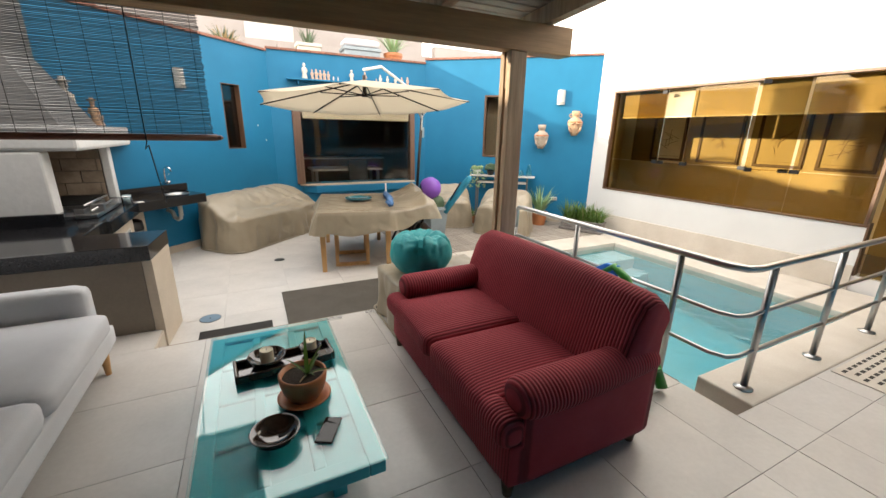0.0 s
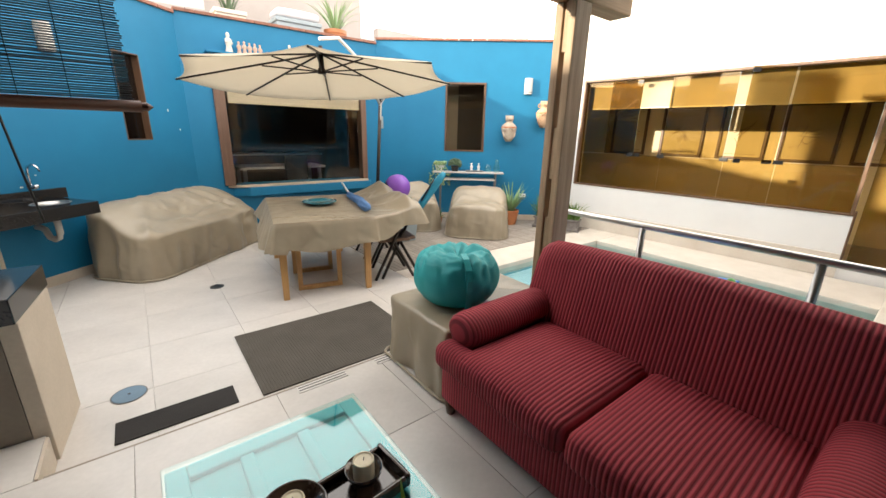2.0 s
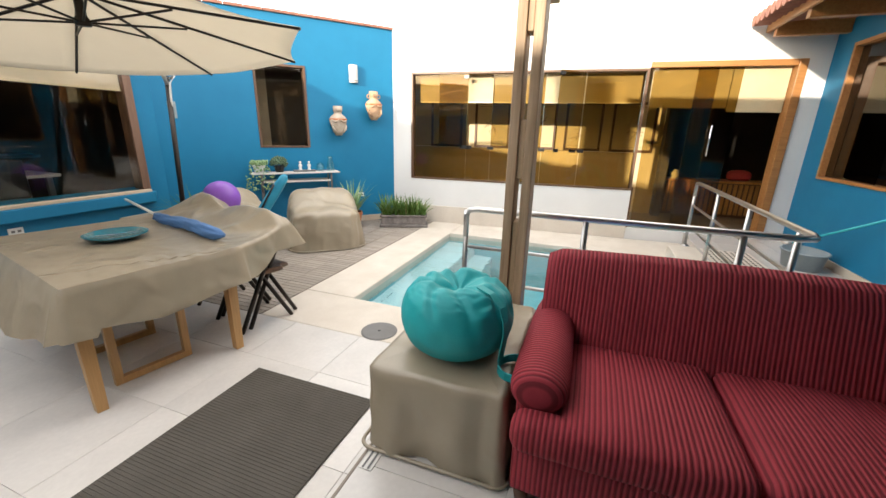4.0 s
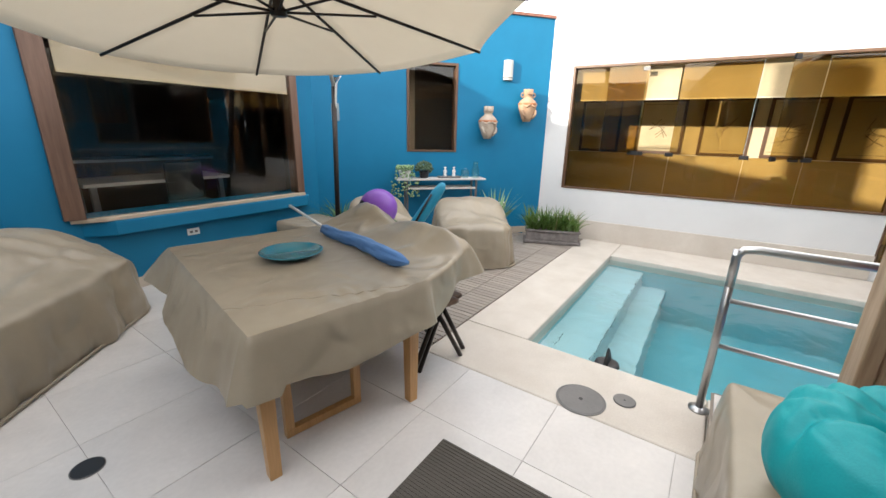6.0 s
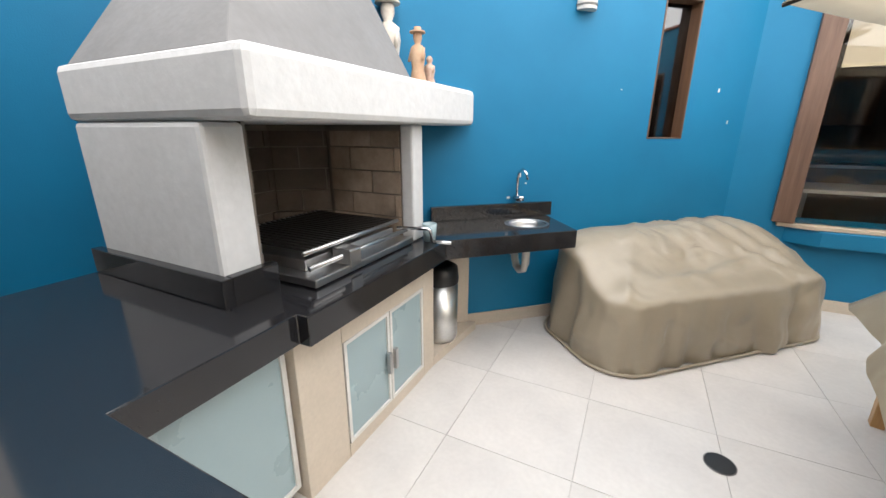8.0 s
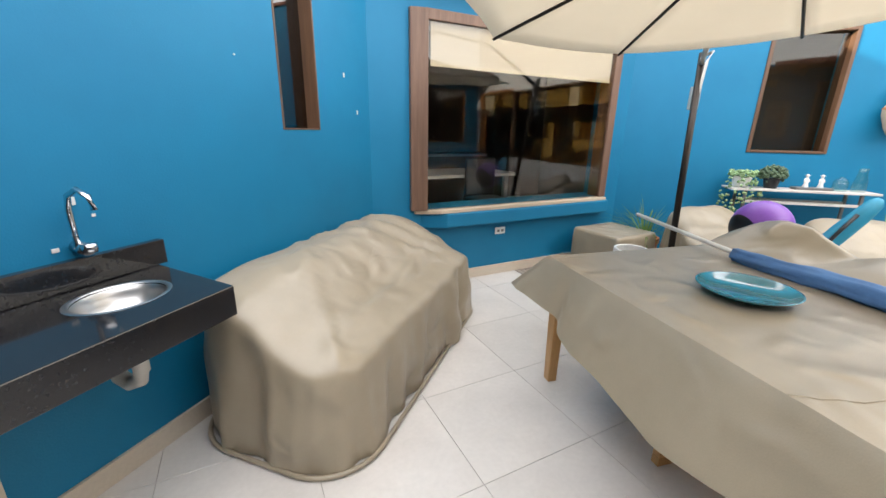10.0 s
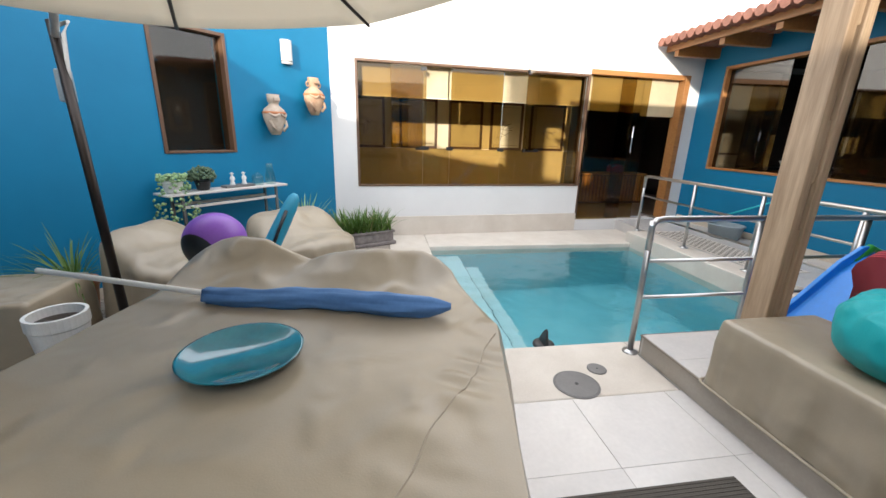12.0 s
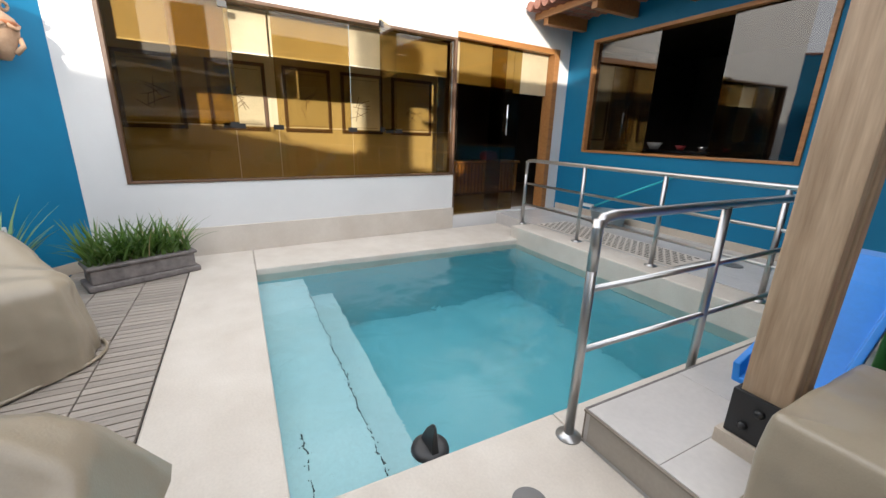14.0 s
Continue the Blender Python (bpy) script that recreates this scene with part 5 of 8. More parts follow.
parasol = thing("folded_parasol", TABLE @ Matrix.Translation((0.50, 0.12, 0.768)) @ Matrix.Rotation(radians(88), 4, 'Z'), "furled blue parasol with a white pole lying on the table", "parasol")
fb = bmesh.new()
fp, fr = [], []
for i in range(25):
    t = i / 24
    fp.append((-0.74 + 1.06 * t, 0.012 * math.sin(t * 9), 0.045 - 0.012 * t))
    fr.append(0.012 + 0.038 * math.sin(math.pi * min(1, t * 6) / 2) * (1.0 - 0.35 * t) * (1 + 0.10 * math.sin(t * 31)) * (1.0 if t > 0.04 else 0.7))
tube(fb, fp, fr, 28)
for v in fb.verts:
    t = (v.co.x + 0.74) / 1.06
    a = math.atan2(v.co.z - 0.045 + 0.012 * t, v.co.y - 0.012 * math.sin(t * 9))
    k = 1 + 0.10 * math.sin(5 * a + 9 * t) + 0.06 * math.sin(9 * a - 14 * t)
    v.co.y *= k
    v.co.z = 0.04 + (v.co.z - 0.04) * k
part("furled_cloth", fb, M["denim"], parasol, "blue furled cloth", smooth=True)
part("pole", tube(bmesh.new(), [(0.28, 0.0, 0.035), (1.18, -0.06, 0.075)], 0.013, 10), M["whiteplastic"], parasol, "white pole end", smooth=True)


def arm_chair_cover(m, w, d, label, seed):
    t = thing("covered_armchair", m, label, "covered armchair", group="covered armchairs")
    o = round_rect(-w / 2, w / 2, -d / 2, d / 2, 0.25)

    def top(x, y):
        return 0.53 + 0.22 * smooth_step(-d * 0.30, d * 0.35, y) - 0.07 * (2 * x / w) ** 2 + 0.03 * noise.noise((x * 4, y * 4, seed)) + 0.015 * math.exp(-((y + 0.1 + 0.3 * x) / 0.05) ** 2)
    part("cover", drape(o, top, lambda x, y: 0.010, 20, fold=0.042, crease=0.016, seed=seed, inset=0.20, taper=0.09, shoulder=0.62, fold_scale=5.5), M["cover"], t, smooth=True)
    hp = [(p.x, p.y, 0.014) for p in round_rect(-w / 2 - 0.012, w / 2 + 0.012, -d / 2 - 0.012, d / 2 + 0.012, 0.26)]
    part("hem_cord", tube(bmesh.new(), hp + hp[:1], 0.010, 6), M["cover"], t, "rolled hem with a cord", smooth=True)
    return t


arm_chair_cover(pose(5.76, 5.95, 0, 0, 0, -46), 1.00, 0.90, "armchair under a taupe cover beside the planter", 11.0)
arm_chair_cover(pose(5.12, 6.86, 0, 0, 0, -25), 0.86, 0.82, "armchair under a taupe cover behind the table", 17.0)

low_box = thing("covered_side_table", pose(4.62, 7.60, 0, 0, 0, 2), "low square side table under a taupe cover", "covered table")
o = round_rect(-0.32, 0.32, -0.30, 0.30, 0.05, 5)
part("cover", drape(o, lambda x, y: 0.45, lambda x, y: 0.03, 8, fold=0.014, crease=0.012, seed=23.0, inset=0.045, taper=0.015), M["cover"], low_box, smooth=True)

ottoman = thing("covered_ottoman", pose(3.05, 3.05, H, 0, 0, 0), "low ottoman under a taupe cover at the terrace edge", "covered ottoman")
o = round_rect(-0.48, 0.47, -0.33, 0.325, 0.05, 5)
part("cover", drape(o, lambda x, y: 0.418, lambda x, y: 0.012, 10, fold=0.030, crease=0.012, seed=29.0, inset=0.05, taper=0.03), M["cover"], ottoman, smooth=True)
hp = [(p.x, p.y, 0.016) for p in round_rect(-0.49, 0.48, -0.34, 0.335, 0.055, 5)]
part("hem_cord", tube(bmesh.new(), hp + hp[:1], 0.009, 6), M["cover"], ottoman, "rolled hem with a cord", smooth=True)

# teal bean bag ball on the ottoman
bag = thing("beanbag_ball", pose(2.90, 3.045, H + 0.42), "round teal cloth bean bag on the covered ottoman", "bean bag")
bm = bmesh.new()
bmesh.ops.create_uvsphere(bm, u_segments=128, v_segments=72, radius=1.0)
PLEATS = [0.2, 0.75, 1.5, 2.05, 2.9, 3.4, 4.1, 4.75, 5.2, 5.9]
for v in bm.verts:
    a = math.atan2(v.co.y, v.co.x) % (2 * math.pi)
    z = v.co.z
    rho = math.hypot(v.co.x, v.co.y)
    side = rho ** 0.55
    height = 0.18 + (abs(z) ** 0.85) * (0.165 if z > 0 else -0.18)
    gather = smooth_step(-0.15, 0.75, z)
    dip = 0.0
    for i, pa in enumerate(PLEATS):
        da = (a - pa - 0.25 * math.sin(3 * rho + i) + math.pi) % (2 * math.pi) - math.pi
        dip += (1.0 if i % 3 else 1.6) * math.exp(-(da * max(0.25, rho) / 0.075) ** 2)
    k = 1 - 0.055 * dip * gather + 0.030 * noise.noise(v.co * 2.2) + 0.018 * noise.noise(Vector((v.co.x * 6, v.co.y * 6, z * 3)))
    height -= (0.020 * dip + 0.040 * max(0.0, 1 - rho / 0.28)) * gather * (1 - 0.5 * rho)
    height += 0.012 * abs(noise.noise(Vector((v.co.x * 5 + 3, v.co.y * 5, z * 5)))) * gather
    r = 0.250 * side * (1 + 0.04 * (1 - abs(z)))
    v.co = Vector((math.cos(a) * r * k, math.sin(a) * r * k, max(0.0, height)))
part("bag", bm, M["teal"], bag, smooth=True)
# flat webbing strap down the side, its end lying in a loop on the cover
def webbing(pts, wide, thick):
    sb_ = bmesh.new()
    rows_ = []
    for i, p in enumerate(pts):
        p = Vector(p)
        d = (Vector(pts[min(i + 1, len(pts) - 1)]) - Vector(pts[max(i - 1, 0)])).normalized()
        across = Vector(wide) - d * Vector(wide).dot(d)
        across = across.normalized() * 0.018
        nrm = d.cross(across).normalized() * thick
        rows_.append([sb_.verts.new(p + across * s1 + nrm * s2) for s1, s2 in ((-1, -1), (1, -1), (1, 1), (-1, 1))])
    for p, q in zip(rows_, rows_[1:]):
        for i in range(4):
            sb_.faces.new((p[i], p[(i + 1) % 4], q[(i + 1) % 4], q[i]))
    sb_.faces.new(rows_[0][::-1])
    sb_.faces.new(rows_[-1])
    return sb_


sa = Vector((-0.40, -0.917, 0)).normalized()
st = Vector((-sa.y, sa.x, 0))
strap_pts = [sa * r + Vector((0, 0, z)) for r, z in ((0.12, 0.335), (0.19, 0.322), (0.245, 0.275), (0.268, 0.22), (0.272, 0.16), (0.262, 0.09), (0.255, 0.03))]
strap = part("strap", webbing(strap_pts, st, 0.003), M["teal"], bag, "teal webbing carrying strap", smooth=False)
loop_pts = [sa * (0.33 + 0.075 * math.sin(t / 16 * 2 * math.pi)) + st * (0.015 + 0.085 * math.cos(t / 16 * 2 * math.pi)) + Vector((0, 0, 0.024)) for t in range(17)]
part("strap_loop", webbing(loop_pts, (0, 0, 1), 0.003), M["teal"], bag)

# ---- burgundy sofa ----
M["burgundyarm"] = M["burgundy"].copy()
M["burgundyarm"].name = "burgundy_ribbed_velvet_across"
stripes(M["burgundy"], 'Y', 0.019, 0.48, 0.004, 0.12)
stripes(M["burgundyarm"], 'X', 0.019, 0.48, 0.004, 0.12)
sofa = thing("loveseat_sofa", pose(2.50, 1.17, H), "burgundy ribbed velvet two-seat sofa with rolled arms", "sofa")
SL, SD = 1.55, 0.92
part("base", pillow(0.02, SD - 0.02, 0.02, SL - 0.02, 0.07, 0.30, r=0.03, puff=0.0), M["burgundy"], sofa, smooth=True)
for y0, y1 in ((0.17, SL / 2 - 0.004), (SL / 2 + 0.004, SL - 0.17)):
    cb = pillow(-0.03, 0.66, y0, y1, 0.285, 0.43, r=0.05, puff=0.03)
    # the cushion's nose wraps round the front of the arm
    na, nb = (0.012, y0 + 0.12) if y0 < 0.5 else (y1 - 0.12, SL - 0.012)
    cushion(cb, -0.032, 0.105, na, nb, 0.287, 0.428, r=0.055, puff=0.004, n=8)
    part("seat_cushion", cb, M["burgundy"], sofa, "soft ribbed cushion with a rounded nose", smooth=True)
bk = bmesh.new()
prof = [(0.60, 0.30), (0.63, 0.42), (0.68, 0.60), (0.72, 0.74), (0.76, 0.81), (0.82, 0.835), (0.88, 0.82), (0.92, 0.77), (0.93, 0.70), (0.90, 0.62), (0.89, 0.10)]
rows_b = []
ny = 26
for j in range(ny + 1):
    f = j / ny
    y = 0.03 + (SL - 0.06) * f
    arch = 0.02 * math.sin(math.pi * f)
    e = max(0, abs(f - 0.5) - 0.45) / 0.05
    rows_b.append([bk.verts.new((x, y, z + arch * (z > 0.6) - 0.03 * e * e * (z > 0.7))) for x, z in prof])
for a, b in zip(rows_b, rows_b[1:]):
    for i in range(len(prof)):
        j = (i + 1) % len(prof)
        bk.faces.new((a[i], a[j], b[j], b[i]))
bk.faces.new(rows_b[0][::-1])
bk.faces.new(rows_b[-1])
part("backrest", bk, M["burgundy"], sofa, smooth=True)
for y0, flip in ((0.0, 1), (SL, -1)):
    ab = bmesh.new()
    ring = []
    n = 28
    for i in range(n):
        a = 2 * math.pi * i / n
        ring.append((0.092 + 0.108 * math.cos(a), 0.475 + 0.090 * math.sin(a)))
    rr = []
    for x, s in ((0.072, 0.45), (0.076, 0.66), (0.088, 0.83), (0.108, 0.94), (0.14, 1.0), (0.34, 1.03), (0.55, 0.98), (0.70, 0.93), (0.80, 0.88), (0.885, 0.8)):
        zz = 0.015 * smooth_step(0.3, 0.8, x)
        rr.append([ab.verts.new((x, y0 + flip * (0.092 + (py - 0.092) * s), 0.475 + (pz - 0.475) * s + zz)) for py, pz in ring])
    for a, b in zip(rr, rr[1:]):
        for i in range(n):
            ab.faces.new((a[i], a[(i + 1) % n], b[(i + 1) % n], b[i]))
    ab.faces.new(rr[0])
    ab.faces.new(rr[-1][::-1])
    arm = part("arm_roll", ab, M["burgundyarm"], sofa, smooth=True)
    ya, yb = sorted((y0 + flip * 0.012, y0 + flip * 0.165))
    part("arm_panel", pillow(0.085, 0.905, ya, yb, 0.07, 0.50, r=0.03, puff=0), M["burgundy"], arm, smooth=True)
for x, y in ((0.06, 0.07), (0.06, SL - 0.07), (SD - 0.08, 0.07), (SD - 0.08, SL - 0.07)):
    part("leg", lathem([(0, 0), (0.022, 0), (0.032, 0.075), (0, 0.075)], 12, (x, y, 0)), M["framedark"], sofa, smooth=True)

# ---- pale grey sofa ----
gs = thing("grey_sofa", pose(-0.28, 1.10, H), "light grey cloth sofa on wooden legs", "sofa")
part("base", pillow(0.0, 1.03, 0.0, 2.12, 0.16, 0.30, r=0.03, puff=0), M["greycloth"], gs, smooth=True)
part("seat_cushion", pillow(0.2, 1.06, 1.08, 2.0, 0.29, 0.44, r=0.06, puff=0.02), M["greycloth"], gs, smooth=True)
part("seat_cushion", pillow(0.2, 1.06, 0.02, 1.07, 0.29, 0.45, r=0.06, puff=0.02), M["greycloth"], gs, smooth=True)
part("armrest", pillow(0.0, 0.96, 1.98, 2.14, 0.20, 0.60, r=0.06, puff=0.0), M["greycloth"], gs, smooth=True)
part("backrest", pillow(-0.1, 0.22, 0.0, 2.14, 0.20, 0.80, r=0.08, puff=0.0), M["greycloth"], gs, smooth=True)
for x, y in ((0.98, 1.98), (0.98, 0.1), (0.05, 2.0), (0.05, 0.1)):
    part("leg", lathem([(0, 0), (0.016, 0), (0.028, 0.165), (0, 0.165)], 14, (x, y, 0)), M["tablewood"], gs, "tapered wooden leg", smooth=True)
throw = thing("scatter_cushion", pose(0.10, 2.62, H + 0.52, 25, 50, 20), "cream knitted scatter cushion on the grey sofa", "cushion")
part("cushion", pillow(-0.2, 0.2, -0.2, 0.2, -0.05, 0.05, r=0.05, puff=0.03), M["candle"], throw, smooth=True)

# ---- coffee table ----
CT0 = (1.345, 1.37)
CTW, CTL, CTZ = 0.71, 1.36, H + 0.295
ct = thing("coffee_table", pose(CT0[0], CT0[1], 0), "glass coffee table laid on an old turquoise panelled door", "coffee table")
part("glass_top", boxm(0.0, CTW, 0.0, CTL, CTZ - 0.012, CTZ), M["tableglass"], ct, "thick clear glass sheet", bevel=0.003).visible_shadow = False
RA, RB = 0.075, 0.048
for x0, x1 in ((0.008, RA), (CTW - RA, CTW - 0.008)):
    part("door_rail", boxm(x0, x1, 0.008, CTL - 0.008, CTZ - 0.075, CTZ - 0.014), M["tealwood"], ct, bevel=0.006)
for y0, y1 in ((0.008, RA), (CTL - RA, CTL - 0.008)):
    part("door_rail", boxm(RA, CTW - RA, y0, y1, CTZ - 0.075, CTZ - 0.0145), M["tealwood"], ct, bevel=0.006)
cell_x, cell_y = (CTW - 2 * RA - 2 * RB) / 3, (CTL - 2 * RA - 3 * RB) / 4
for k in (1, 2):
    x = RA + k * cell_x + (k - 1) * RB
    part("door_stile", boxm(x, x + RB, RA, CTL - RA, CTZ - 0.07, CTZ - 0.017), M["tealwood"], ct, bevel=0.007)
for k in (1, 2, 3):
    y = RA + k * cell_y + (k - 1) * RB
    part("door_rail", boxm(RA, CTW - RA, y, y + RB, CTZ - 0.069, CTZ - 0.0185), M["tealwood"], ct, bevel=0.007)
part("door_panel", boxm(0.06, CTW - 0.06, 0.06, CTL - 0.06, CTZ - 0.068, CTZ - 0.032), M["tealwood"], ct, "recessed turquoise panel")
for x in (0.17, CTW - 0.17):
    for y in (0.20, CTL - 0.20):
        part("leg", boxm(x - 0.03, x + 0.03, y - 0.03, y + 0.03, H, CTZ - 0.08), M["tealwood"], ct, bevel=0.005)

# ---- umbrella ----
umb = thing("cantilever_umbrella", Matrix(), "large ecru cantilever umbrella with dark ribs over the table", "umbrella")
UC, UR, UA = Vector((3.227, 5.851, 0)), 1.46, 20.0
APEX, RIM = 2.39, 2.10
tips = [UC + Vector((UR * math.cos(radians(UA + 45 * k)), UR * math.sin(radians(UA + 45 * k)), RIM - 0.10 * math.sin(radians(UA + 45 * k)))) for k in range(8)]
top_p = UC + Vector((0, 0, APEX))
for k in range(8):
    cb = bmesh.new()
    a, b = tips[k], tips[(k + 1) % 8]
    n = 10
    grid_v = []
    for i in range(n + 1):
        f = i / n
        p, q = top_p.lerp(a, f), top_p.lerp(b, f)
        row = []
        for j in range(i + 1):
            g = j / i if i else 0
            pt = p.lerp(q, g)
            pt.z -= 0.030 * f * 4 * g * (1 - g)
            inward = (UC - Vector((pt.x, pt.y, 0))).normalized() * 0.05 * f * f * 4 * g * (1 - g)
            pt += Vector((inward.x, inward.y, 0))
            row.append(cb.verts.new(pt))
        grid_v.append(row)
    for i in range(n):
        for j in range(i + 1):
            cb.faces.new((grid_v[i][j], grid_v[i + 1][j], grid_v[i + 1][j + 1]))
            if j < i:
                cb.faces.new((grid_v[i][j], grid_v[i + 1][j + 1], grid_v[i][j + 1]))
    pn = part("canopy_panel", cb, M["canopy"], umb, smooth=True)
    so = pn.modifiers.new("cloth", 'SOLIDIFY')
    so.thickness = 0.003
hubz = 2.19
part("hub", lathem([(0, 0), (0.045, 0.0), (0.05, 0.03), (0.03, 0.06), (0.022, 0.28), (0, 0.28)], 16, (UC.x, UC.y, hubz - 0.02)), M["rib"], umb, smooth=True)
for k in range(8):
    t = tips[k]
    rb = part("rib", tube(bmesh.new(), [top_p + Vector((0, 0, -0.02)), t + Vector((0, 0, -0.012))], 0.010, 6), M["rib"], umb)
    mid = top_p.lerp(t, 0.42) + Vector((0, 0, -0.03))
    part("strut", tube(bmesh.new(), [Vector((UC.x, UC.y, hubz)), mid], 0.008, 6), M["rib"], rb)
UP = Vector((4.57, 6.98, 0))
part("pole", tube(bmesh.new(), [(4.33, 6.77, 0.05), UP + Vector((0, 0, 2.05))], 0.026, 14), M["rib"], umb, smooth=True)
part("arm", tube(bmesh.new(), [UP + Vector((0, 0, 1.95)), UP.lerp(UC, 0.35) + Vector((0, 0, 2.45)), UC.lerp(UP, 0.25) + Vector((0, 0, 2.62)), UC + Vector((0, 0, 2.52))], 0.020, 10), M["whiteplastic"], umb, "pale crank arm", smooth=True)
crank = part("crank_box", boxm(UP.x - 0.030, UP.x + 0.030, UP.y - 0.033, UP.y + 0.033, 1.62, 1.80), M["bluetub"], umb, "grey crank housing", bevel=0.01)
part("crank_handle", tube(bmesh.new(), [(UP.x + 0.01, UP.y - 0.02, 2.03), (UP.x + 0.05, UP.y - 0.05, 2.06), (UP.x - 0.02, UP.y - 0.06, 1.98), (UP.x - 0.03, UP.y - 0.05, 1.80), (UP.x - 0.035, UP.y - 0.045, 1.70)], 0.011, 8), M["lampwhite"], crank, smooth=True)
part("base_plate", boxm(4.03, 4.63, 6.47, 7.07, 0.002, 0.06), M["greydisc"], umb, bevel=0.01)


# ---- barbecue corner ----
island = thing("counter_island", Matrix(), "taupe counter island beside the terrace", "counter")
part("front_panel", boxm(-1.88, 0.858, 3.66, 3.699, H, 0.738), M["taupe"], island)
part("side_panel", prismm([(0.86, 3.66), (0.925, 3.66), (0.965, 4.13), (0.86, 4.13)], 0.0, 0.738), M["beige"], island, "beige side panel", bevel=0.004)
part("core", boxm(-1.88, 0.858, 3.70, 4.12, H, 0.737), M["beige"], island)
worktop = thing("granite_worktop", Matrix(), "black polished granite worktop along the barbecue", "worktop")
part("slab", prismm([(-1.88, 3.63), (0.925, 3.63), (0.965, 4.16), (0.40, 4.16), (0.40, 4.71), (0.45, 4.712), (0.45, 5.78), (-0.72, 5.78), (-0.72, 4.2), (-1.88, 4.2)], 0.742, 0.86), M["granite"], worktop, bevel=0.004)
def slab_with_hole(pts, hole, z0, z1):
    bm = bmesh.new()
    loops = []
    for z in (z0, z1):
        es, ls = [], []
        for ring in (pts, hole):
            vs = [bm.verts.new((x, y, z)) for x, y in ring]
            es += [bm.edges.new((vs[i], vs[(i + 1) % len(vs)])) for i in range(len(vs))]
            ls.append(vs)
        bmesh.ops.triangle_fill(bm, edges=es, use_beauty=True)
        loops.append(ls)
    for lo, hi in zip(loops[0], loops[1]):
        for i in range(len(lo)):
            j = (i + 1) % len(lo)
            bm.faces.new((lo[i], lo[j], hi[j], hi[i]))
    bmesh.ops.recalc_face_normals(bm, faces=bm.faces[:])
    return bm


wa = radians(W_ANG)
basin_hole = [(0.75 + 0.1345 * math.cos(a) * math.cos(wa) - 0.117 * math.sin(a) * math.sin(wa), 6.43 + 0.1345 * math.cos(a) * math.sin(wa) + 0.117 * math.sin(a) * math.cos(wa)) for a in [2 * math.pi * i / 36 for i in range(36)]]
part("sink_slab", slab_with_hole([(0.452, 5.782), (1.092, 6.385), (0.79, 6.80), (-0.20, 5.90), (-0.20, 5.782)], basin_hole, 0.745, 0.862), M["granite"], worktop, bevel=0.004)
a, b = along(W_A, W_DIR, s_of(W_A, W_DIR, (0.12, 6.2)), 0.02), along(W_A, W_DIR, s_of(W_A, W_DIR, (0.80, 6.83)), 0.02)
n2 = Vector((W_DIR.y, -W_DIR.x)) * 0.035
part("upstand", prismm([a, b, (b[0] + n2.x, b[1] + n2.y), (a[0] + n2.x, a[1] + n2.y)], 0.864, 0.965), M["granite"], worktop, bevel=0.003)
part("upstand", boxm(-0.72, 0.16, 4.62, 4.66, 0.862, 0.97), M["granite"], worktop, bevel=0.003)
part("upstand", boxm(0.12, 0.16, 4.662, 4.86, 0.862, 0.97), M["granite"], worktop, bevel=0.003)
part("upstand", boxm(0.02, 0.06, 6.02, 6.16, 0.864, 0.93), M["granite"], worktop, bevel=0.003)

base = thing("masonry_counter", Matrix(), "beige plastered counter carrying the barbecue", "counter")
part("pier", boxm(-0.7, 0.36, 4.712, 4.965, 0, 0.74), M["beige"], base, bevel=0.004)
part("pier", boxm(-0.7, 0.36, 5.67, 5.80, 0, 0.74), M["beige"], base, bevel=0.004)
part("back", boxm(-0.72, 0.20, 4.13, 5.80, 0.0, 0.739), M["beige"], base)
part("plinth", boxm(0.20, 0.36, 4.966, 5.669, 0, 0.07), M["beige"], base)
part("lintel", boxm(0.20, 0.36, 4.966, 5.669, 0.60, 0.739), M["beige"], base)
part("pier", prismm([(0.06, 6.10), (0.22, 6.24), (0.36, 6.36), (0.20, 6.27)], 0, 0.74), M["beige"], base)
part("plinth", prismm([(-0.5, 5.80), (0.36, 5.80), (0.42, 6.38), (0.30, 6.36), (-0.3, 5.82)], 0.0, 0.06), M["beige"], base)
cup = thing("cupboard", Matrix(), "two-door cupboard with frosted glass under the grill", "cupboard")
for y0, y1, hy in ((4.972, 5.315, 5.29), (5.322, 5.662, 5.345)):
    d = part("door", boxm(0.335, 0.352, y0 + 0.018, y1 - 0.018, 0.09, 0.58), M["frost"], cup, "frosted glass cupboard door")
    for q in (boxm(0.33, 0.362, y0, y1, 0.072, 0.09), boxm(0.33, 0.362, y0, y1, 0.58, 0.598), boxm(0.33, 0.362, y0, y0 + 0.018, 0.09, 0.58), boxm(0.33, 0.362, y1 - 0.018, y1, 0.09, 0.58)):
        part("door_frame", q, M["whiteframe"], d)
    part("handle", boxm(0.363, 0.385, hy - 0.012, hy + 0.012, 0.26, 0.38), M["steel"], d, "short steel handle", bevel=0.004)
cup2 = thing("cupboard", Matrix(), "single frosted cupboard door by the island", "cupboard")
d = part("door", boxm(0.30, 0.315, 4.20, 4.68, 0.09, 0.70), M["frost"], cup2, "frosted glass cupboard door")
for q in (boxm(0.295, 0.325, 4.18, 4.70, 0.07, 0.09), boxm(0.295, 0.325, 4.18, 4.70, 0.70, 0.72), boxm(0.295, 0.325, 4.18, 4.20, 0.09, 0.70), boxm(0.295, 0.325, 4.68, 4.70, 0.09, 0.70)):
    part("door_frame", q, M["whiteframe"], d)

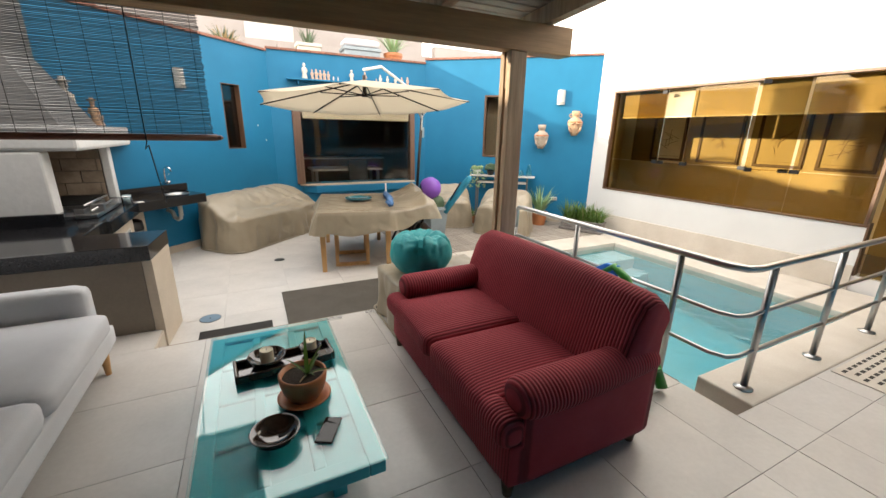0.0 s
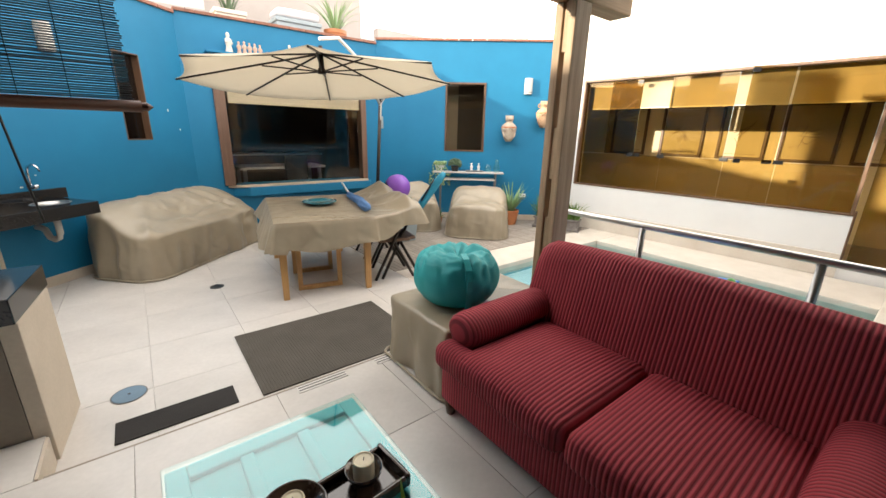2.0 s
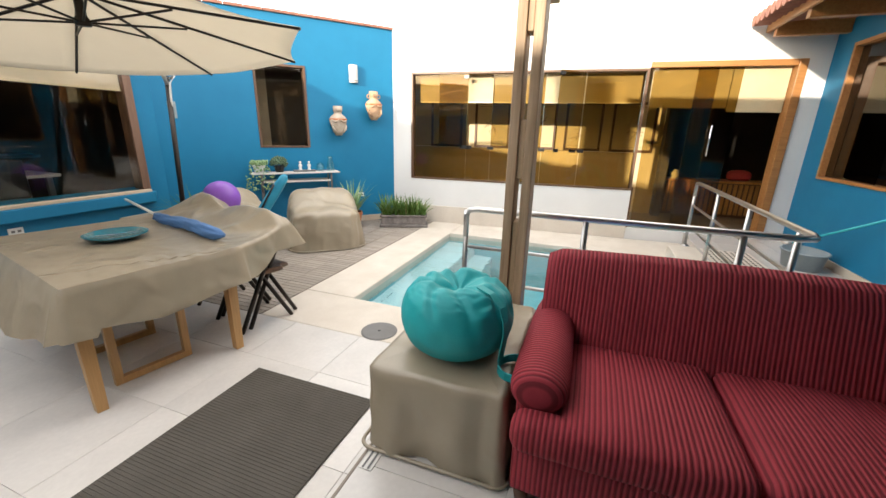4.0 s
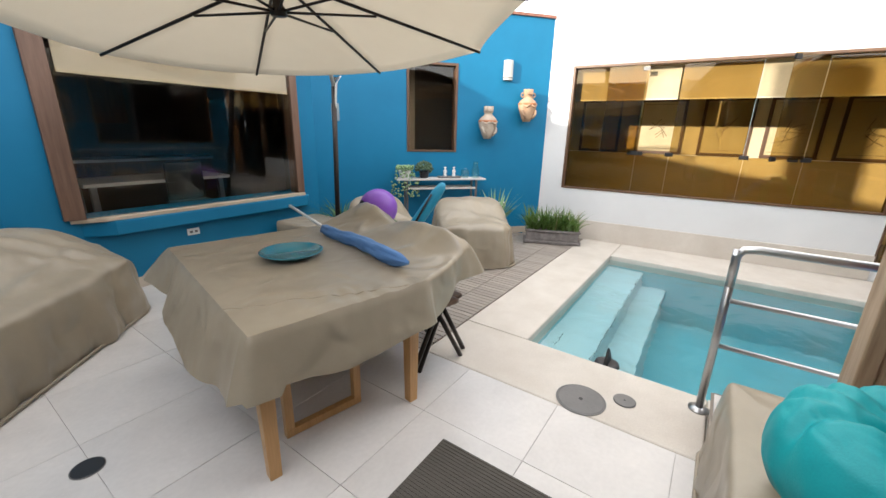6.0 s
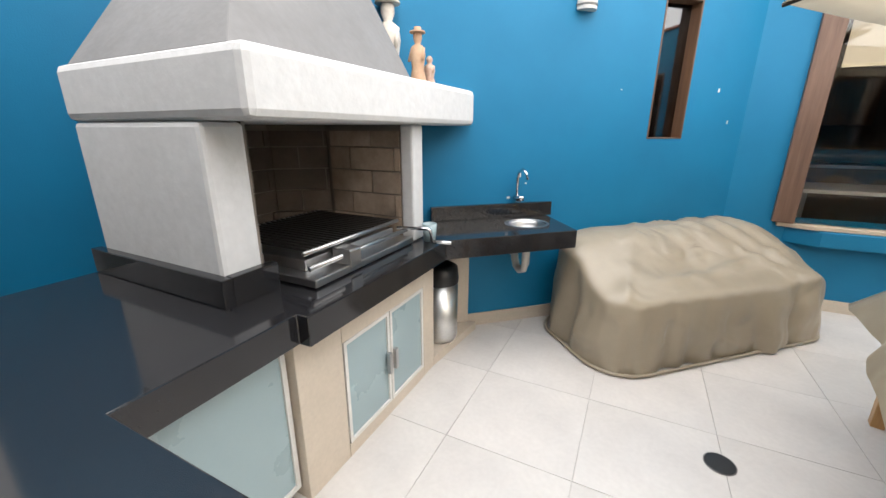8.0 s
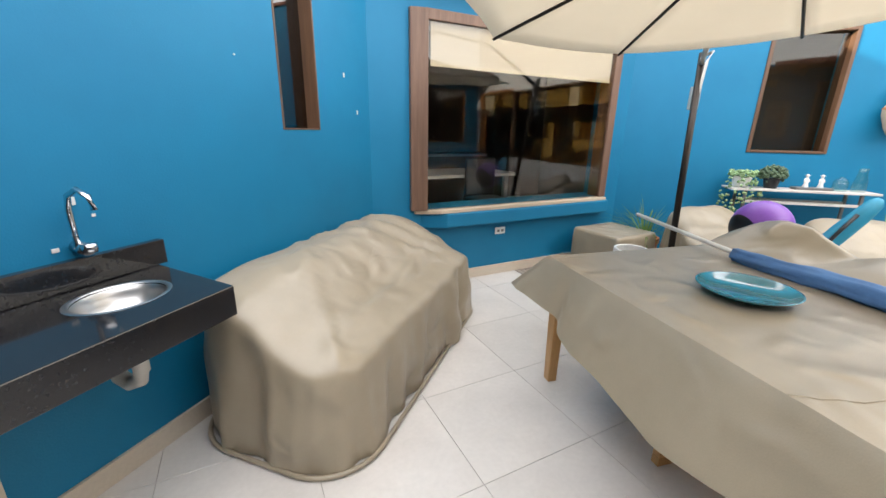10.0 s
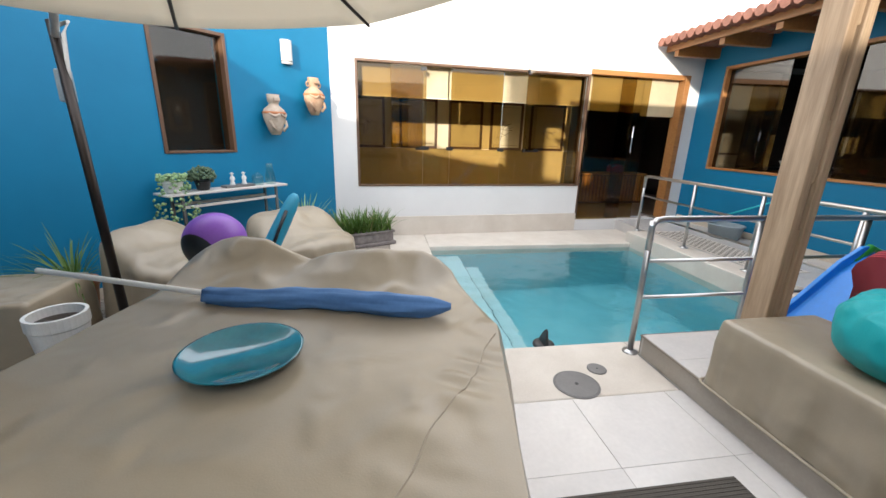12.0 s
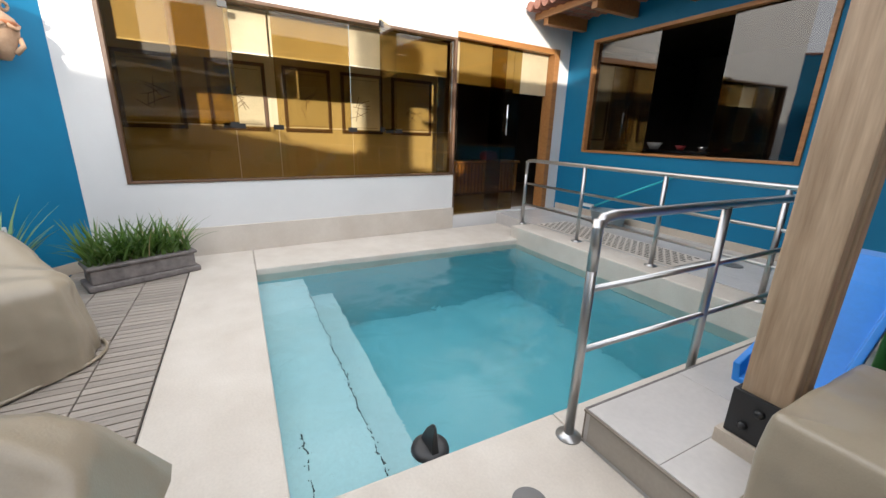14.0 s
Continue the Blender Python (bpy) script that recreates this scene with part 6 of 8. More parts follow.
bbq = thing("barbecue_chimney", Matrix(), "white plastered barbecue with a brick firebox and grey hood", "barbecue")
part("column", prismm([(-0.72, 4.67), (0.10, 4.67), (0.10, 4.84), (-0.72, 4.84)], 0.862, 1.498), M["plaster"], bbq, bevel=0.02)
part("column", boxm(0.222, 0.300, 5.682, 5.795, 0.864, 1.498), M["plaster"], bbq, "white plastered front post", bevel=0.012)
part("mantel", prismm([(-0.74, 4.66), (0.36, 4.66), (0.38, 6.355), (0.29, 6.345), (-0.74, 5.42)], 1.50, 1.715), M["plaster"], bbq, bevel=0.03)
hb = bmesh.new()
lo = [(-0.72, 4.70), (0.26, 4.70), (0.23, 5.82), (-0.12, 5.90), (-0.72, 5.40)]
hi = [(-0.62, 5.15), (-0.17, 5.15), (-0.17, 5.86), (-0.40, 5.66), (-0.62, 5.46)]
va = [hb.verts.new((x, y, 1.717)) for x, y in lo]
vb = [hb.verts.new((x, y, 2.36)) for x, y in hi]
vc = [hb.verts.new((x, y, 4.2)) for x, y in hi]
for r0, r1 in ((va, vb), (vb, vc)):
    for i in range(5):
        hb.faces.new((r0[i], r0[(i + 1) % 5], r1[(i + 1) % 5], r1[i]))
hb.faces.new(va[::-1])
hb.faces.new(vc)
part("hood", hb, M["hood"], bbq, "grey cement hood and flue", bevel=0.006)


def brick_face(parent, origin, u, n, length, z0, z1, material):
    """Rows of fire bricks on a face: origin at its lower corner, u along it, n out of it."""
    u, n = Vector(u), Vector(n)
    bh, bl = 0.128, 0.30
    row, z = 0, z0
    while z < z1 - 0.02:
        hgt = min(bh, z1 - z)
        x = -bl / 2 if row % 2 else 0.0
        while x < length - 0.01:
            s0, s1 = max(0, x), min(length, x + bl)
            if s1 - s0 > 0.03:
                o = Vector(origin)
                dpt = random.uniform(0.010, 0.018)
                p0, p1 = o + u * (s0 + 0.004), o + u * (s1 - 0.004)
                q0, q1 = p0 + n * dpt, p1 + n * dpt
                part("brick", prismm([(p0.x, p0.y), (p1.x, p1.y), (q1.x, q1.y), (q0.x, q0.y)], z + 0.004, z + hgt - 0.004), material, parent)
            x += bl
        z += bh
        row += 1


lining = part("firebox_lining", boxm(-0.60, -0.57, 4.84, 5.80, 0.862, 1.499), M["mortar"], bbq, "soot-stained brick lining")
part("lining_side", prismm([(-0.57, 5.572), (-0.25, 5.838), (-0.25, 5.758), (-0.57, 5.50)], 0.863, 1.499), M["mortar"], bbq)
return_wall = part("lining_return", boxm(-0.30, 0.220, 5.695, 5.785, 0.864, 1.499), M["mortar"], bbq)
brick_face(return_wall, (-0.27, 5.694), (1, 0), (0, -1), 0.488, 0.866, 1.47, M["firebrick"])
side2 = part("lining_side", boxm(-0.57, 0.08, 4.842, 4.855, 0.863, 1.499), M["mortar"], bbq)
brick_face(lining, (-0.569, 4.86), (0, 1), (1, 0), 0.72, 0.864, 1.47, M["sootbrick"])
su = Vector((0.62, 0.50)).normalized()
brick_face(lining, (-0.56, 5.505), tuple(su), (su.y, -su.x), 0.36, 0.864, 1.47, M["sootbrick"])
brick_face(side2, (-0.56, 4.856), (1, 0), (0, 1), 0.63, 0.864, 1.47, M["sootbrick"])

grill = thing("grill", Matrix(), "stainless steel grill with a black iron grate", "grill")
part("tray", boxm(-0.40, 0.31, 4.90, 5.655, 0.866, 0.900), M["steel"], grill, "steel drip tray", bevel=0.005)
part("fire_box", boxm(-0.36, 0.20, 4.96, 5.62, 0.901, 0.95), M["steel"], grill, bevel=0.005)
for i in range(20):
    y = 4.975 + i * 0.0335
    part("grate_bar", boxm(-0.36, 0.21, y - 0.005, y + 0.005, 0.985, 0.997), M["iron"], grill)
for x in (-0.36, 0.215):
    part("grate_rail", tube(bmesh.new(), [(x, 4.94, 0.985), (x, 5.64, 0.985)], 0.011, 8), M["steel"], grill, smooth=True)
part("front_bar", tube(bmesh.new(), [(0.265, 4.92, 0.935), (0.265, 5.655, 0.935)], 0.012, 8), M["steel"], grill, smooth=True)
part("gear_box", boxm(0.21, 0.315, 5.11, 5.19, 0.88, 0.97), M["steel"], grill, bevel=0.008)
part("crank", tube(bmesh.new(), [(0.24, 5.60, 0.955), (0.40, 5.655, 0.955), (0.415, 5.66, 0.95), (0.425, 5.66, 0.89), (0.435, 5.66, 0.885), (0.535, 5.68, 0.885)], 0.010, 8), M["chrome"], grill, "bent crank handle", smooth=True)
jar = thing("glass_tumbler", pose(0.365, 5.745, 0.863), "blue-grey glass tumbler on the granite", "glass")
part("cup", lathem([(0, 0), (0.034, 0), (0.042, 0.10), (0.038, 0.10), (0.031, 0.006), (0, 0.006)], 20), M["frost"], jar, smooth=True)

# sink, tap, drain trap
sink = thing("sink", pose(0.75, 6.43, 0.8635, 0, 0, W_ANG), "small oval steel sink let into the granite", "sink")
sb = lathem([(0.0, -0.100), (0.06, -0.098), (0.095, -0.080), (0.112, -0.030), (0.118, -0.002), (0.128, 0.003), (0.134, 0.0)], 36)
for v in sb.verts:
    v.co.x *= 1.15
part("bowl", sb, M["steel"], sink, smooth=True)
part("waste", lathem([(0, -0.098), (0.024, -0.097), (0.026, -0.094), (0, -0.094)], 16), M["black"], sink)
tap = thing("tap", pose(0.625, 6.595, 0.99), "chrome swan-neck tap on the blue wall", "tap")
part("body", tube(bmesh.new(), [(-0.03, 0.06, 0.01), (0.03, -0.02, 0.01)], 0.022, 12), M["chrome"], tap, smooth=True)
part("spout", tube(bmesh.new(), [(0.0, 0.0, 0.01), (0.0, 0.0, 0.15), (0.012, -0.02, 0.20), (0.05, -0.06, 0.225), (0.085, -0.09, 0.205), (0.095, -0.10, 0.16)], 0.010, 10), M["chrome"], tap, smooth=True)
part("handle", lathem([(0, 0), (0.022, 0), (0.026, 0.03), (0, 0.034)], 14, (0.035, -0.02, 0.0)), M["chrome"], tap, smooth=True)
trap = thing("drain_trap", Matrix(), "white bottle trap under the sink slab", "drain pipe")
part("pipe", tube(bmesh.new(), [(0.76, 6.43, 0.744), (0.76, 6.43, 0.57), (0.745, 6.445, 0.525), (0.71, 6.47, 0.505), (0.675, 6.50, 0.525), (0.66, 6.515, 0.57), (0.65, 6.53, 0.60), (0.61, 6.59, 0.615), (0.585, 6.622, 0.615)], 0.027, 12), M["lampwhite"], trap, smooth=True)


def sticker_mesh():
    bm = bmesh.new()
    pts = [(0.127 * math.cos(radians(a)), 0.127 * math.sin(radians(a))) for a in range(188, 262, 6)]
    lo = [bm.verts.new((x, y, 0.05)) for x, y in pts]
    hi = [bm.verts.new((x, y, 0.36)) for x, y in pts]
    for i in range(len(pts) - 1):
        bm.faces.new((lo[i], lo[i + 1], hi[i + 1], hi[i]))
    return bm


binn = thing("waste_bin", pose(0.27, 6.06, 0.062), "steel pedal bin with a black lid under the slab", "waste bin")
part("drum", lathem([(0, 0), (0.115, 0), (0.125, 0.03), (0.125, 0.42), (0, 0.42)], 32), M["binsteel"], binn, smooth=True)
part("lid", lathem([(0.127, 0.421), (0.130, 0.45), (0.122, 0.53), (0.09, 0.55), (0.085, 0.50), (0, 0.47)], 32), M["black"], binn, "black plastic swing lid", smooth=True)
part("sticker", sticker_mesh(), M["leafpale"], binn, "green printed sticker")


# ---- plants ----
def blade(bm, base, yaw, lean, length, width, droop, segs=6):
    """One strap leaf with a folded middle."""
    base = Vector(base)
    out = Vector((math.cos(yaw), math.sin(yaw), 0))
    side = Vector((-out.y, out.x, 0))
    p, ang = base.copy(), lean
    prev = None
    for i in range(segs + 1):
        f = i / segs
        w = width * (1 - f) ** 0.7 * (0.6 + 0.4 * min(1, f * 4)) + 0.0006
        row = [bm.verts.new(p + side * w), bm.verts.new(p - Vector((0, 0, w * 0.35)) * 1.0), bm.verts.new(p - side * w)]
        if prev:
            for a in (0, 1):
                bm.faces.new((prev[a], prev[a + 1], row[a + 1], row[a]))
        prev = row
        ang += droop / segs
        p = p + (out * math.sin(ang) + Vector((0, 0, math.cos(ang)))) * (length / segs)


def tuft(cx, cy, z, n, length, width, spread, lean, droop, rng=None):
    bm = bmesh.new()
    for _ in range(n):
        a = random.uniform(0, 2 * math.pi)
        r = spread * math.sqrt(random.random())
        blade(bm, (cx + r * math.cos(a), cy + r * math.sin(a), z), a + random.uniform(-0.5, 0.5), random.uniform(0.02, lean), length * random.uniform(0.6, 1.1), width * random.uniform(0.7, 1.2), random.uniform(0.1, droop))
    return bm


def pot(parent, r, h, material, at=(0, 0, 0), rim=0.02):
    part("pot", lathem([(0, 0), (r * 0.72, 0), (r * 0.95, h * 0.8), (r, h * 0.82), (r, h), (r - rim, h), (r - rim * 1.1, h * 0.86), (0, h * 0.86)], 32, at), material, parent, smooth=False, bevel=0.003)
    part("soil", lathem([(r - rim * 1.2, h * 0.865), (r * 0.4, h * 0.90), (0, h * 0.89)], 24, at), M["soil"], parent)


planter = thing("grass_planter", pose(7.16, 5.40, 0, 0, 0, -66), "weathered slate trough planted with tufted grass", "planter")
tr = bmesh.new()
prism(tr, [(-0.40, -0.15), (0.40, -0.15), (0.40, 0.15), (-0.40, 0.15)], 0.0, 0.05)
prism(tr, [(-0.37, -0.125), (0.37, -0.125), (0.37, 0.125), (-0.37, 0.125)], 0.051, 0.17)
prism(tr, [(-0.39, -0.14), (0.39, -0.14), (0.39, 0.14), (-0.39, 0.14)], 0.171, 0.20)
part("trough", tr, M["planter"], planter, bevel=0.01)
gb = bmesh.new()
for _ in range(330):
    x, y = random.uniform(-0.36, 0.36), random.uniform(-0.11, 0.11)
    blade(gb, (x, y, 0.195), random.uniform(0, 6.28), random.uniform(0.02, 0.62), random.uniform(0.16, 0.42), random.uniform(0.009, 0.018), random.uniform(0.2, 1.1), 5)
part("grass", gb, M["leaf"], planter, "green grass blades")
dg = bmesh.new()
for _ in range(40):
    x, y = random.uniform(-0.3, 0.36), random.uniform(-0.11, 0.11)
    blade(dg, (x, y, 0.195), random.uniform(0, 6.28), random.uniform(0.02, 0.5), random.uniform(0.2, 0.42), 0.003, random.uniform(0.1, 0.6), 5)
part("dry_stalk", dg, M["straw"], planter, "dry straw-coloured stalks")

agave = thing("potted_agave", pose(6.72, 6.12, 0), "spiky pale agave in a terracotta pot", "potted plant")
pot(agave, 0.16, 0.26, M["terracotta"])
part("leaves", tuft(0, 0, 0.23, 60, 0.56, 0.022, 0.05, 0.75, 0.5), M["leafpale"], agave)
spiky = thing("potted_spider_plant", pose(5.06, 7.55, 0), "arching thin-leaved plant in a brown pot", "potted plant")
pot(spiky, 0.15, 0.34, M["terracotta"])
part("leaves", tuft(0, 0, 0.30, 60, 0.55, 0.008, 0.05, 0.8, 1.9), M["leaf"], spiky)
low_plant = thing("potted_fern", pose(5.50, 6.72, 0), "low leafy plant in a small pot beside the armchair", "potted plant")
pot(low_plant, 0.10, 0.16, M["terracotta"])
part("leaves", tuft(0, 0, 0.14, 40, 0.22, 0.012, 0.05, 1.0, 1.0), M["leaf"], low_plant)
white_pot = thing("white_plant_pot", pose(4.26, 7.10, 0), "empty white plant pot filled with soil and pebbles", "plant pot")
pot(white_pot, 0.15, 0.42, M["whiteplastic"])

# ---- console with pots, figures and jars along the slanting wall ----
CON = Matrix.Translation((6.255, 6.795, 0)) @ Matrix.Rotation(radians(P_ANG), 4, 'Z')
con = thing("console_table", CON, "narrow grey metal console against the blue wall", "console table")
part("top", boxm(-0.64, 0.64, -0.16, 0.10, 0.885, 0.905), M["lampwhite"], con, bevel=0.003)
for x in (-0.50, 0.50):
    for y in (-0.13, 0.08):
        part("leg", boxm(x - 0.012, x + 0.012, y - 0.012, y + 0.012, 0, 0.884), M["greydisc"], con)
for y in (-0.13, 0.08):
    part("rail", boxm(-0.488, 0.488, y - 0.010, y + 0.010, 0.76, 0.785), M["lampwhite"], con)
trail = thing("trailing_succulent", CON @ Matrix.Translation((-0.52, -0.03, 0.906)), "white pot with trailing pale green succulent", "potted plant")
pot(trail, 0.09, 0.11, M["whiteplastic"])
lb = bmesh.new()
for _ in range(260):
    a = random.uniform(0, 6.28)
    r = 0.10 * math.sqrt(random.random()) + 0.02
    hang = random.random() < 0.5
    z = 0.12 + random.uniform(-0.01, 0.05) if not hang else random.uniform(-0.24, 0.10)
    rr = r if not hang else random.uniform(0.10, 0.14)
    if hang and math.sin(a) > 0.2:
        a = -a
    if hang and z < -0.02:
        rr = random.uniform(0.17, 0.20)
    c = Vector((rr * math.cos(a), rr * math.sin(a), z))
    bmesh.ops.create_icosphere(lb, subdivisions=1, radius=random.uniform(0.010, 0.017), matrix=Matrix.Translation(c))
part("trailing_leaves", lb, M["leafpale"], trail, smooth=True)
bush = thing("round_potted_bush", CON @ Matrix.Translation((-0.24, -0.02, 0.906)), "dense round grey-green bush in a dark pot", "potted plant")
pot(bush, 0.075, 0.10, M["black"])
lb = bmesh.new()
for _ in range(240):
    d = Vector((random.gauss(0, 1), random.gauss(0, 1), abs(random.gauss(0, 1)) - 0.3)).normalized()
    c = Vector((0, 0, 0.13)) + Vector((d.x * 0.12, d.y * 0.12, d.z * 0.10)) * random.uniform(0.75, 1.05)
    bmesh.ops.create_icosphere(lb, subdivisions=1, radius=random.uniform(0.010, 0.018), matrix=Matrix.Translation(c))
part("leaf_clumps", lb, M["leafdark"], bush)


def figure(name, m, h, material, label, category="figurine", group="", wide=0.28, hat=False):
    """A plain small standing figure in one mesh."""
    bm = bmesh.new()
    w = h * wide
    lathe(bm, [(0, 0), (w * 0.9, 0), (w * 0.8, h * 0.08), (w * 0.55, h * 0.30), (w * 0.72, h * 0.52), (w * 0.62, h * 0.66), (w * 0.25, h * 0.72), (w * 0.40, h * 0.80), (w * 0.40, h * 0.88), (w * 0.2, h * 0.95), (0, h * 0.96)], 12)
    if hat:
        lathe(bm, [(0, h * 0.90), (w * 0.75, h * 0.90), (w * 0.7, h * 0.93), (w * 0.35, h * 0.94), (w * 0.33, h), (0, h)], 12)
    for sgn in (-1, 1):
        rod(bm, (sgn * w * 0.6, 0, h * 0.64), (sgn * w * 0.75, -w * 0.4, h * 0.42), w * 0.16, w * 0.12, 6)
    ob = solid(name, bm, material, label, category, group, smooth=True)
    ob.matrix_basis = m
    return ob


for x in (0.06, 0.19):
    figure("white_figurine", CON @ pose(x, -0.03, 0.930), 0.13, M["whiteplastic"], "small white carved figurine on a wire stand", wide=0.24, hat=True)
tray_c = thing("console_tray", CON @ Matrix.Translation((0.12, -0.03, 0.906)), "thin dark tray under the two white figurines", "tray")
part("tray", boxm(-0.16, 0.16, -0.06, 0.06, 0, 0.024), M["greydisc"], tray_c, bevel=0.003)
jar1 = thing("glass_jar", CON @ Matrix.Translation((0.36, -0.02, 0.906)), "squat clear glass jar with a lid", "jar")
part("jar", lathem([(0, 0), (0.055, 0), (0.06, 0.02), (0.06, 0.09), (0.05, 0.10), (0.048, 0.10), (0.055, 0.088), (0.055, 0.02), (0, 0.008)], 24), M["clearglass"], jar1, smooth=True)
part("lid", lathem([(0, 0.101), (0.05, 0.101), (0.05, 0.115), (0.02, 0.125), (0.02, 0.14), (0, 0.14)], 20), M["clearglass"], jar1, smooth=True)
jar2 = thing("glass_bottle", CON @ Matrix.Translation((0.52, -0.02, 0.906)), "tall clear glass carafe", "bottle")
part("bottle", lathem([(0, 0), (0.055, 0), (0.06, 0.03), (0.05, 0.12), (0.036, 0.17), (0.036, 0.22), (0.042, 0.225), (0.036, 0.225), (0.032, 0.17), (0.046, 0.11), (0.055, 0.03), (0, 0.01)], 24), M["clearglass"], jar2, smooth=True)


# ---- wall things ----
def on_wall(base, way, s, z, out=0.0):
    """Pose on a wall's face: x along it, -y out into the yard."""
    p = along(base, way, s, out)
    return Matrix.Translation((p[0], p[1], z)) @ Matrix.Rotation(math.atan2(way.y, way.x), 4, 'Z')


def clay_jar(m, s, label, ears, clay):
    t = thing("wall_jar", m, label, "clay jar", group="clay jars on the wall")
    bm = lathem([(0, -0.16 * s), (0.045 * s, -0.16 * s), (0.075 * s, -0.11 * s), (0.115 * s, 0.0), (0.12 * s, 0.05 * s), (0.105 * s, 0.09 * s), (0.055 * s, 0.13 * s), (0.05 * s, 0.15 * s), (0.062 * s, 0.165 * s), (0.066 * s, 0.235 * s), (0.058 * s, 0.235 * s), (0.05 * s, 0.17 * s), (0, 0.165 * s)], 28)
    for v in bm.verts:
        v.co.y *= 0.8
        v.co.x *= 1 + 0.03 * noise.noise(v.co * 20)
    part("body", bm, clay, t, smooth=True)
    part("belly_band", lathem([(0.118 * s, 0.045 * s), (0.126 * s, 0.055 * s), (0.118 * s, 0.068 * s)], 28), M["terracotta"], t, smooth=True).scale = (1, 0.82, 1)
    for sg in (-1, 1):
        if ears:
            part("ear", tube(bmesh.new(), [(sg * (0.075 + 0.022 * math.cos(k / 10 * 6.283)) * s, 0, (0.165 + 0.025 * math.sin(k / 10 * 6.283)) * s) for k in range(11)], 0.010 * s, 8), clay, t, smooth=True)
        part("modelled_arm", tube(bmesh.new(), [(sg * 0.10 * s, -0.05 * s, 0.05 * s), (sg * 0.06 * s, -0.095 * s, 0.02 * s), (sg * 0.01 * s, -0.10 * s, 0.045 * s)], 0.012 * s, 8), clay, t, smooth=True)
        part("modelled_leg", tube(bmesh.new(), [(sg * 0.09 * s, -0.05 * s, -0.02 * s), (sg * 0.085 * s, -0.075 * s, -0.07 * s), (sg * 0.045 * s, -0.065 * s, -0.12 * s)], 0.015 * s, 8), clay, t, smooth=True)
    part("modelled_face", boxm(-0.035 * s, 0.035 * s, -0.068 * s, -0.045 * s, 0.17 * s, 0.205 * s), clay, t, bevel=0.006)
    return t


clay_jar(on_wall(N_B, P_DIR, s_of(N_B, P_DIR, (6.90, 6.47)), 1.63, 0.115), 1.12, "pale figure-shaped clay jar hung on the blue wall", False, M["claypale"])
clay_jar(on_wall(N_B, P_DIR, s_of(N_B, P_DIR, (7.35, 6.08)), 1.88, 0.115), 1.12, "orange clay jar with ring ears hung on the blue wall", True, M["clay"])


def wall_lamp(m):
    t = thing("wall_lamp", m, "white half-round outdoor wall lamp", "wall lamp", group="wall lamps")
    bm = bmesh.new()
    pts = [(0.07 * math.cos(radians(a)), -0.075 * math.sin(radians(a))) for a in range(0, 181, 15)]
    prism(bm, pts, -0.13, 0.13)
    part("shell", bm, M["lampwhite"], t, bevel=0.004)
    part("mount", boxm(-0.05, 0.05, -0.002, 0.004, -0.10, 0.10), M["greydisc"], t)
    part("trim", prismm([(x * 1.06, y * 1.06) for x, y in pts], -0.105, -0.095), M["greydisc"], t)
    return t


wall_lamp(on_wall(N_B, P_DIR, s_of(N_B, P_DIR, (7.13, 6.27)), 2.39, 0.006))
wall_lamp(on_wall(W_A, W_DIR, s_of(W_A, W_DIR, (0.93, 6.93)), 2.37, 0.006))


def socket_plate(m, label="white socket plate on the wall"):
    t = thing("socket_plate", m, label, "socket", group="wall sockets")
    part("plate", boxm(-0.06, 0.06, -0.012, 0.0, -0.035, 0.035), M["whiteplastic"], t, bevel=0.004)
    for x in (-0.025, 0.025):
        part("outlet", boxm(x - 0.014, x + 0.014, -0.015, -0.012, -0.012, 0.012), M["greydisc"], t)


socket_plate(pose(3.44, 8.017, 0.46))
socket_plate(on_wall(N_B, P_DIR, s_of(N_B, P_DIR, (7.16, 6.24)), 0.47, 0.003))
socket_plate(on_wall(W_A, W_DIR, s_of(W_A, W_DIR, (0.015, 6.107)), 1.17, 0.003), "white switch plate beside the barbecue")
chips = thing("paint_chip", Matrix(), "small bare white chips in the blue paint", "paint chip", kind="stuff")
cb = bmesh.new()
for x, z, w, h in ((1.20, 1.76, 0.010, 0.008), (1.88, 1.78, 0.014, 0.03), (1.99, 1.54, 0.010, 0.028), (0.62, 1.16, 0.018, 0.028), (0.66, 1.10, 0.012, 0.010), (0.56, 1.00, 0.022, 0.014)):
    s0 = s_of(W_A, W_DIR, (x, 6.42 + 0.908 * (x - 0.36)))
    a, b = along(W_A, W_DIR, s0 - w / 2, 0.0), along(W_A, W_DIR, s0 + w / 2, 0.0)
    c, d = along(W_A, W_DIR, s0 + w / 2, 0.004), along(W_A, W_DIR, s0 - w / 2, 0.004)
    prism(cb, [a, b, c, d], z - h / 2, z + h / 2)
part("chip", cb, M["plaster"], chips)

shelf = thing("figure_shelf", pose(0, 0, 0), "blue painted wall shelf above the wide window", "shelf")
part("board", boxm(2.42, 4.72, 7.82, 8.018, 2.555, 2.582), M["blue"], shelf, bevel=0.003)
for x in (2.6, 3.55, 4.5):
    part("bracket", boxm(x - 0.01, x + 0.01, 7.86, 8.018, 2.49, 2.554), M["blue"], shelf)
row = [(2.72, 0.27, 1), (2.85, 0.17, 0), (2.92, 0.18, 0), (2.99, 0.17, 0), (3.06, 0.17, 0), (3.13, 0.16, 0), (3.22, 0.08, 1), (3.30, 0.08, 1), (3.55, 0.22, 1), (3.80, 0.20, 0), (4.02, 0.10, 0), (4.10, 0.17, 1), (4.24, 0.16, 1), (4.40, 0.16, 1), (4.53, 0.16, 0), (4.65, 0.17, 0)]
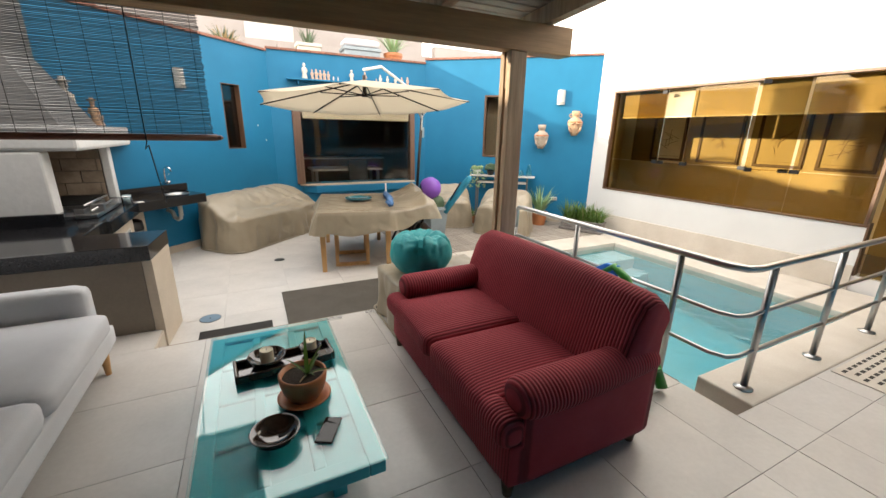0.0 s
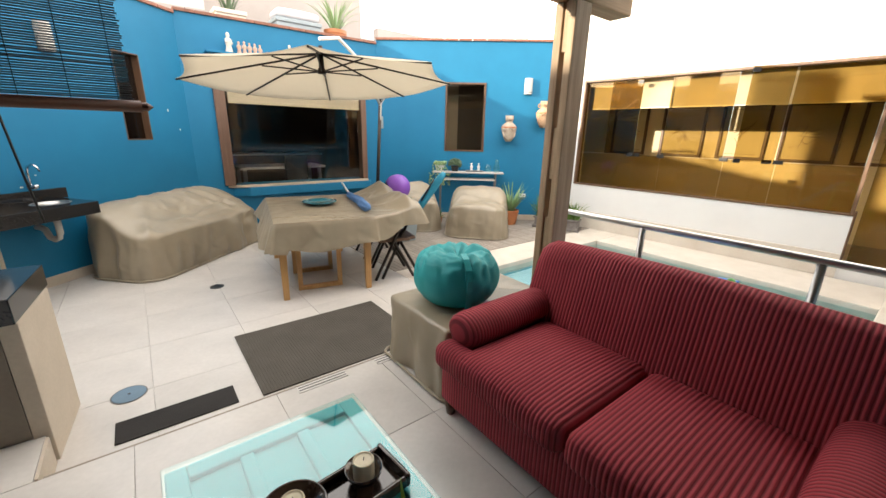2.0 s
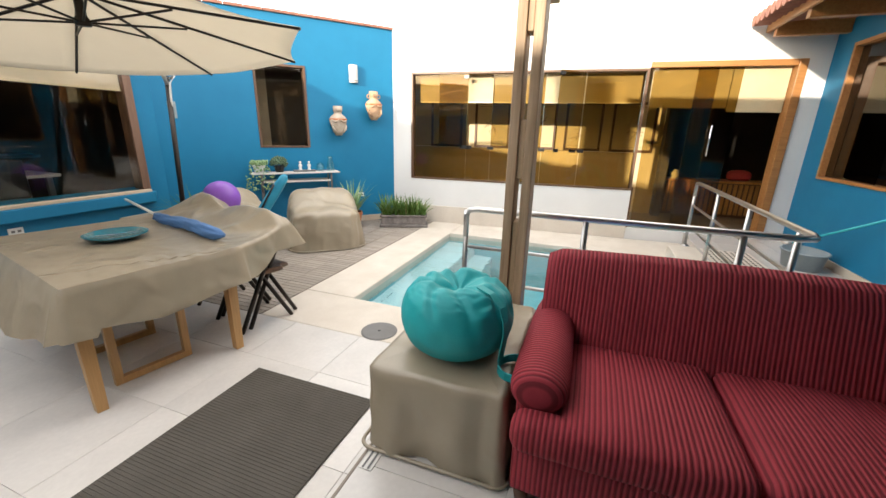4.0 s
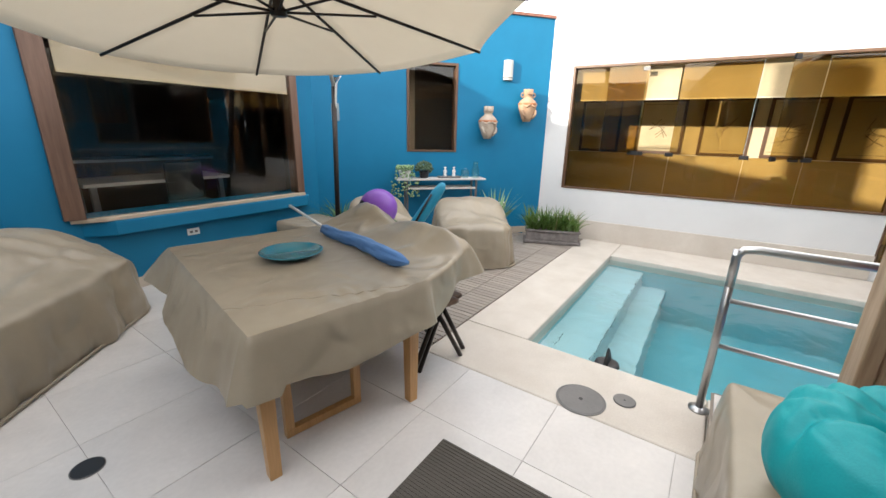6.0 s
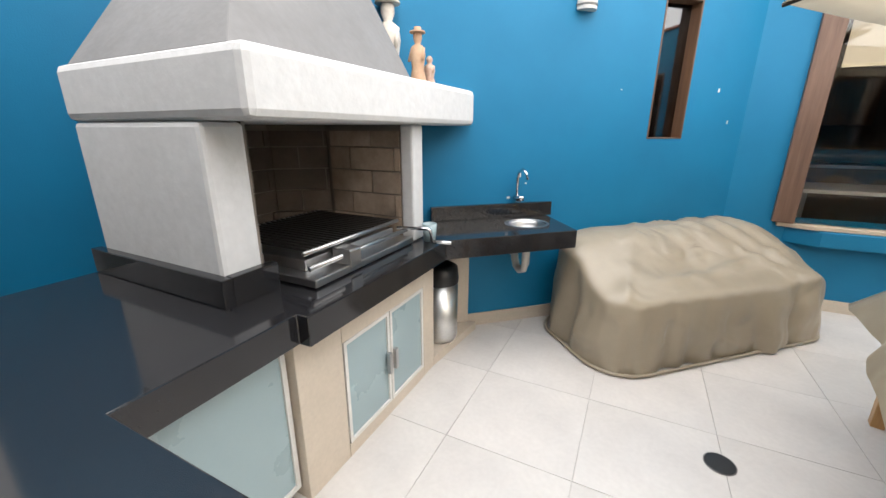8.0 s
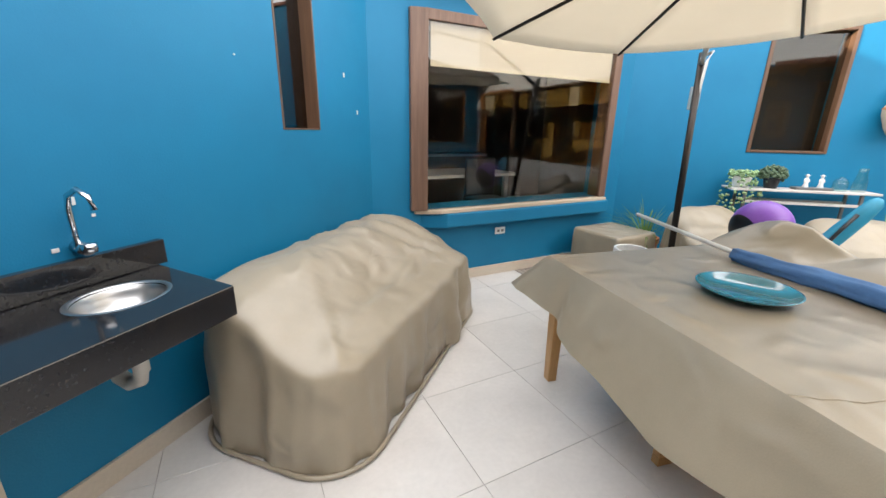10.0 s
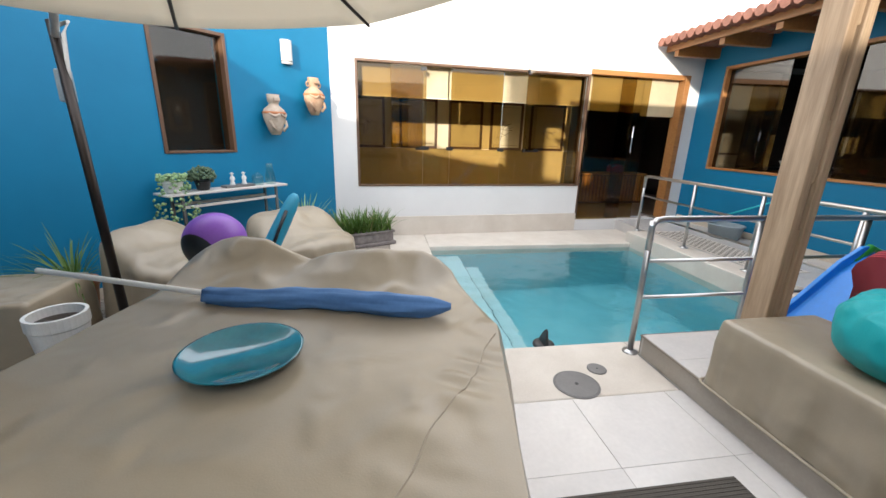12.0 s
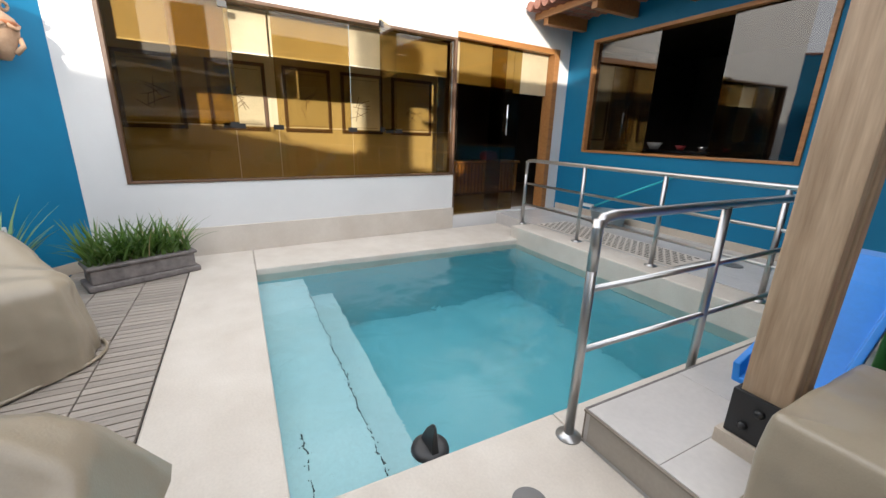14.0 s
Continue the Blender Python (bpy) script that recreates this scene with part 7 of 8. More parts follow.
for x, h, w in row:
    figure("clay_figurine", pose(x, 7.91, 2.583, 0, 0, random.uniform(-25, 25)), h, M["statuewhite"] if w else M["skin"],
           "small painted clay figurine standing on the blue shelf" if not w else "pale clay animal figurine standing on the blue shelf", group="shelf figurines", wide=0.22)
figure("clay_figurine", pose(0.19, 5.945, 1.717), 0.30, M["clay"], "tall clay figurine with a hat on the barbecue mantel", wide=0.20, hat=True)
figure("clay_figurine", pose(0.20, 6.065, 1.717), 0.18, M["skin"], "short clay figurine holding a bundle on the mantel", wide=0.26)
figure("clay_figurine", pose(-0.03, 5.985, 1.717), 0.50, M["statuewhite"], "pale clay figurine behind the grey hood", wide=0.20, hat=True)

# ---- things on the patio floor ----
rubber = thing("rubber_mat", pose(2.435, 4.02, 0.002), "grey-brown ribbed rubber mat on the patio tiles", "mat")
mb = boxm(-0.595, 0.595, -0.44, 0.44, 0, 0.008)
part("mat", mb, M["mat"], rubber, bevel=0.003)
rm = bmesh.new()
for i in range(62):
    x = -0.58 + i * 0.019
    box(rm, x, x + 0.008, -0.435, 0.435, 0.0082, 0.0105)
part("rib", rm, M["mat"], rubber, "fine ribs")
bmat = thing("step_mat", pose(1.42, 3.705, 0.002), "narrow black rubber mat below the step", "mat")
part("mat", boxm(-0.29, 0.29, -0.10, 0.095, 0, 0.007), M["blackmat"], bmat, bevel=0.003)
for x0, x1 in ((1.97, 2.26), (2.46, 2.62)):
    st = thing("step_strip", pose(0, 0, H), "grooved steel anti-slip strip on the step edge", "anti-slip strip", group="anti-slip strips")
    part("plate", boxm(x0, x1, 3.265, 3.325, 0.0005, 0.004), M["whiteframe"], st)
    for y in (3.278, 3.303):
        part("tread", boxm(x0 + 0.004, x1 - 0.004, y, y + 0.009, 0.0045, 0.0065), M["greydisc"], st)


def floor_cover(x, y, z, r, material, label, slot=True):
    t = thing("floor_cover", pose(x, y, z), label, "drain cover", group="round covers")
    part("disc", lathem([(0, 0), (r, 0), (r, 0.004), (r * 0.96, 0.006), (0, 0.006)], 40), material, t)
    part("rim", lathem([(r * 1.0, 0.0005), (r * 1.07, 0.0005), (r * 1.07, 0.004), (r * 1.01, 0.004)], 40), M["greydisc"], t)
    if slot:
        part("finger_hole", lathem([(0, 0.0065), (r * 0.09, 0.0065), (r * 0.09, 0.008), (0, 0.008)], 12), M["black"], t)


floor_cover(3.785, 3.975, 0.001, 0.135, M["greydisc"], "large round grey cover in the coping")
floor_cover(3.93, 3.755, 0.001, 0.060, M["greydisc"], "small round grey cover in the coping")
floor_cover(1.19, 4.07, 0.001, 0.085, M["bluedisc"], "round blue-grey cover in the patio tiles")
floor_cover(1.905, 5.69, 0.001, 0.062, M["black"], "small black floor drain", False)
floor_cover(4.98, 0.47, H + 0.001, 0.085, M["greydisc"], "round cover in the terrace tiles")

grate = thing("drain_grate", pose(5.17, 0.54, H + 0.002), "pierced metal drain grating in the terrace floor", "grating")
part("plate", boxm(0, 1.92, 0, 0.54, 0, 0.006), M["coping"], grate, bevel=0.002)
sl = bmesh.new()
for i in range(24):
    for j in range(9):
        x, y = 0.05 + i * 0.078 + (0.039 if j % 2 else 0), 0.035 + j * 0.056
        if x < 1.85:
            box(sl, x, x + 0.05, y, y + 0.022, 0.0062, 0.0075)
slots_ob = part("slots", sl, M["gap"], grate, "rows of dark slots")
tagged(slots_ob, kind="stuff")

fin = thing("shark_fin_toy", pose(4.36, 3.95, -0.062), "dark grey rubber shark fin float in the pool", "pool toy")
fb = bmesh.new()
prof = [(-0.055, 0.0), (0.065, 0.0), (0.045, 0.06), (0.02, 0.12), (-0.012, 0.17), (-0.032, 0.185), (-0.045, 0.17), (-0.045, 0.10), (-0.05, 0.05)]
va = [fb.verts.new((x * 1.1, -0.020 * (1 - z / 0.24), z * 0.84 + 0.012)) for x, z in prof]
vb = [fb.verts.new((x * 1.1, 0.020 * (1 - z / 0.24), z * 0.84 + 0.012)) for x, z in prof]
fb.faces.new(va)
fb.faces.new(vb[::-1])
for i in range(len(prof)):
    fb.faces.new((va[i], va[(i + 1) % len(prof)], vb[(i + 1) % len(prof)], vb[i]))
part("fin", fb, M["shark"], fin, bevel=0.012)
part("float_ring", lathem([(0, 0), (0.06, 0), (0.085, 0.012), (0.08, 0.03), (0.05, 0.036), (0, 0.036)], 24), M["shark"], fin, smooth=True)

# a dome drawn as a full ball; the black cap is its open inside
ball = thing("purple_dome", pose(4.40, 6.22, 0.635), "purple dome, black inside, drawn as a ball on the covered chairs", "ball")
bm = bmesh.new()
bmesh.ops.create_uvsphere(bm, u_segments=48, v_segments=32, radius=0.185, matrix=Matrix.Translation((0, 0, 0.17)))
part("ball", bm, M["purple"], ball, smooth=True)
opening = Vector((-0.82, 0.36, -0.30)).normalized()
dk = bmesh.new()
bmesh.ops.create_uvsphere(dk, u_segments=48, v_segments=32, radius=0.188, matrix=Matrix.Translation((0, 0, 0.17)))
bmesh.ops.bisect_plane(dk, geom=dk.verts[:] + dk.edges[:] + dk.faces[:], plane_co=Vector((0, 0, 0.17)) + opening * 0.13, plane_no=opening, clear_inner=True)
part("patch", dk, M["black"], ball, "black cap drawn for the dome's open inside", smooth=True)
tub = thing("storage_crate", pose(4.50, 6.22, 0), "tall grey plastic crate holding garden gear", "crate")
tb = bmesh.new()
for z0, z1, w0, w1 in ((0.0, 0.50, 0.13, 0.17),):
    va = [tb.verts.new((a * w0, b * w0, z0)) for a, b in ((-1, -1), (1, -1), (1, 1), (-1, 1))]
    vb = [tb.verts.new((a * w1, b * w1, z1)) for a, b in ((-1, -1), (1, -1), (1, 1), (-1, 1))]
    vc = [tb.verts.new((a * (w1 - 0.012), b * (w1 - 0.012), z1)) for a, b in ((-1, -1), (1, -1), (1, 1), (-1, 1))]
    vd = [tb.verts.new((a * (w0 - 0.012), b * (w0 - 0.012), z0 + 0.02)) for a, b in ((-1, -1), (1, -1), (1, 1), (-1, 1))]
    tb.faces.new(va[::-1])
    tb.faces.new(vd)
    for p, q in ((va, vb), (vb, vc), (vc, vd)):
        for i in range(4):
            tb.faces.new((p[i], p[(i + 1) % 4], q[(i + 1) % 4], q[i]))
part("body", tb, M["bluetub"], tub, bevel=0.008)
part("rim", prismm([(-0.185, -0.185), (0.185, -0.185), (0.185, 0.185), (-0.185, 0.185)], 0.44, 0.47), M["bluetub"], tub, bevel=0.005)
part("folded_cloth", pillow(-0.14, 0.14, -0.14, 0.14, 0.30, 0.66, r=0.10, puff=0.02), M["leafdark"], tub, "dark green cloth bundle", smooth=True)
bagc = thing("umbrella_bag", Matrix(), "cyan nylon umbrella bag leaning out of the crate", "bag")
part("bag", tube(bmesh.new(), [(4.62, 6.10, 0.40), (4.72, 6.02, 0.60), (4.83, 5.93, 0.80), (4.90, 5.87, 0.93), (4.94, 5.84, 1.00), (4.955, 5.83, 1.03)], [0.055, 0.062, 0.062, 0.056, 0.045, 0.02], 10), M["cyan"], bagc, smooth=True)
part("strap", tube(bmesh.new(), [(4.80, 5.87, 0.93), (4.74, 5.92, 0.80), (4.66, 5.98, 0.62)], 0.012, 6), M["black"], bagc, "black webbing strap", smooth=True)


def folding_chair(m):
    t = thing("folding_chair", m, "dark folding chair under the table cover", "chair", group="chairs under the cover")
    for x in (-0.20, 0.20):
        part("front_leg", tube(bmesh.new(), [(x, -0.24, 0.0), (x, 0.06, 0.62)], 0.017, 8), M["rib"], t, smooth=True)
        part("back_leg", tube(bmesh.new(), [(x * 0.92, 0.20, 0.0), (x * 0.92, -0.04, 0.44)], 0.017, 8), M["rib"], t, smooth=True)
        part("back_post", tube(bmesh.new(), [(x, 0.06, 0.62), (x, 0.09, 0.73)], 0.017, 8), M["rib"], t, smooth=True)
    part("seat", pillow(-0.20, 0.20, -0.20, 0.16, 0.42, 0.46, r=0.015, puff=0.0), M["framedark"], t, smooth=True)
    part("backrest", boxm(-0.19, 0.19, 0.070, 0.085, 0.60, 0.72), M["framedark"], t, bevel=0.004)
    return t


folding_chair(TABLE @ pose(0.85, -0.36, 0, 0, 0, -90))
folding_chair(TABLE @ pose(0.78, -0.40, 0, 0, 0, -94))
folding_chair(TABLE @ pose(0.85, 0.42, 0, 0, 0, -90))
stool = thing("wooden_bench", TABLE @ pose(-0.05, -0.30, 0), "wooden framed bench pushed under the table", "bench")
for y in (-0.24, 0.30):
    for q in (boxm(-0.22, 0.22, y - 0.02, y + 0.02, 0.0, 0.045), boxm(-0.22, -0.175, y - 0.02, y + 0.02, 0.045, 0.42), boxm(0.175, 0.22, y - 0.02, y + 0.02, 0.045, 0.42)):
        part("side_frame", q, M["tablewood"], stool, bevel=0.003)
part("seat", boxm(-0.22, 0.22, -0.27, 0.33, 0.422, 0.455), M["tablewood"], stool, bevel=0.004)

# ---- toy slide behind the sofa ----
slide = thing("toy_slide", pose(3.72, 1.83, H) @ Matrix.Diagonal((1, 1, 0.90, 1)), "blue and green plastic toddler slide", "slide")
pr = [(0.05, 0.70), (0.15, 0.69), (0.30, 0.58), (0.50, 0.36), (0.68, 0.17), (0.82, 0.10)]
ch = bmesh.new()
rows_c = []
for i, (y, z) in enumerate(pr):
    rows_c.append([ch.verts.new((x, y, z + dz)) for x, dz in ((-0.17, 0.08), (-0.14, 0.08), (-0.13, 0.012), (0.13, 0.012), (0.14, 0.08), (0.17, 0.08), (0.16, -0.02), (-0.16, -0.02))])
for a, b in zip(rows_c, rows_c[1:]):
    for i in range(8):
        ch.faces.new((a[i], b[i], b[(i + 1) % 8], a[(i + 1) % 8]))
ch.faces.new(rows_c[0])
ch.faces.new(rows_c[-1][::-1])
part("chute", ch, M["blueplastic"], slide, "bright blue chute", bevel=0.006)
for x in (-0.15, 0.15):
    part("side_frame", tube(bmesh.new(), [(x, -0.40, 0.035), (x, -0.30, 0.22), (x, -0.16, 0.50), (x, -0.02, 0.71), (x, 0.08, 0.76), (x, 0.20, 0.66)], [0.035, 0.035, 0.035, 0.03, 0.03, 0.025], 10), M["greenplastic"], slide, "green side frame", smooth=True)
    part("front_leg", tube(bmesh.new(), [(x, 0.22, 0.62), (x, 0.25, 0.0)], 0.03, 8), M["greenplastic"], slide, smooth=True)
for y, z in ((-0.33, 0.16), (-0.24, 0.33), (-0.15, 0.50)):
    part("step", boxm(-0.13, 0.13, y - 0.06, y + 0.05, z, z + 0.03), M["greenplastic"], slide, bevel=0.008)

# ---- along the kitchen wall ----
basin2 = thing("plastic_tub", pose(6.72, 0.16, H), "grey-blue oval plastic tub with a long-handled brush", "tub")
tb = lathem([(0, 0), (0.17, 0), (0.20, 0.19), (0.215, 0.19), (0.215, 0.20), (0.19, 0.20), (0.16, 0.012), (0, 0.012)], 32)
for v in tb.verts:
    v.co.x *= 1.25
part("bowl", tb, M["bluetub"], basin2, smooth=True)
broom = thing("pool_brush", Matrix(), "pool brush with a teal handle leaning on the blue wall", "brush")
part("handle", tube(bmesh.new(), [(6.98, 0.20, H + 0.215), (6.05, -0.115, 0.88)], 0.012, 8), M["tealwood"], broom, smooth=True)
part("head", boxm(6.95, 7.17, 0.16, 0.24, H + 0.205, H + 0.24), M["whiteplastic"], broom, bevel=0.006)

carved = thing("carved_frame", pose(4.30, -0.137, 1.82, 0, 0, 0), "ornate carved metal mirror frame on the blue wall", "mirror frame")
fr = bmesh.new()
for sx in (-1, 1):
    box(fr, sx * 0.20 - 0.05, sx * 0.20 + 0.05, 0.0, 0.035, -0.26, 0.26)
box(fr, -0.25, 0.25, 0.0, 0.035, 0.26, 0.34)
box(fr, -0.25, 0.25, 0.0, 0.035, -0.34, -0.26)
part("border", fr, M["copper"], carved, bevel=0.008)
rosette_me = finish("rosette", lathem([(0.012, 0.0), (0.028, 0.006), (0.020, 0.02), (0.008, 0.024), (0, 0.02)], 10), M["copper"])
for k in range(11):
    for sx in (-1, 1):
        ro = new("rosette", rosette_me)
        ro.parent = carved
        ro.matrix_basis = pose(sx * 0.20, 0.036, -0.30 + 0.06 * k, -90, 0, 0)
for a in range(7):
    ang = radians(-60 + 20 * a)
    part("crest", lathem([(0, 0), (0.03, 0.0), (0.035, 0.015), (0.02, 0.03), (0, 0.034)], 12), M["copper"], carved).matrix_basis = pose(0.22 * math.sin(ang), 0.002, 0.36 + 0.10 * math.cos(ang) - 0.05, -90, 0, 0)
    part("crest", lathem([(0, 0), (0.03, 0.0), (0.035, 0.015), (0.02, 0.03), (0, 0.034)], 12), M["copper"], carved).matrix_basis = pose(0.22 * math.sin(ang), 0.002, -0.31 - 0.10 * math.cos(ang), -90, 0, 0)
part("mirror", boxm(-0.15, 0.15, 0.002, 0.010, -0.26, 0.26), M["chrome"], carved)

# ---- bamboo blind ----
blind = thing("bamboo_blind", Matrix(), "blue-grey split bamboo blind hanging from the pergola beam", "blind")
BY = 3.38
sb = bmesh.new()
z = 1.672
while z < 2.84:
    zz = z + random.uniform(-0.0012, 0.0012)
    box(sb, -1.80, 1.475 + random.uniform(-0.006, 0.006), BY, BY + 0.003, zz, zz + 0.0053)
    z += 0.0084
part("slats", sb, M["bamboostrip"], blind, "hundreds of thin bamboo slats")
for i in range(24):
    x = -1.72 + i * 0.137
    part("cord", boxm(x - 0.0015, x + 0.0015, BY - 0.003, BY - 0.0005, 1.66, 2.84), M["black"], blind)
part("head_rail", boxm(-1.82, 1.50, BY - 0.02, BY + 0.02, 2.84, 2.90), M["bamboo"], blind, bevel=0.004)
part("bottom_rod", tube(bmesh.new(), [(-1.82, BY, 1.648), (1.50, BY, 1.648)], 0.022, 12), M["bamboo"], blind, "red-brown bottom rod", smooth=True)
part("rod_tip", lathem([(0, 0), (0.015, 0), (0.017, 0.02), (0, 0.04)], 10), M["bamboo"], blind).matrix_basis = pose(1.50, BY, 1.648, 0, 90, 0)
part("pull_cord", tube(bmesh.new(), [(1.10, BY - 0.006, 2.83), (1.09, BY - 0.006, 1.70), (1.095, BY - 0.03, 1.62), (1.08, BY - 0.03, 1.57), (1.102, BY - 0.03, 1.60), (1.12, BY - 0.03, 1.40), (1.14, BY - 0.03, 1.22)], 0.004, 6), M["black"], blind, "knotted pull cord", smooth=True)

# ---- on the coffee table ----
tray = thing("lacquer_tray", pose(1.74, 2.24, CTZ + 0.001, 0, 0, 5), "long black glazed ceramic tray on the glass", "tray")
part("base", boxm(-0.24, 0.24, -0.075, 0.075, 0, 0.014), M["lacquer"], tray, bevel=0.006)
for q in (boxm(-0.24, 0.24, -0.09, -0.072, 0.0, 0.045), boxm(-0.24, 0.24, 0.072, 0.09, 0.0, 0.045), boxm(-0.255, -0.237, -0.09, 0.09, 0.0, 0.052), boxm(0.237, 0.255, -0.09, 0.09, 0.0, 0.052)):
    part("edge", q, M["lacquer"], tray, bevel=0.007)


def candle_bowl(m, r, label):
    t = thing("candle_bowl", m, label, "candle bowl", group="candle bowls")
    part("bowl", lathem([(0, 0), (r * 0.45, 0), (r * 0.85, 0.025), (r, 0.055), (r * 0.95, 0.055), (r * 0.75, 0.03), (r * 0.4, 0.012), (0, 0.010)], 32), M["lacquer"], t, smooth=True)
    c = part("candle", lathem([(0, 0.012), (0.035, 0.012), (0.035, 0.085), (0.031, 0.088), (0.027, 0.083), (0, 0.082)], 24), M["candle"], t, "ivory pillar candle", smooth=False, bevel=0.002)
    part("wick", rod(bmesh.new(), (0, 0, 0.082), (0.002, 0, 0.094), 0.0015, seg=6), M["black"], c)
    return t


candle_bowl(pose(1.65, 2.26, CTZ + 0.016), 0.098, "dark pottery bowl holding an ivory candle")
candle_bowl(pose(1.88, 2.27, CTZ + 0.016), 0.062, "small dark bowl holding an ivory candle")
cp = thing("coffee_table_plant", pose(1.80, 1.90, CTZ + 0.001), "small plant in a round terracotta pot with saucer", "potted plant")
part("saucer", lathem([(0, 0), (0.09, 0), (0.125, 0.016), (0.122, 0.022), (0.10, 0.012), (0, 0.010)], 36), M["terracotta"], cp, smooth=True)
part("pot", lathem([(0, 0.012), (0.072, 0.012), (0.095, 0.05), (0.108, 0.10), (0.112, 0.135), (0.106, 0.143), (0.098, 0.140), (0.097, 0.118), (0, 0.118)], 40), M["terracotta"], cp, smooth=True)
part("soil", lathem([(0.096, 0.1185), (0.05, 0.124), (0, 0.122)], 24), M["soil"], cp)
lv = bmesh.new()
for a, le, dr, ln in ((0.3, 0.3, 0.5, 0.11), (1.4, 0.15, 0.2, 0.15), (2.6, 0.6, 0.6, 0.09), (3.7, 0.5, 0.5, 0.10), (4.9, 0.7, 0.7, 0.09), (5.7, 0.9, 0.6, 0.10), (0.9, 1.0, 0.4, 0.09)):
    blade(lv, (0.02, 0.0, 0.122), a, le, ln * 1.45, 0.012, dr)
part("leaves", lv, M["leaf"], cp)
dl = bmesh.new()
for a, le, dr, ln in ((5.9, 1.1, 0.5, 0.12), (4.2, 1.2, 0.4, 0.09)):
    blade(dl, (0.02, 0.0, 0.122), a, le, ln, 0.007, dr)
part("dry_leaf", dl, M["straw"], cp)
bw = thing("pottery_bowl", pose(1.655, 1.655, CTZ + 0.001), "empty dark glazed pottery bowl on the glass", "bowl")
part("bowl", lathem([(0, 0), (0.05, 0), (0.085, 0.025), (0.10, 0.055), (0.096, 0.058), (0.075, 0.03), (0.04, 0.012), (0, 0.010)], 36), M["lacquer"], bw, smooth=True)
ph = thing("mobile_phone", pose(1.865, 1.62, CTZ + 0.001, 0, 0, -28), "black mobile phone lying face up on the glass", "phone")
part("body", boxm(-0.038, 0.038, -0.078, 0.078, 0, 0.008), M["black"], ph, bevel=0.004)
part("screen", boxm(-0.034, 0.034, -0.073, 0.073, 0.0081, 0.0095), M["screen"], ph, "glossy black screen")

# ---- on the terrace above the wall ----
def planter_box(m, w, d, h, material, label):
    t = thing("roof_planter", m, label, "planter")
    part("box", boxm(-w / 2, w / 2, -d / 2, d / 2, 0, h), material, t, bevel=0.015)
    part("rim", boxm(-w / 2 - 0.02, w / 2 + 0.02, -d / 2 - 0.02, d / 2 + 0.02, h + 0.001, h + 0.06), material, t, bevel=0.01)
    return t


rp = planter_box(pose(2.95, 8.85, 2.951), 0.42, 0.36, 0.30, M["cream"], "cream planter on the upper terrace")
part("leaves", tuft(0, 0, 0.36, 26, 0.35, 0.02, 0.08, 0.6, 0.6), M["leafdark"], rp)
storage = planter_box(pose(3.95, 8.75, 2.951), 0.72, 0.42, 0.30, M["bluetub"], "grey storage box under a tarpaulin on the upper terrace")
part("tarpaulin", pillow(-0.36, 0.36, -0.22, 0.22, 0.365, 0.50, r=0.06, puff=0.03), M["greycloth"], storage, "crumpled grey tarpaulin", smooth=True)
tp = thing("terrace_pot_plant", pose(4.62, 8.66, 2.951), "terracotta pot with a slender green plant above the wall", "potted plant")
pot(tp, 0.20, 0.32, M["terracotta"])
part("leaves", tuft(0, 0, 0.29, 46, 0.75, 0.018, 0.06, 0.55, 1.1), M["leafpale"], tp)
tr2 = thing("terrace_shrub", pose(1.5, 9.1, 2.951), "dry leafy shrub in a planter above the wall", "potted plant")
pot(tr2, 0.22, 0.30, M["terracotta"])
part("leaves", tuft(0, 0, 0.27, 120, 0.32, 0.012, 0.15, 1.2, 1.3), M["leafdark"], tr2)
part("dry_leaves", tuft(0, 0, 0.27, 60, 0.3, 0.012, 0.2, 1.3, 1.2), M["straw"], tr2)

# ---- inside the rooms ----
RE = room_e.matrix_basis


def picture(s0, s1, z0, z1):
    t = thing("framed_print", RE @ Matrix.Translation((s0, 1.545, 0)), "framed ink drawing in a dark wooden frame", "picture", group="framed prints in the gallery")
    w = s1 - s0
    for q in (boxm(0, w, -0.035, 0, z0, z0 + 0.045), boxm(0, w, -0.035, 0, z1 - 0.045, z1), boxm(0, 0.045, -0.035, 0, z0 + 0.045, z1 - 0.045), boxm(w - 0.045, w, -0.035, 0, z0 + 0.045, z1 - 0.045)):
        part("frame", q, M["framedark"], t, bevel=0.004)
    part("mount", boxm(0.045, w - 0.045, -0.012, -0.002, z0 + 0.045, z1 - 0.045), M["paper"], t)
    ink = bmesh.new()
    zc, xc = (z0 + z1) / 2, w / 2
    for k in range(7):
        a = random.uniform(-1.2, 1.2) + (1.57 if k % 2 else 0)
        l = random.uniform(0.06, 0.17)
        x, z = xc + random.uniform(-0.08, 0.08), zc + random.uniform(-0.18, 0.10)
        tube(ink, [(x - l * math.cos(a), -0.014, z - l * math.sin(a)), (x, -0.014, z + random.uniform(-0.02, 0.02)), (x + l * math.cos(a), -0.014, z + l * math.sin(a))], 0.004, 5)
    part("drawing", ink, M["ink"], t, "loose brown ink strokes")
    for q in (boxm(0.085, w - 0.085, -0.0135, -0.0125, z0 + 0.085, z0 + 0.09), boxm(0.085, w - 0.085, -0.0135, -0.0125, z1 - 0.09, z1 - 0.085)):
        part("line", q, M["ink"], t)


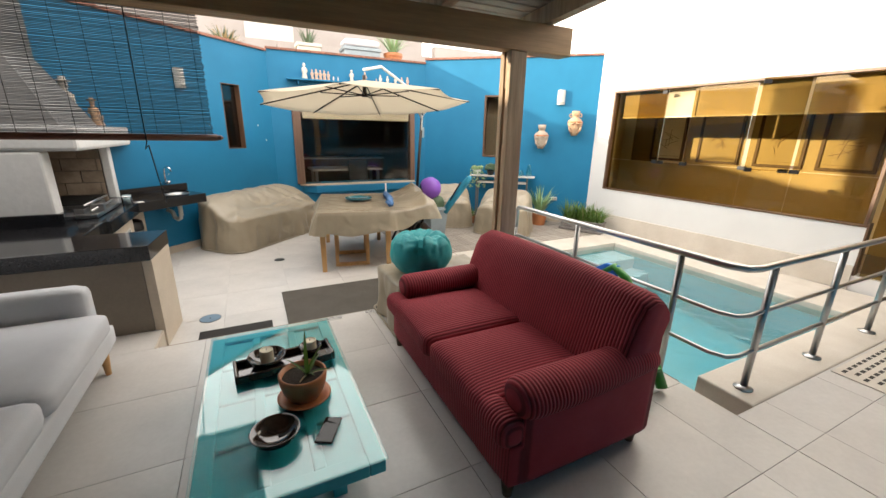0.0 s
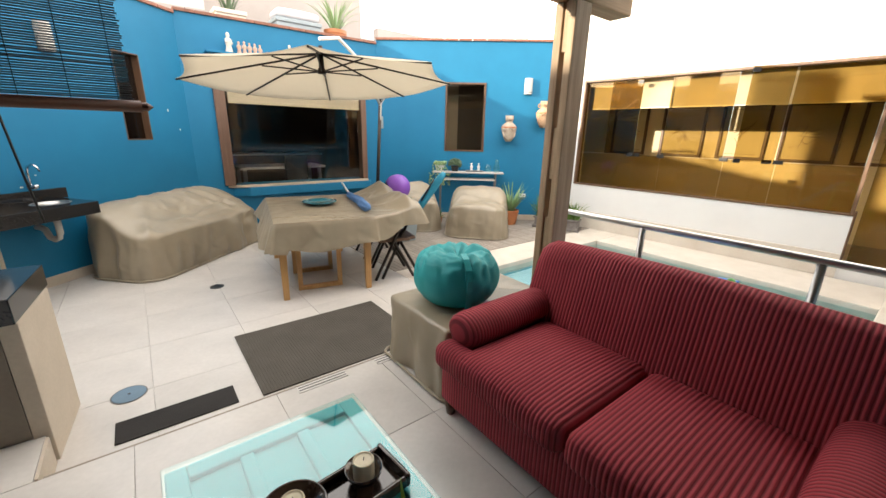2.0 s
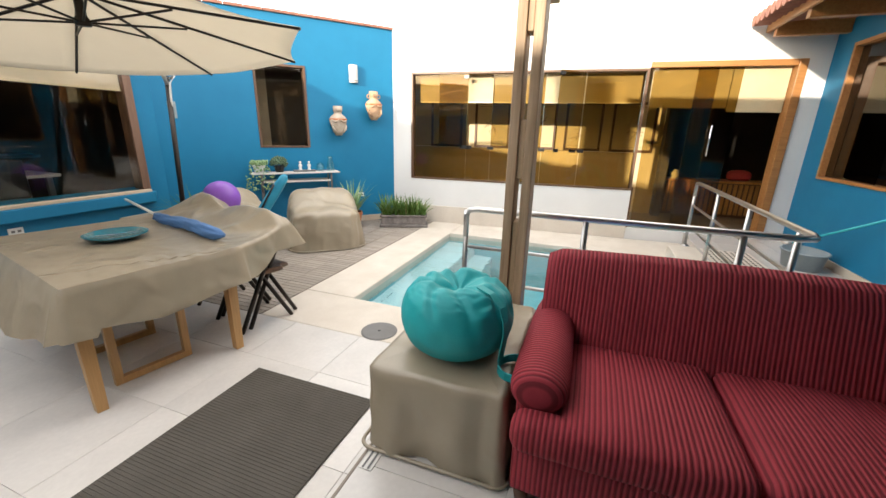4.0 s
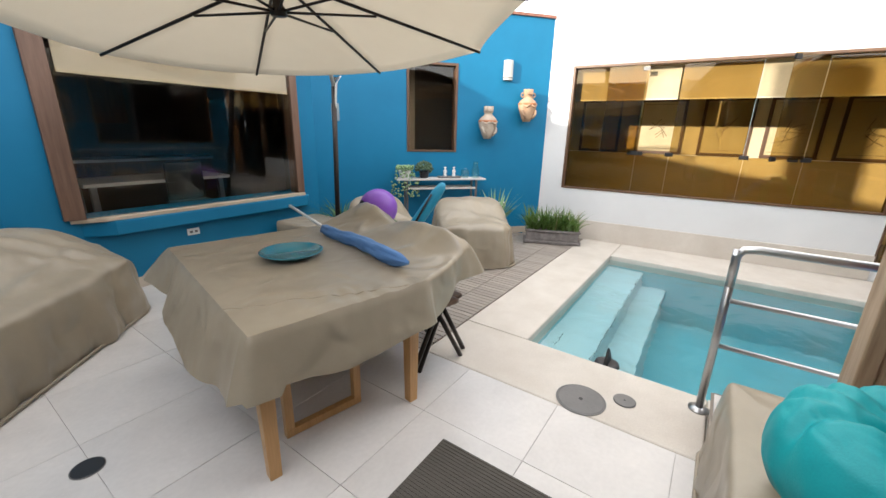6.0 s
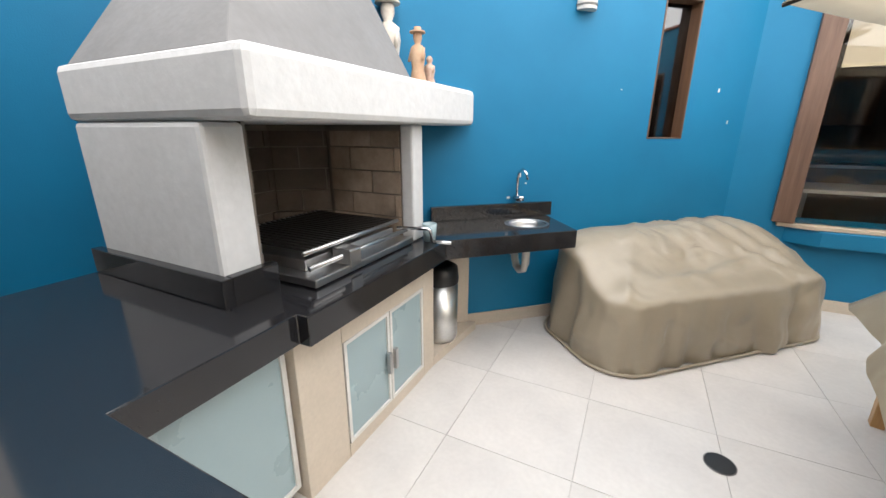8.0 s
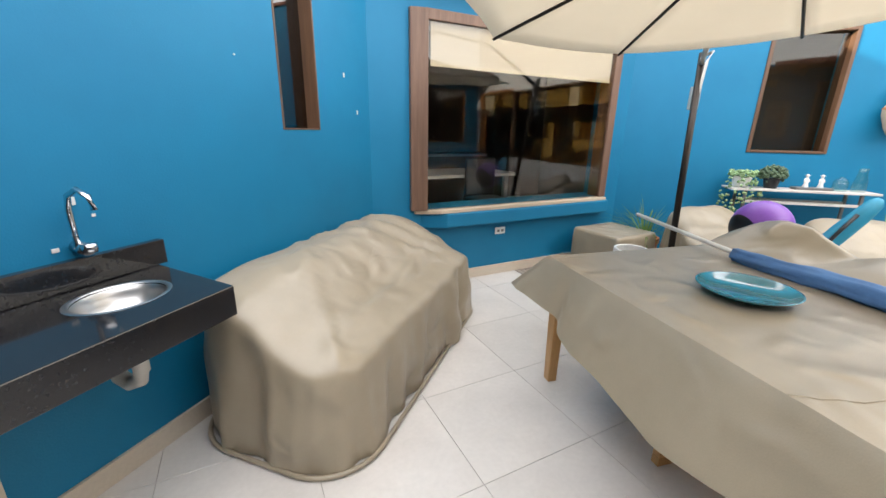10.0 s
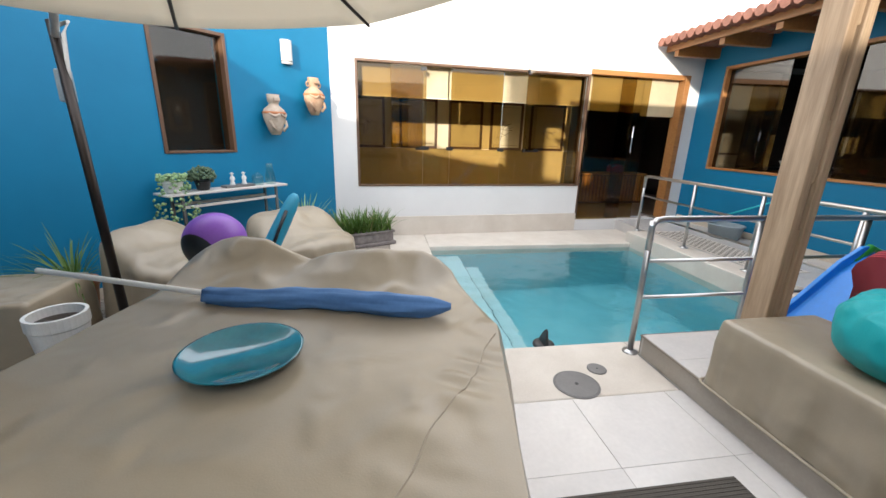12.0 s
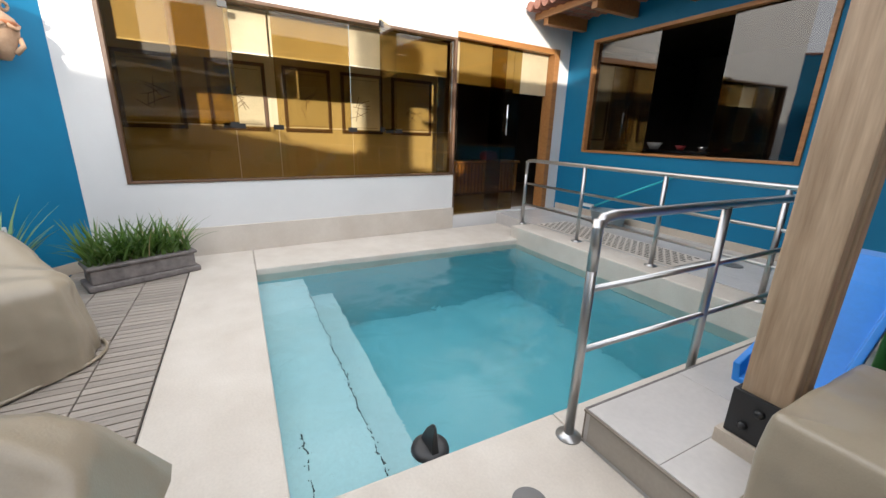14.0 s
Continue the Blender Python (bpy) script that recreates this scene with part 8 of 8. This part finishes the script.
for s0, s1 in ((0.20, 0.86), (1.12, 1.82), (2.04, 2.70), (2.86, 3.52), (3.68, 4.42)):
    picture(s0, s1, 1.26, 2.13)
side = thing("sideboard", RE @ Matrix.Translation((4.75, 1.9, 0.151)), "yellow pine sideboard with slatted doors", "sideboard")
part("top", boxm(0, 1.9, -0.25, 0.2, 0.62, 0.66), M["yellowwood"], side, bevel=0.005)
part("body", boxm(0.02, 1.88, -0.19, 0.18, 0.0, 0.619), M["framedark"], side)
for i in range(22):
    part("slat", boxm(0.05 + i * 0.084, 0.10 + i * 0.084, -0.215, -0.191, 0.05, 0.60), M["yellowwood"], side)
orn1 = figure("reclining_ornament", RE @ pose(4.95, 1.85, 0.812), 0.16, M["paper"], "cream carved ornament on the sideboard", wide=0.8)
cush = thing("red_cushion", RE @ pose(6.0, 1.9, 0.812), "red cushion on the sideboard", "cushion")
part("cushion", pillow(-0.18, 0.18, -0.1, 0.1, 0, 0.16, r=0.06, puff=0.03), M["red"], cush, smooth=True)
counter = thing("kitchen_counter", pose(6.4, -1.0, 0.151), "dark kitchen counter seen through the window", "counter")
part("body", boxm(-1.9, 1.9, -0.3, 0.3, 0, 0.98), M["framedark"], counter)
part("top", boxm(-1.92, 1.92, -0.32, 0.34, 0.982, 1.02), M["granite"], counter)
for x, r, col in ((0.6, 0.11, "whiteplastic"), (0.2, 0.07, "red"), (-0.1, 0.06, "steel"), (-0.4, 0.05, "red"), (1.1, 0.06, "glaze")):
    t = thing("kitchen_bowl", pose(6.4 + x, -0.95, 1.173), "small kitchen bowl on the dark counter", "bowl", group="kitchen bowls")
    part("bowl", lathem([(0, 0), (r * 0.5, 0), (r, r * 0.8), (r * 0.93, r * 0.8), (r * 0.4, 0.01), (0, 0.01)], 20), M[col], t, smooth=True)
hoodk = thing("cooker_hood", pose(5.6, -3.7, 1.75), "steel cooker hood in the dark kitchen", "cooker hood")
part("canopy", lathem([(0, 0), (0.35, 0), (0.33, 0.1), (0.15, 0.3), (0.15, 0.9), (0, 0.9)], 4), M["steel"], hoodk)
ltab = thing("living_room_table", pose(3.7, 9.6, 0.151), "white topped table in the dark living room", "table")
part("top", boxm(-0.8, 0.8, -0.4, 0.4, 0.70, 0.74), M["whiteplastic"], ltab, bevel=0.005)
for x in (-0.7, 0.7):
    for y in (-0.3, 0.3):
        part("leg", boxm(x - 0.03, x + 0.03, y - 0.03, y + 0.03, 0, 0.70), M["steel"], ltab)
cab = thing("kitchen_cabinet", pose(3.4, 11.05, 0.151), "dark kitchen cabinet with pale worktop", "cabinet")
part("body", boxm(-1.6, 1.6, -0.3, 0.3, 0, 0.86), M["framedark"], cab)
part("worktop", boxm(-1.62, 1.62, -0.33, 0.3, 0.862, 0.90), M["steel"], cab)
part("wall_unit", boxm(-1.6, 0.6, -0.05, 0.3, 1.4, 2.1), M["framedark"], cab)
chair_in = thing("living_room_chair", pose(3.9, 8.95, 0.151), "dark chair close behind the window", "chair")
part("seat", pillow(-0.24, 0.24, -0.24, 0.24, 0.40, 0.47, r=0.03, puff=0.02), M["black"], chair_in, smooth=True)
part("backrest", pillow(-0.22, 0.22, 0.18, 0.24, 0.47, 0.95, r=0.025, puff=0.0), M["black"], chair_in, smooth=True)
part("pedestal", lathem([(0, 0), (0.22, 0), (0.05, 0.04), (0.03, 0.40), (0, 0.40)], 16), M["steel"], chair_in, smooth=True)

# ---- floor pieces, last ----
TILE = 0.628


def tiles(parent, x_from, x_to, y_from, y_to, ox, oy, tx, ty, z, inside):
    """Porcelain tiles with open joints; the cut ones at the borders are shorter."""
    shared = {}
    i0, i1 = math.floor((x_from - ox) / tx), math.ceil((x_to - ox) / tx)
    j0, j1 = math.floor((y_from - oy) / ty), math.ceil((y_to - oy) / ty)
    for i in range(i0, i1):
        for j in range(j0, j1):
            a, b = max(x_from, ox + i * tx), min(x_to, ox + (i + 1) * tx)
            c, d = max(y_from, oy + j * ty), min(y_to, oy + (j + 1) * ty)
            if b - a < 0.02 or d - c < 0.02 or not inside((a + b) / 2, (c + d) / 2):
                continue
            w, h = round(b - a, 3), round(d - c, 3)
            if (w, h) not in shared:
                shared[(w, h)] = finish("tile", tile_mesh(w, h), M["tile"])
            ob = new("tile", shared[(w, h)])
            ob.parent = parent
            ob.location = (a, c, z + random.uniform(-0.0004, 0.0004))


def tile_mesh(w, h):
    g, e = 0.0011, 0.0010
    bm = bmesh.new()
    lo = [bm.verts.new((x, y, -0.007)) for x, y in ((g, g), (w - g, g), (w - g, h - g), (g, h - g))]
    mid = [bm.verts.new((x, y, -e)) for x, y in ((g, g), (w - g, g), (w - g, h - g), (g, h - g))]
    hi = [bm.verts.new((x, y, 0)) for x, y in ((g + e, g + e), (w - g - e, g + e), (w - g - e, h - g - e), (g + e, h - g - e))]
    bm.faces.new(hi)
    for p, q in ((lo, mid), (mid, hi)):
        for k in range(4):
            bm.faces.new((p[k], p[(k + 1) % 4], q[(k + 1) % 4], q[k]))
    return bm


def w_side(x, y):
    return y < 6.42 + 0.908 * (x - 0.36) + 0.45


tiles(floor_low, 0.0, 3.656, 3.352, 8.015, 1.31, 6.51 - 0.61 * 6, 0.612, 0.61, 0.0, lambda x, y: w_side(x, y) and (x > 0.7 or y > 4.1))
tiles(terrace, -1.88, 4.078, -0.13, 3.335, 2.49, 3.335 - 0.632 * 6, TILE, 0.632, H, lambda x, y: True)
tiles(terrace, 4.082, 8.05, -0.13, 1.10, 2.49 + 4 * TILE, 3.335 - 0.632 * 6, TILE, 0.632, H, lambda x, y: True)
tiles(terrace, -1.88, 0.90, 3.337, 3.655, 2.49, 3.335, TILE, 0.632, H, lambda x, y: True)

# slatted deck tiles
slat_me = finish("slat", boxm(0.004, 0.056, 0.004, 0.296, -0.018, 0.0), M["slat"])
rest = bmesh.new()
for j in range(10):
    for i in range(67):
        x, y = 3.665 + i * 0.06, 5.075 + j * 0.30
        lim = 8.0 - max(0.0, (x - 5.0)) * 0.86
        if y > lim:
            continue
        if j < 3 and x > 3.9 and x < 7.4:
            ob = new("slat", slat_me)
            ob.parent = deck_bed
            ob.location = (x, y, random.uniform(-0.003, -0.001))
            ob.rotation_euler = (0, 0, radians(random.uniform(-0.25, 0.25)))
        else:
            box(rest, x + 0.004, x + 0.056, y + 0.004, y + 0.296, -0.02, -0.002)
far_slats = part("slats", rest, M["slat"], deck_bed)
tagged(far_slats, "further rows of grey wood-look slats", kind="stuff")
